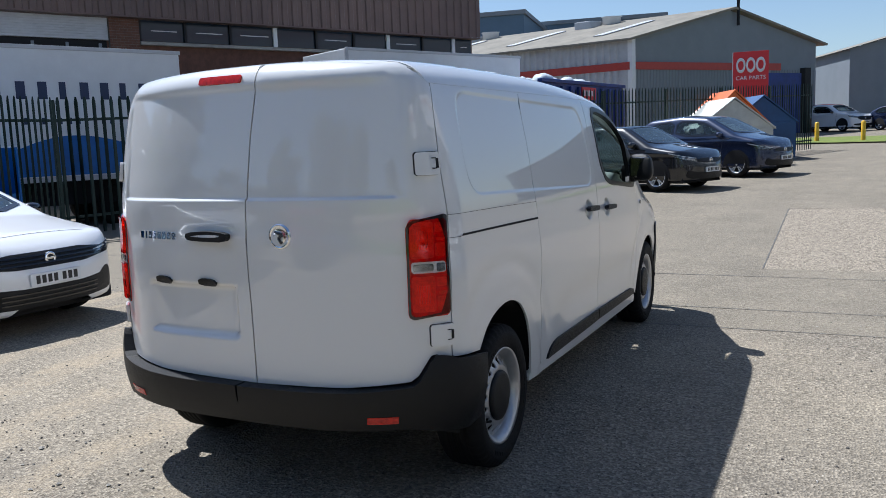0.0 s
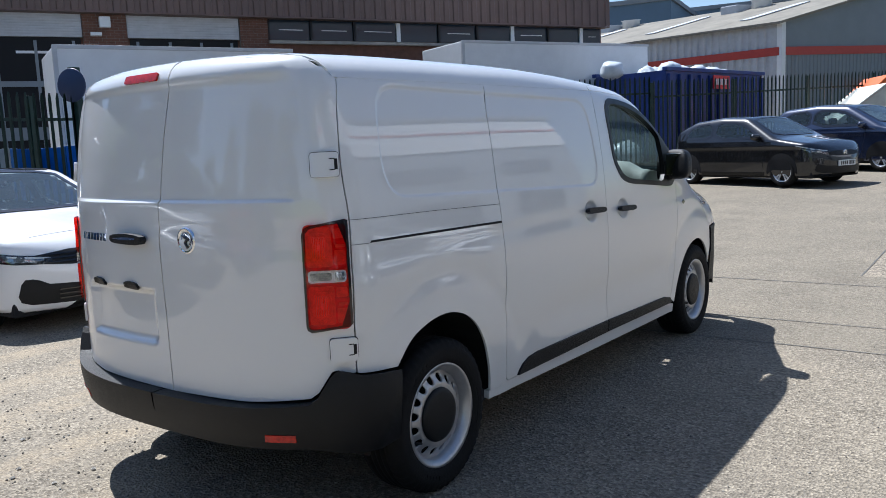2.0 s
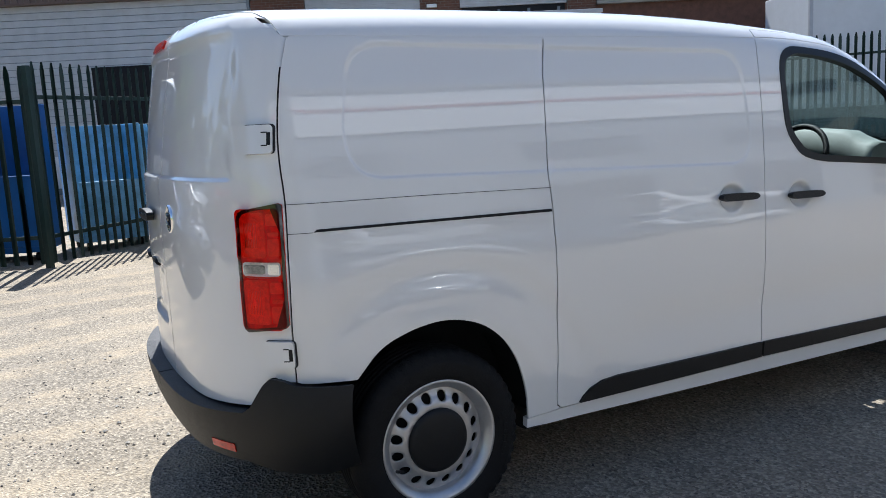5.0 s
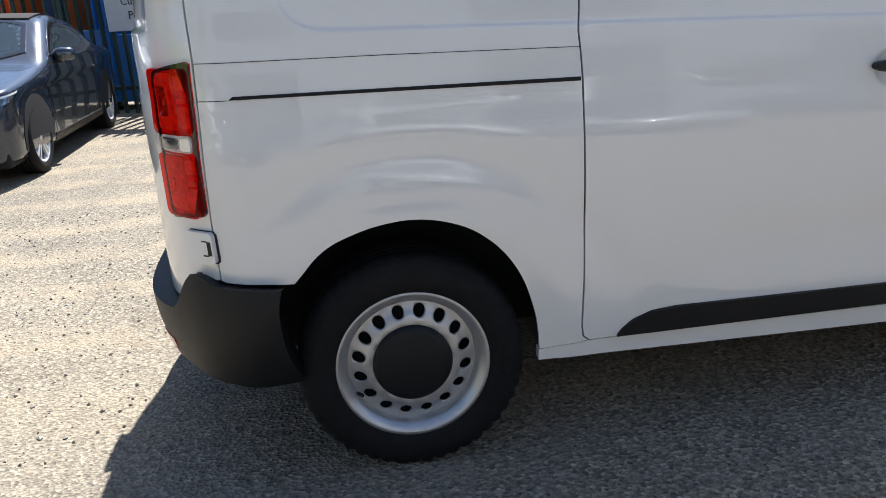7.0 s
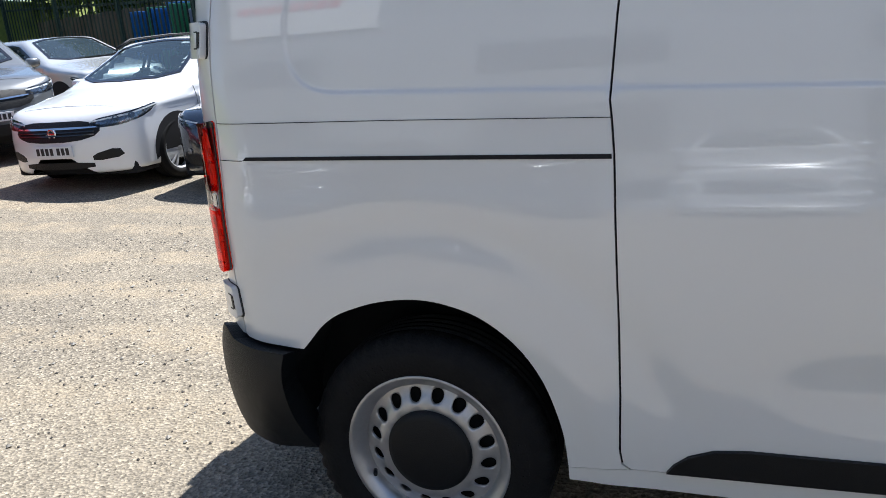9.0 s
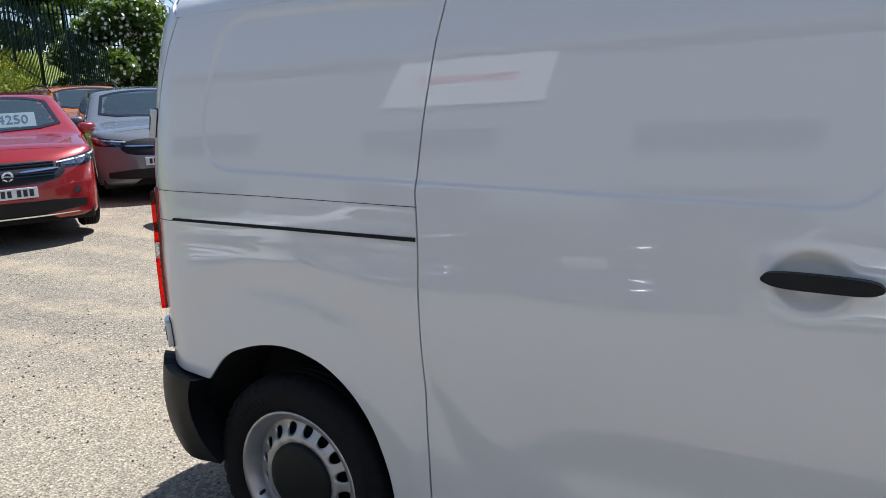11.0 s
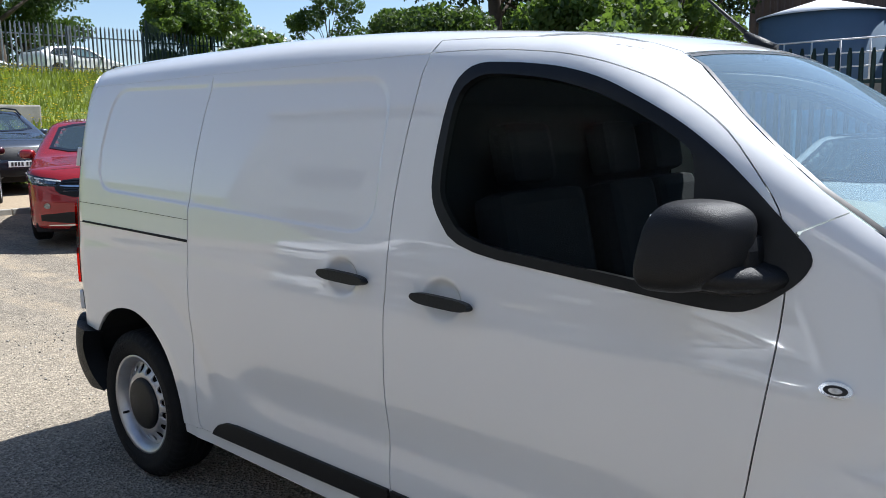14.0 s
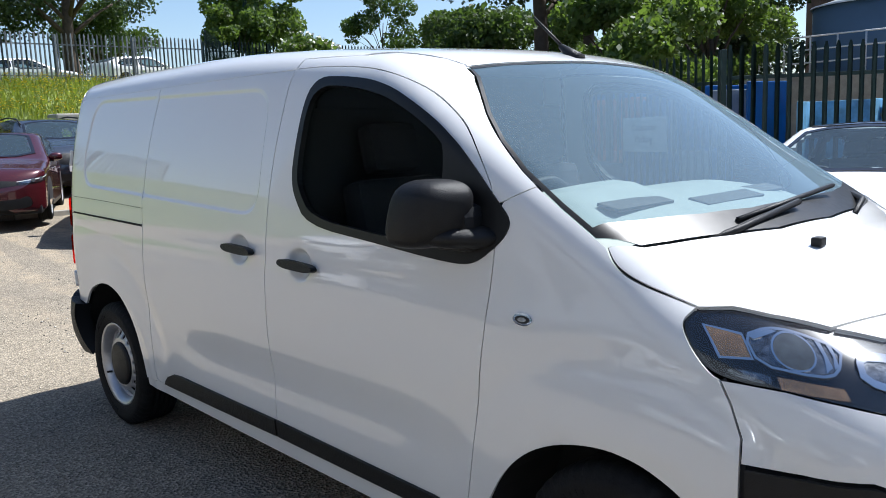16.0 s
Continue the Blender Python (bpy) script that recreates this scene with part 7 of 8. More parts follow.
car("hatchback", "silver hatchback parked close to the fence", (-9.75, -10.1), -15, HATCH, C_SILVER, HATCH_SW, HATCH_WS, None, 5, 0.5, HATCH_LAMP, GR_HATCH, LOW_HATCH)
car("sport_utility_car", "red sport utility car with price card in the windscreen", (-3.15, -7.75), -28, SUV, C_RED, SUV_SW, SUV_WS, None, 5, 0.52, SUV_LAMP, GR_SUV, LOW_SUV, price=("£14250", 0.60, 1.27, -32), bar=BAR_SUV + [[(-0.66, 0.25), (-0.66, 0.265), (0.66, 0.265), (0.66, 0.25)]], fogs=((0.66, 0.50),), slats=((0.46, 0.68), (0.46, 0.71), (0.46, 0.79), (0.46, 0.815)))
car("sport_utility_car", "orange sport utility car parked beyond the red car", (-7.7, -12.5), -18, SUV, C_ORANGE, SUV_SW, SUV_WS, None, 5, 0.52, SUV_LAMP, GR_SUV, LOW_SUV, rails=True)
car("small_suv", "slate blue crossover with black roof rails on the gravel strip", (-3.7, -14.4), -2, SUV, C_SLATE, SUV_SW, SUV_WS, None, 5, 0.52, SUV_LAMP, GR_SUV, LOW_SUV, rails=True)
car("hatchback", "dark maroon hatchback by the kerb", (-1.55, -10.5), -22, HATCH, C_MAROON, HATCH_SW, HATCH_WS, None, 5, 0.5, HATCH_LAMP, GR_HATCH, LOW_HATCH)
car("hatchback", "black hatchback on the gravel under the bank", (-1.6, -15.2), -15, HATCH, C_BLACK, HATCH_SW, HATCH_WS, None, 5, 0.5, HATCH_LAMP, GR_HATCH, LOW_HATCH)
SMALL = (4.0, 1.72, 1.49, [(-2.0, 0.95), (-1.9, 1.2), (-1.35, 1.42), (-0.6, 1.49), (0.1, 1.46), (0.95, 1.02), (1.7, 0.9), (1.92, 0.74), (2.0, 0.6)], 0.95, 2.5, 0.31)
SM_SW = [[(-1.6, 1.02), (-1.35, 1.32), (-0.75, 1.38), (-0.72, 0.98)], [(-0.66, 0.98), (-0.69, 1.38), (-0.05, 1.36), (0.35, 1.17), (0.62, 0.99)]]
SM_WS = [(0, 0.93), (0.45, 0.89), (0.66, 0.78), (0.56, 0.22), (0.4, 0.16), (0, 0.13)]
SM_LAMP = [(0.46, 1.88, 0.72), (0.70, 1.66, 0.78), (0.78, 1.36, 0.84), (0.77, 1.42, 0.74), (0.70, 1.70, 0.66), (0.46, 1.90, 0.64)]
car("hatchback", "black three-door hatchback with twin-spoke alloys", (-1.93, 16.85), -114, SMALL, C_BLACK, SM_SW, SM_WS, None, 5, 0.45, SM_LAMP, [[(-0.45, 0.6), (-0.45, 0.7), (0.45, 0.7), (0.45, 0.6)]], LOW_HATCH)
MPV = (4.08, 1.77, 1.60, [(-2.04, 1.0), (-1.95, 1.3), (-1.6, 1.54), (-0.6, 1.61), (0.2, 1.56), (1.15, 1.08), (1.75, 0.95), (1.96, 0.78), (2.04, 0.6)], 1.0, 2.61, 0.31)
MP_SW = [[(-1.6, 1.08), (-1.45, 1.42), (-0.75, 1.47), (-0.72, 1.05)], [(-0.66, 1.05), (-0.69, 1.47), (0.05, 1.45), (0.5, 1.25), (0.85, 1.05)]]
MP_WS = [(0, 1.12), (0.45, 1.08), (0.67, 0.98), (0.58, 0.34), (0.4, 0.28), (0, 0.25)]
car("hatchback", "navy tall hatchback with alloy wheels", (-0.65, 20.5), -114, MPV, C_NAVY, MP_SW, MP_WS, None, 5, 0.45, SM_LAMP, [[(-0.45, 0.6), (-0.45, 0.7), (0.45, 0.7), (0.45, 0.6)]], LOW_HATCH)


# ---- bank, gravel, kerb ----
def bank_z(x, y):
    """Height of the grass bank; it ends along the green fence."""
    t = min(max((-14.2 - y) / 12.8, 0), 1)
    edge = -9.4 - (-13.8 - y) * 0.477 if y > -25 else -70.0
    f = float(step(-2.8, 0.3, np.float64(x - edge)))
    return gz(x, -14.2) + f * 3.3 * (t * t * (3 - 2 * t) * 0.4 + t * 0.6) - (1 - f) * 0.05


M_GRASS = mat("rough_bank_grass", (0.17, 0.20, 0.035), 0.95, vary=0.5, scale=2.0, bump=0.6, bscale=25, color2=(0.09, 0.135, 0.02))
M_BLADE = leaf_mat("grass_blades", (0.17, 0.22, 0.035))
M_FLOWER = mat("yellow_flowers", (0.70, 0.52, 0.03), 0.7)
M_GRAVEL = mat("tan_gravel", (0.38, 0.30, 0.20), 0.95, vary=0.5, scale=30, bump=0.8, bscale=90)


def build_bank():
    xs, ys = np.linspace(-40, 45, 110), np.linspace(-14.2, -60, 70)
    verts = [(x, y, bank_z(x, y) + 0.12 * noise.noise((x * 0.6, y * 0.6, 0)) * min(1, (-14.2 - y) / 2)) for y in ys for x in xs]
    n = len(xs)
    faces = [(j * n + i, (j + 1) * n + i, (j + 1) * n + i + 1, j * n + i + 1) for j in range(len(ys) - 1) for i in range(n - 1)]
    tagged(new("grass_bank", mesh_of("grass_bank", verts, faces, M_GRASS, True)), "sunlit rough grass bank with yellow flowers", "grass bank", kind="structure")
    rng = np.random.default_rng(3)
    vb, fb, vf, ff = [], [], [], []
    for i in range(26000):
        x, y = rng.uniform(-14.5, 3), -14.3 - 13.5 * rng.uniform() ** 0.9
        if x < -9.2 - (-13.8 - y) * 0.477:
            continue
        z = bank_z(x, y) - 0.03
        h, a, w = rng.uniform(0.12, 0.42), rng.uniform(0, 6.28), rng.uniform(0.015, 0.04)
        dx, dy = math.cos(a) * w, math.sin(a) * w
        lx, ly = rng.normal(0, 0.12, 2)
        k = len(vb)
        vb += [(x - dx, y - dy, z), (x + dx, y + dy, z), (x + lx, y + ly, z + h)]
        fb.append((k, k + 1, k + 2))
        if i % 3 == 0 and noise.noise((x * 0.5, y * 0.5, 7)) > -0.1:
            k, r = len(vf), rng.uniform(0.02, 0.05)
            c = (x + lx, y + ly, z + h + 0.02)
            vf += [(c[0] - r, c[1], c[2]), (c[0], c[1] - r, c[2] + r * 0.5), (c[0] + r, c[1], c[2]), (c[0], c[1] + r, c[2] + r * 0.6)]
            ff.append((k, k + 1, k + 2, k + 3))
    tagged(new("grass", mesh_of("grass", vb, fb, M_BLADE)), "long uncut grass on the bank", "grass", kind="stuff")
    tagged(new("wild_flowers", mesh_of("wild_flowers", vf, ff, M_FLOWER)), "yellow wild flowers in the grass", "flowers", kind="stuff")


build_bank()
tagged(new("gravel_strip", mesh_of("gravel_strip", [(x, y, gz(x, y) + 0.02) for y in (-9.9, -11.5, -13, -14.6) for x in (-12, 20)], [(2 * j + 1, 2 * j, 2 * j + 2, 2 * j + 3) for j in range(3)], M_GRAVEL)), "tan gravel strip under the bank", "gravel", kind="structure")
for i in range(18):
    x = -8.0 + i * 0.92
    k = part("kerb_stone", boxm((x, -9.98, gz(x, -9.9) - 0.1), (x + 0.905, -9.84, gz(x, -9.9) + 0.09), 0.012), M_CONC)
    tagged(k, "weathered concrete kerb stone", "kerb", "kerb stones")
k = part("concrete_block", boxm((-7.0, -20.2, 1.5), (-5.6, -19.4, 2.42), 0.05), M_CONC)
tagged(k, "old concrete block set in the grass bank", "block")

palisade((14.0, -29.5, bank_z(0, -28.0)), (-13.9, -26.2, bank_z(0, -26.0)), 1.95, M_GALV, "galvanised steel palisade fence along the top of the bank", top=True)
palisade((-13.9, -26.2, bank_z(0, -26.0)), (-30.0, -22.5, bank_z(0, -25.0)), 1.9, M_FENCE, "dark steel palisade fence along the top of the bank", top=True)
palisade((-13.8, -25.8, bank_z(0, -25.6)), (-10.2, -14.8, 0.55), 2.4, M_FENCE, "green steel palisade fence stepping down the bank", top=True)


# ---- trees ----
M_BLOSSOM = mat("white_blossom", (0.72, 0.72, 0.62), 0.8, vary=0.15)
M_BARK = mat("bark", (0.07, 0.05, 0.035), 0.95, vary=0.4, scale=8, bump=0.6, bscale=30)
LEAVES = [leaf_mat("leaves_mid", (0.052, 0.094, 0.022), 0.4), leaf_mat("leaves_dark", (0.034, 0.063, 0.019), 0.33), leaf_mat("leaves_light", (0.08, 0.135, 0.03), 0.45)]


def tree(at, z0, height, spread, seed, leaf, trunk=0.3, crown_from=0.3, n=9000, name="tree", label="leafy green tree with a broad uneven crown", size=0.16, blossom=0):
    rng = np.random.default_rng(seed)
    n, size = int(n * 2.2), size * 0.64
    t = thing(name, label, name.split("_")[-1], pose(at[0], at[1], z0))
    bm = bmesh.new()
    h0 = height * crown_from
    tube_bm(bm, [(0, 0, -0.2), (0.05, 0.03, h0 * 0.6), (0.1, -0.05, h0 * 1.3), (0.0, 0.1, height * 0.72)], trunk, 9, [1.25, 0.95, 0.75, 0.2])
    clumps = []
    for k in range(int(14 + spread * 3)):
        a, u = rng.uniform(0, 6.28), rng.uniform(0.15, 1.0)
        hz = h0 * 0.95 + (height - h0) * u
        rad = spread * math.sqrt(max(0.05, 1 - ((u - 0.42) / 0.62) ** 2)) * rng.uniform(0.35, 1.0)
        c = Vector((math.cos(a) * rad, math.sin(a) * rad, hz))
        clumps.append((c, spread * rng.uniform(0.22, 0.42)))
        if k % 2 == 0:
            s = Vector((0, 0, h0 * 0.8 + (hz - h0) * 0.4))
            tube_bm(bm, [s, s.lerp(c, 0.5) + Vector((0, 0, 0.2)), c], trunk * 0.32, 6, [1, 0.6, 0.2])
    part("trunk", bm, M_BARK, t)
    w = np.array([r**2 for _, r in clumps])
    pick = rng.choice(len(clumps), n, p=w / w.sum())
    dirs = rng.normal(size=(n, 3))
    dirs /= np.linalg.norm(dirs, axis=1, keepdims=True)
    rr = rng.uniform(0.35, 1.08, n) ** 0.6
    cen = np.array([clumps[i][0] for i in pick]) + dirs * (rr * np.array([clumps[i][1] for i in pick]))[:, None] * (1, 1, 0.8)
    a = rng.normal(size=(n, 3)) + dirs * 0.5
    a /= np.linalg.norm(a, axis=1, keepdims=True)
    b = np.cross(a, rng.normal(size=(n, 3)))
    b /= np.linalg.norm(b, axis=1, keepdims=True)
    s = (size * rng.uniform(0.5, 1.3, n))[:, None]
    vs = np.stack([cen - a * s, cen + b * s * 0.6, cen + a * s, cen - b * s * 0.6], 1).reshape(-1, 3)
    me = mesh_of("crown", vs, np.arange(4 * n).reshape(n, 4), leaf)
    part("crown", me, None, t)
    if blossom:
        k = np.argsort(-rr)[:blossom]
        q = cen[k] + dirs[k] * 0.06
        bs = 0.055
        vs = np.stack([q - a[k] * bs, q + b[k] * bs, q + a[k] * bs, q - b[k] * bs], 1).reshape(-1, 3)
        part("blossom", mesh_of("blossom", vs, np.arange(4 * len(k)).reshape(-1, 4), M_BLOSSOM), None, t, "white blossom")


tree((-13.6, -40), 3.8, 12.5, 5.0, 5, LEAVES[1], 0.4, 0.2, 10000, size=0.19)
tree((-9.0, -44), 3.8, 13, 5.0, 6, LEAVES[1], 0.4, 0.2, 10000, size=0.19)
tree((-17.0, -45), 3.8, 8.0, 3.0, 17, LEAVES[0], 0.35, 0.2, 5000, size=0.18)
tree((0, -46), 3.8, 13, 5.5, 7, LEAVES[0], 0.4, 0.2, 12000, size=0.22)
tree((-19.3, -31.5), 3.6, 7.8, 2.7, 8, LEAVES[2], 0.16, 0.2, 8000, size=0.17)
tree((-16.6, -28.0), 3.5, 3.6, 1.6, 18, LEAVES[2], 0.08, 0.1, 4500, name="bush", label="bright green bush by the fence corner")
tree((-25.6, -28.8), 3.2, 5.6, 1.9, 4, LEAVES[0], 0.08, 0.25, 2600, size=0.15, label="slender young tree with thin open crown")
tree((-26.5, -23.5), 2.6, 4.3, 2.6, 9, LEAVES[0], 0.1, 0.05, 8000, name="bush", label="dense green hedge bush behind the fence")
tree((-29.5, -21.0), 2.4, 4.6, 3.0, 10, LEAVES[0], 0.1, 0.05, 8000, name="bush", label="dense green hedge bush behind the fence")
tree((-22.1, -15.1), 0.9, 11.5, 4.0, 1, LEAVES[1], 0.30, 0.46, 10000, size=0.15, label="large tree with forked trunks and dark hanging crown")
tree((-23.6, -14.0), 0.9, 11.0, 3.4, 21, LEAVES[1], 0.24, 0.48, 6500, size=0.15, label="large tree with forked trunks and dark hanging crown")
tree((-24.3, -9.35), 0.8, 6.0, 2.2, 2, LEAVES[2], 0.22, 0.15, 8000, size=0.14)
tree((-27.8, -15.2), 0.9, 4.6, 2.2, 3, LEAVES[2], 0.12, 0.1, 6000, size=0.15)
tree((-33, -13), 0.9, 9.5, 3.8, 14, LEAVES[1], 0.3, 0.2, 9000, size=0.2)
tree((-13.5, -18.5), 0.6, 3.6, 2.4, 11, LEAVES[2], 0.12, 0.05, 8000, name="bush", label="bush covered in white blossom behind the fence", blossom=2600)
tree((-17, -13), 0.6, 4.2, 2.3, 12, LEAVES[0], 0.2, 0.12, 7000, size=0.14)
tree((-18, -8.5), 0.5, 4.6, 2.6, 13, LEAVES[2], 0.15, 0.08, 8000, size=0.17)


# ---- things behind and along the fences ----
def lidded_skip(at, yaw, w, d, h, ridge, body, lid, label):
    s = thing("lidded_skip", label, "skip", pose(at[0], at[1], gz(*at), 0, 0, yaw))
    part("body", boxm((-w / 2, 0, 0.08), (w / 2, d, h), 0.02), body, s)
    for y, order in ((0.0, (0, 1, 2)), (d, (1, 0, 2))):
        part("gable", mesh_of("gable", [(-w / 2, y, h), (w / 2, y, h), (0, y, ridge)], [order], body), None, s)
    for sd in (-1, 1):
        vs = [(sd * (w / 2 + 0.06), -0.05, h - 0.05), (0, -0.05, ridge + 0.03), (0, d + 0.05, ridge + 0.03), (sd * (w / 2 + 0.06), d + 0.05, h - 0.05)]
        vs += [(x, y, z + 0.05) for x, y, z in vs]
        fs = [(0, 1, 2, 3), (4, 5, 6, 7), (0, 1, 5, 4), (1, 2, 6, 5), (2, 3, 7, 6), (3, 0, 4, 7)]
        part("lid", mesh_of("lid", vs, fs, lid), None, s)
    for x in (-w / 2 + 0.12, w / 2 - 0.2):
        part("foot", boxm((x, 0.05, -0.02), (x + 0.1, d - 0.05, 0.08)), M_DARK, s)
    part("latch", boxm((-0.05, -0.05, h * 0.55), (0.08, -0.002, h * 0.8), 0.01), M_BLACK, s)


M_SKIPBLUE = mat("faded_blue_paint", (0.02, 0.085, 0.22), 0.55, vary=0.3, scale=2)
M_CREAM = mat("cream_skip_paint", (0.62, 0.62, 0.55), 0.55, vary=0.25, scale=2)
lidded_skip((-0.4, 23.2), 25, 2.3, 2.6, 1.15, 2.0, M_CREAM, M_CREAM, "cream steel skip with a peaked lid")
lidded_skip((-0.55, 24.6), 25, 2.2, 2.2, 1.2, 2.25, M_ORANGE, M_ORANGE, "orange steel skip with a peaked lid")
lidded_skip((0.2, 25.9), 25, 2.1, 2.6, 1.25, 2.05, M_SKIPBLUE, M_SKIPBLUE, "blue steel skip with a peaked lid")

for x, y in ((1.55, 38.0), (3.4, 37.4), (5.3, 36.8), (7.2, 36.2)):
    bm = lathe([(0.001, 0.92), (0.07, 0.9), (0.095, 0.84), (0.095, -0.1)], 16, "z")
    ob = part("bollard", bm, M_YELLOW)
    ob.location = (x, y, gz(x, y))
    tagged(ob, "yellow steel bollard on the verge", "bollard", "verge bollards")
tagged(new("verge", mesh_of("verge", [(x, y, gz(x, y) + 0.06) for x, y in ((-2, 37.0), (14, 33.5), (14, 40), (-2, 43))], [(0, 1, 2, 3)], M_GRASS)), "mown grass verge beyond the yard", "grass", kind="structure")
car("small_van", "red and white car-derived van by the verge", (2.2, 52.0), -130, SUV, C_WHITE, SUV_SW[1:], SUV_WS, None, 5, 0.5, SUV_LAMP, GR_SUV, LOW_SUV, roof_mat=(M_TEXTRED, [(-0.6, -1.8), (0.6, -1.8), (0.6, 0.1), (-0.6, 0.1)], "red roof panel"))
car("hatchback", "blue hatchback parked by the verge", (6.2, 51.0), -130, HATCH, C_NAVY, HATCH_SW, HATCH_WS, None, 5, 0.5, HATCH_LAMP, GR_HATCH, LOW_HATCH)


def crate(at, yaw, material, label, h=2.0, w=0.92, d=0.75, lean=0.0):
    c = thing("roll_container", label, "container", pose(at[0], at[1], gz(*at), lean, 0, yaw), "roll containers")
    part("back", boxm((-w / 2, 0, 0.2), (w / 2, 0.03, h), 0.01), material, c)
    for sd in (-1, 1):
        part("side", boxm((sd * w / 2 - 0.02, 0.03, 0.2), (sd * w / 2 + 0.02, d, h), 0.01), material, c)
    part("base", boxm((-w / 2, 0, 0.12), (w / 2, d, 0.2), 0.01), material, c)
    part("front_panel", boxm((-w / 2 + 0.03, d - 0.03, 0.2), (w / 2 - 0.03, d, h * 0.55), 0.01), material, c)
    for k in range(3):
        part("rib", boxm((-w / 2, -0.02, 0.5 + k * 0.5), (w / 2, -0.002, 0.56 + k * 0.5), 0.006), material, c)
    for x in (-w / 2 + 0.1, w / 2 - 0.1):
        for y in (0.1, d - 0.1):
            bm = lathe([(0.02, -0.02), (0.06, -0.02), (0.06, 0.02), (0.02, 0.02)], 12)
            bmesh.ops.transform(bm, verts=bm.verts, matrix=pose(x, y, 0.06))
            part("caster", bm, M_BLACK, c)


M_PALEBLUE = mat("pale_blue_sacking", (0.22, 0.50, 0.74), 0.4, vary=0.45, scale=5)
M_CLEARP = mat("milky_plastic", (0.42, 0.45, 0.46), 0.35, vary=0.3, scale=4)
cols = {"blue": M_BLUEPLASTIC, "orange": M_ORANGE, "green": M_GREENP, "red": M_TEXTRED, "milky": M_CLEARP, "pale blue": M_PALEBLUE}
row = ["blue", "green", "blue", "milky", "blue", "green", "blue", "blue", "blue", "orange", "orange", "blue", "blue", "milky", "blue"]
for i, cname in enumerate(row):
    u = i / 14
    x, y = -12.2 + 3.5 * u - 0.5, -9.6 + 9.3 * u
    crate((x, y), 68 + (i * 37 % 9) - 4 + 180, cols[cname], cname + " plastic roll container behind the fence", 1.9 + 0.15 * ((i * 7) % 3) / 2)
for i, (x, y, cname) in enumerate(((-10.2, 1.6, "pale blue"), (-10.6, 2.7, "pale blue"), (-10.9, 3.9, "milky"), (-11.2, 5.0, "blue"), (-9.6, 0.7, "pale blue"), (-11.0, 6.2, "blue"))):
    crate((x, y), 280, cols[cname], cname + " plastic roll container stacked with linen", 1.75)
for i in range(7):
    bag((-12.3 + 0.3 * (i % 3), 2.0 + 0.75 * i, 0.0), 0.62, 90 + i)

# parking sign on the fence
sg = thing("parking_sign", "grey customer parking sign fixed to the fence", "sign", pose(-7.93 + 0.13, -1.72 + 0.33, -0.1, 0, 0, 68.4))
part("board", boxm((-0.52, -0.055, 1.22), (0.52, -0.035, 1.72), 0.004), mat("grey_sign_face", (0.42, 0.44, 0.46), 0.5, vary=0.1), sg)
for body, z in (("Customer", 1.57), ("Parking", 1.40)):
    me = text_mesh(body, 0.14, 0.002)
    me.transform(pose(0, -0.058, z, 90))
    me.materials.append(M_TEXTBLK)
    part("lettering", me, None, sg)
# close-boarded wooden fence behind the palisade
M_WOOD = mat("weathered_fence_board", (0.15, 0.12, 0.085), 0.9, vary=0.4, scale=3, bump=0.3, bscale=50)
wf = thing("board_fence", "weathered close-boarded timber fence behind the palisade", "fence", pose(-14.6, -15.4, 0.55, 0, 0, 68.4))
for i in range(60):
    ob = part("board", boxm((i * 0.145, 0.25, 0), (i * 0.145 + 0.14, 0.27, 1.75 + 0.02 * math.sin(i * 5.3)), 0.003), M_WOOD, wf)
for z in (0.4, 1.4):
    part("rail", boxm((0, 0.272, z), (8.7, 0.33, z + 0.09)), M_WOOD, wf)
ob = part("blue_board", boxm((-0.4, -0.02, 0), (0.4, 0.0, 0.3), 0.004), M_BLUEPLASTIC)
ob.matrix_world = pose(-10.95, -8.67, 2.35, 0, 0, 68.4)
tagged(ob, "blue notice board on the fence", "sign")
# gate post with a round sign
gp = thing("gate_post", "dark steel gate post with a round disc sign", "post", pose(-10.05, 5.6, 0, 0, 0, 20))
part("post", boxm((-0.07, -0.07, -0.1), (0.07, 0.07, 3.05), 0.01), M_FENCE, gp)
bm = lathe([(0.001, 0.02), (0.27, 0.02), (0.28, 0.01), (0.28, 0.0), (0.001, 0.0)], 32)
bmesh.ops.transform(bm, verts=bm.verts, matrix=pose(0.0, -0.08, 2.75, 0, 0, -90))
part("disc", bm, M_TEXTBLUE, gp)
# street lamp on the bank, cars beyond the top fence
lp = thing("street_lamp", "tall street lamp with flat panel head", "street lamp", pose(-18.3, -30.2, 3.6))
bm = bmesh.new()
tube_bm(bm, [(0, 0, -0.2), (0, 0, 5.0)], 0.09, 10)
part("column", bm, M_FENCE, lp)
part("head", boxm((-0.45, -0.1, 4.7), (0.45, 0.05, 5.6), 0.02), M_GREYCLAD, lp)
for x, y, yw in ((-9.3, -33.5, 80), (-4.0, -34.5, 80), (-13.4, -31.2, 100)):
    car("hatchback", "white car parked beyond the top fence", (x, y), yw, HATCH, C_WHITE, HATCH_SW, HATCH_WS, HATCH_RS, 5, 0.5, HATCH_LAMP, GR_HATCH, LOW_HATCH, z=bank_z(x, y))
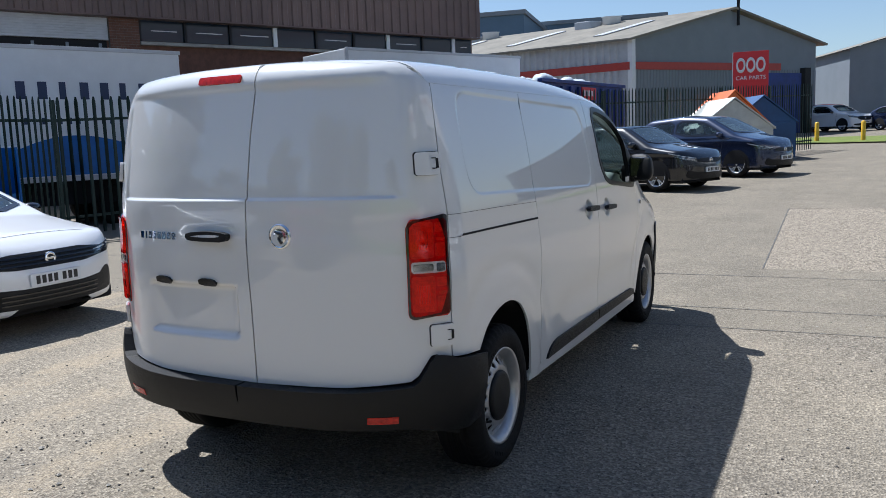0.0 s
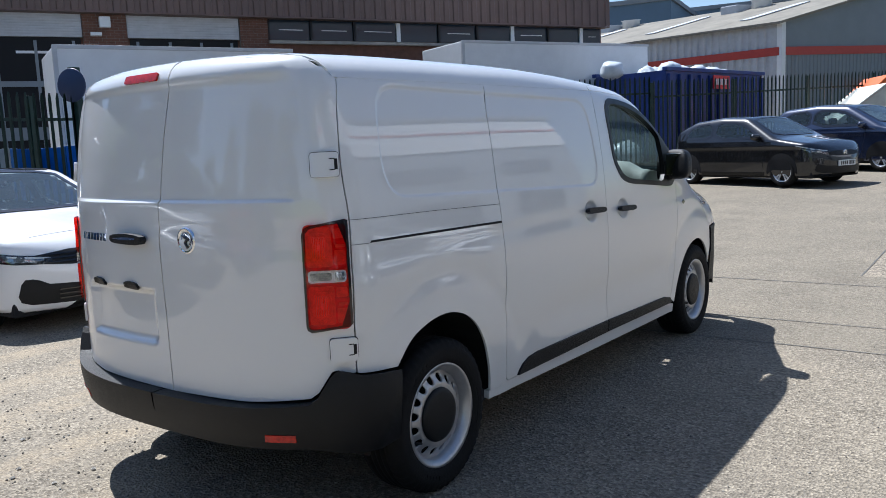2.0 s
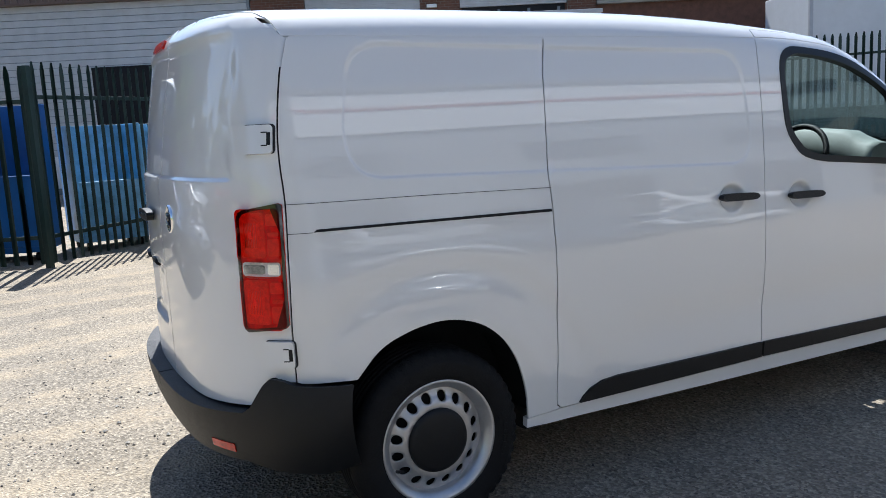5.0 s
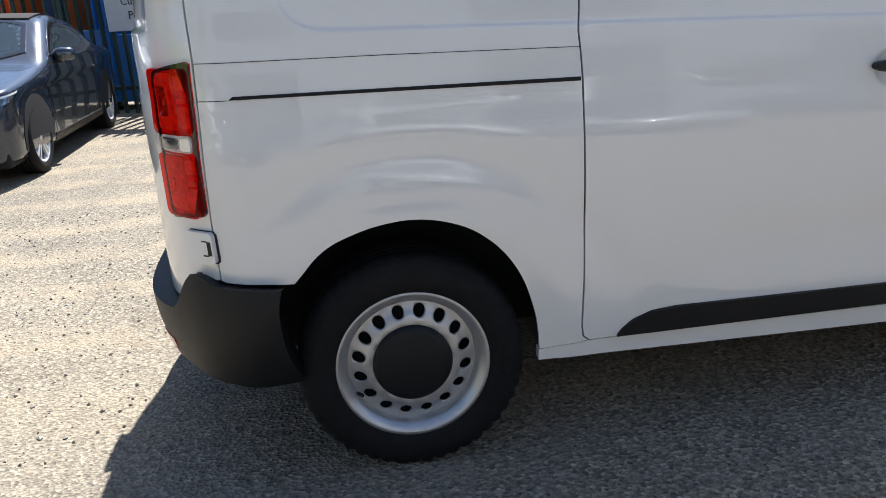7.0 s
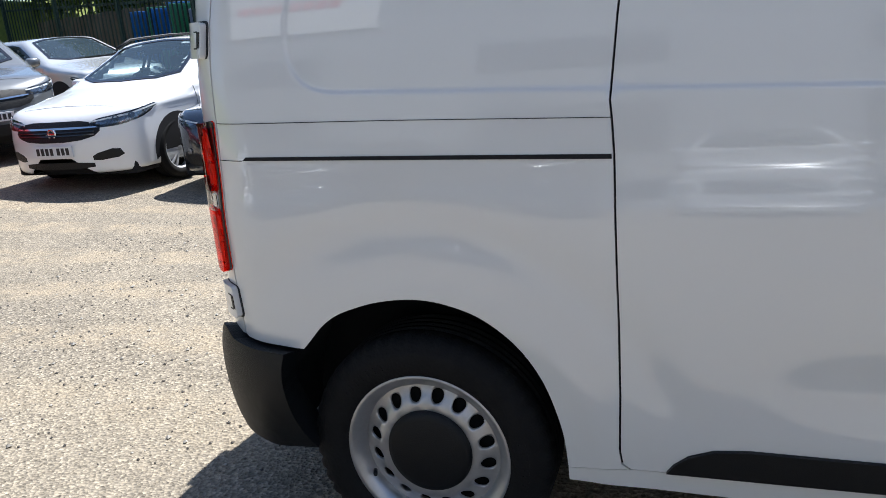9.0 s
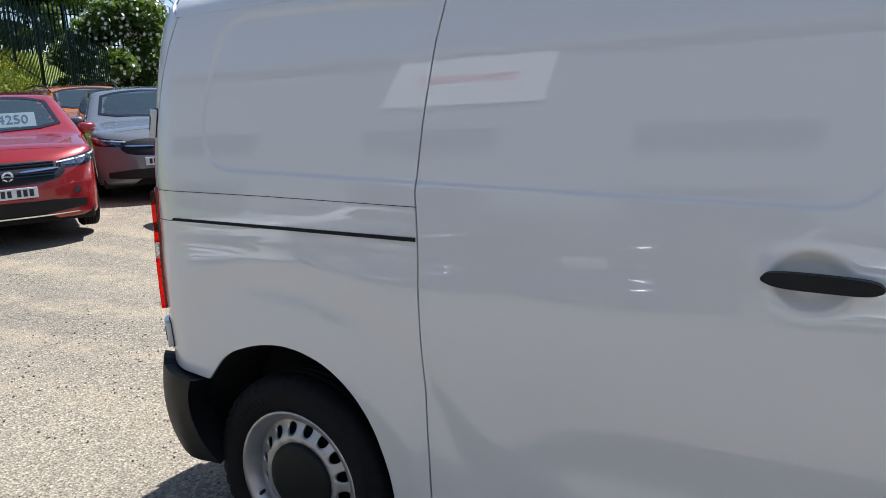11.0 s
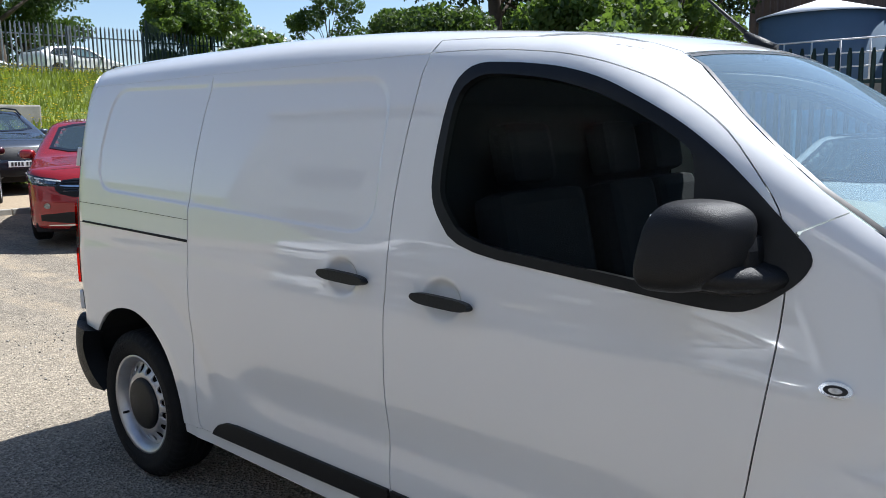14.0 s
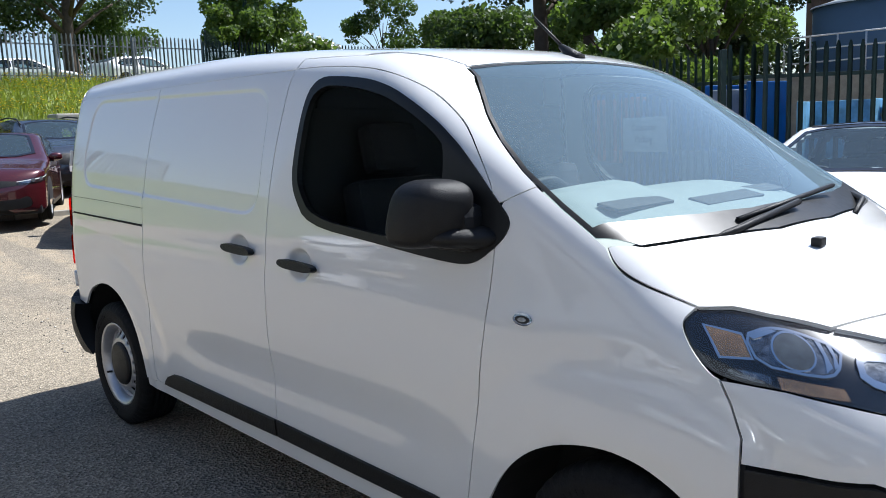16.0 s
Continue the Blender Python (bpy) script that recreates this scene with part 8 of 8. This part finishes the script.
# tank and brown plant building
tk = thing("storage_tank", "dark steel storage tank with pale conical roof and railings", "tank", pose(-33.4, -6.9, 0.5))
part("shell", lathe([(2.5, 0.0), (2.5, 5.3), (2.45, 5.32)], 48, "z"), M_BLUECLAD, tk)
part("cone", lathe([(2.6, 5.3), (2.6, 5.36), (1.2, 5.75), (0.15, 6.05), (0.001, 6.06)], 48, "z"), M_WHITE, tk)
bm = bmesh.new()
for z in (3.1, 3.6, 4.1):
    tube_bm(bm, [(2.9, -3.6, z), (3.1, 0, z), (2.9, 3.6, z)], 0.035, 6)
for k in range(8):
    y = -3.6 + k * 1.03
    tube_bm(bm, [(2.95, y, 2.6), (2.95, y, 4.12)], 0.035, 6)
part("railing", bm, M_WHITE, tk)
part("walkway", boxm((2.3, -4.2, 0.0), (3.4, 4.2, 2.6), 0.03), M_CONC, tk)
pb = thing("plant_building", "brown clad plant building behind the tank", "building", pose(-38.5, -12.0, 0.5, 0, 0, 75))
part("wall", boxm((0, 0, 0), (26, 12, 9.5)), M_BROWN, pb)
corrugated("cladding", 26, 9.4, 0.4, 0.05, M_BROWN, pb, pose(0, -0.01, 0.05))


# ---- the side of the yard that the flank mirrors ----
def opposite_unit():
    b = thing("trade_unit", "grey clad trade unit with white fascia and red lettering bars", "building", pose(17.0, -24.0, 0.0, 0, 0, 90))
    part("wall", boxm((0, -12, 0), (58, 0, 10.75)), M_GREYCLAD, b)
    part("fascia", boxm((12.3, 0.004, 7.8), (17.4, 0.16, 10.7)), M_WHITE, b)
    part("fascia", boxm((27, 0.004, 7.8), (58.1, 0.16, 10.7)), M_WHITE, b)
    part("red_band", boxm((27, 0.165, 9.4), (58, 0.20, 9.6)), M_REDBAND, b)
    bm = bmesh.new()
    for k in range(9):
        box_bm(bm, (13.2 + k * 0.36, 0.165, 9.1), (13.46 + k * 0.36, 0.185, 9.55))
    part("lettering_bars", bm, M_TEXTRED, b)
    for x in (4, 12, 20, 28, 36, 44, 51):
        part("window", boxm((x, 0.004, 0.9), (x + 4.2, 0.05, 3.2)), M_WINDOWD, b)
        part("upper_window", boxm((x, 0.004, 5.0), (x + 4.2, 0.05, 6.4)), M_WINDOWD, b)
    part("roof", boxm((-0.3, -12.2, 10.76), (58.3, 0.3, 11.0)), M_FIBRE, b)


opposite_unit()
first = [car("hatchback", "white hatchback in the row facing the van", (9.6, -6.5), 90, HATCH, C_WHITE, HATCH_SW, HATCH_WS, None, 5, 0.5, HATCH_LAMP, GR_HATCH, LOW_HATCH),
         car("sport_utility_car", "dark grey sport utility car in the row facing the van", (9.6, -3.6), 90, SUV, C_GREY, SUV_SW, SUV_WS, None, 5, 0.5, SUV_LAMP, GR_SUV, LOW_SUV),
         car("hatchback", "silver hatchback in the row facing the van", (9.6, 4.6), 90, HATCH, C_SILVER, HATCH_SW, HATCH_WS, None, 5, 0.5, HATCH_LAMP, GR_HATCH, LOW_HATCH)]
for y, k in ((-0.9, 1), (1.9, 2), (7.4, 1), (10.2, 0)):
    copy_thing(first[k], pose(9.6, y, gz(9.6, y), 0, 0, 90))
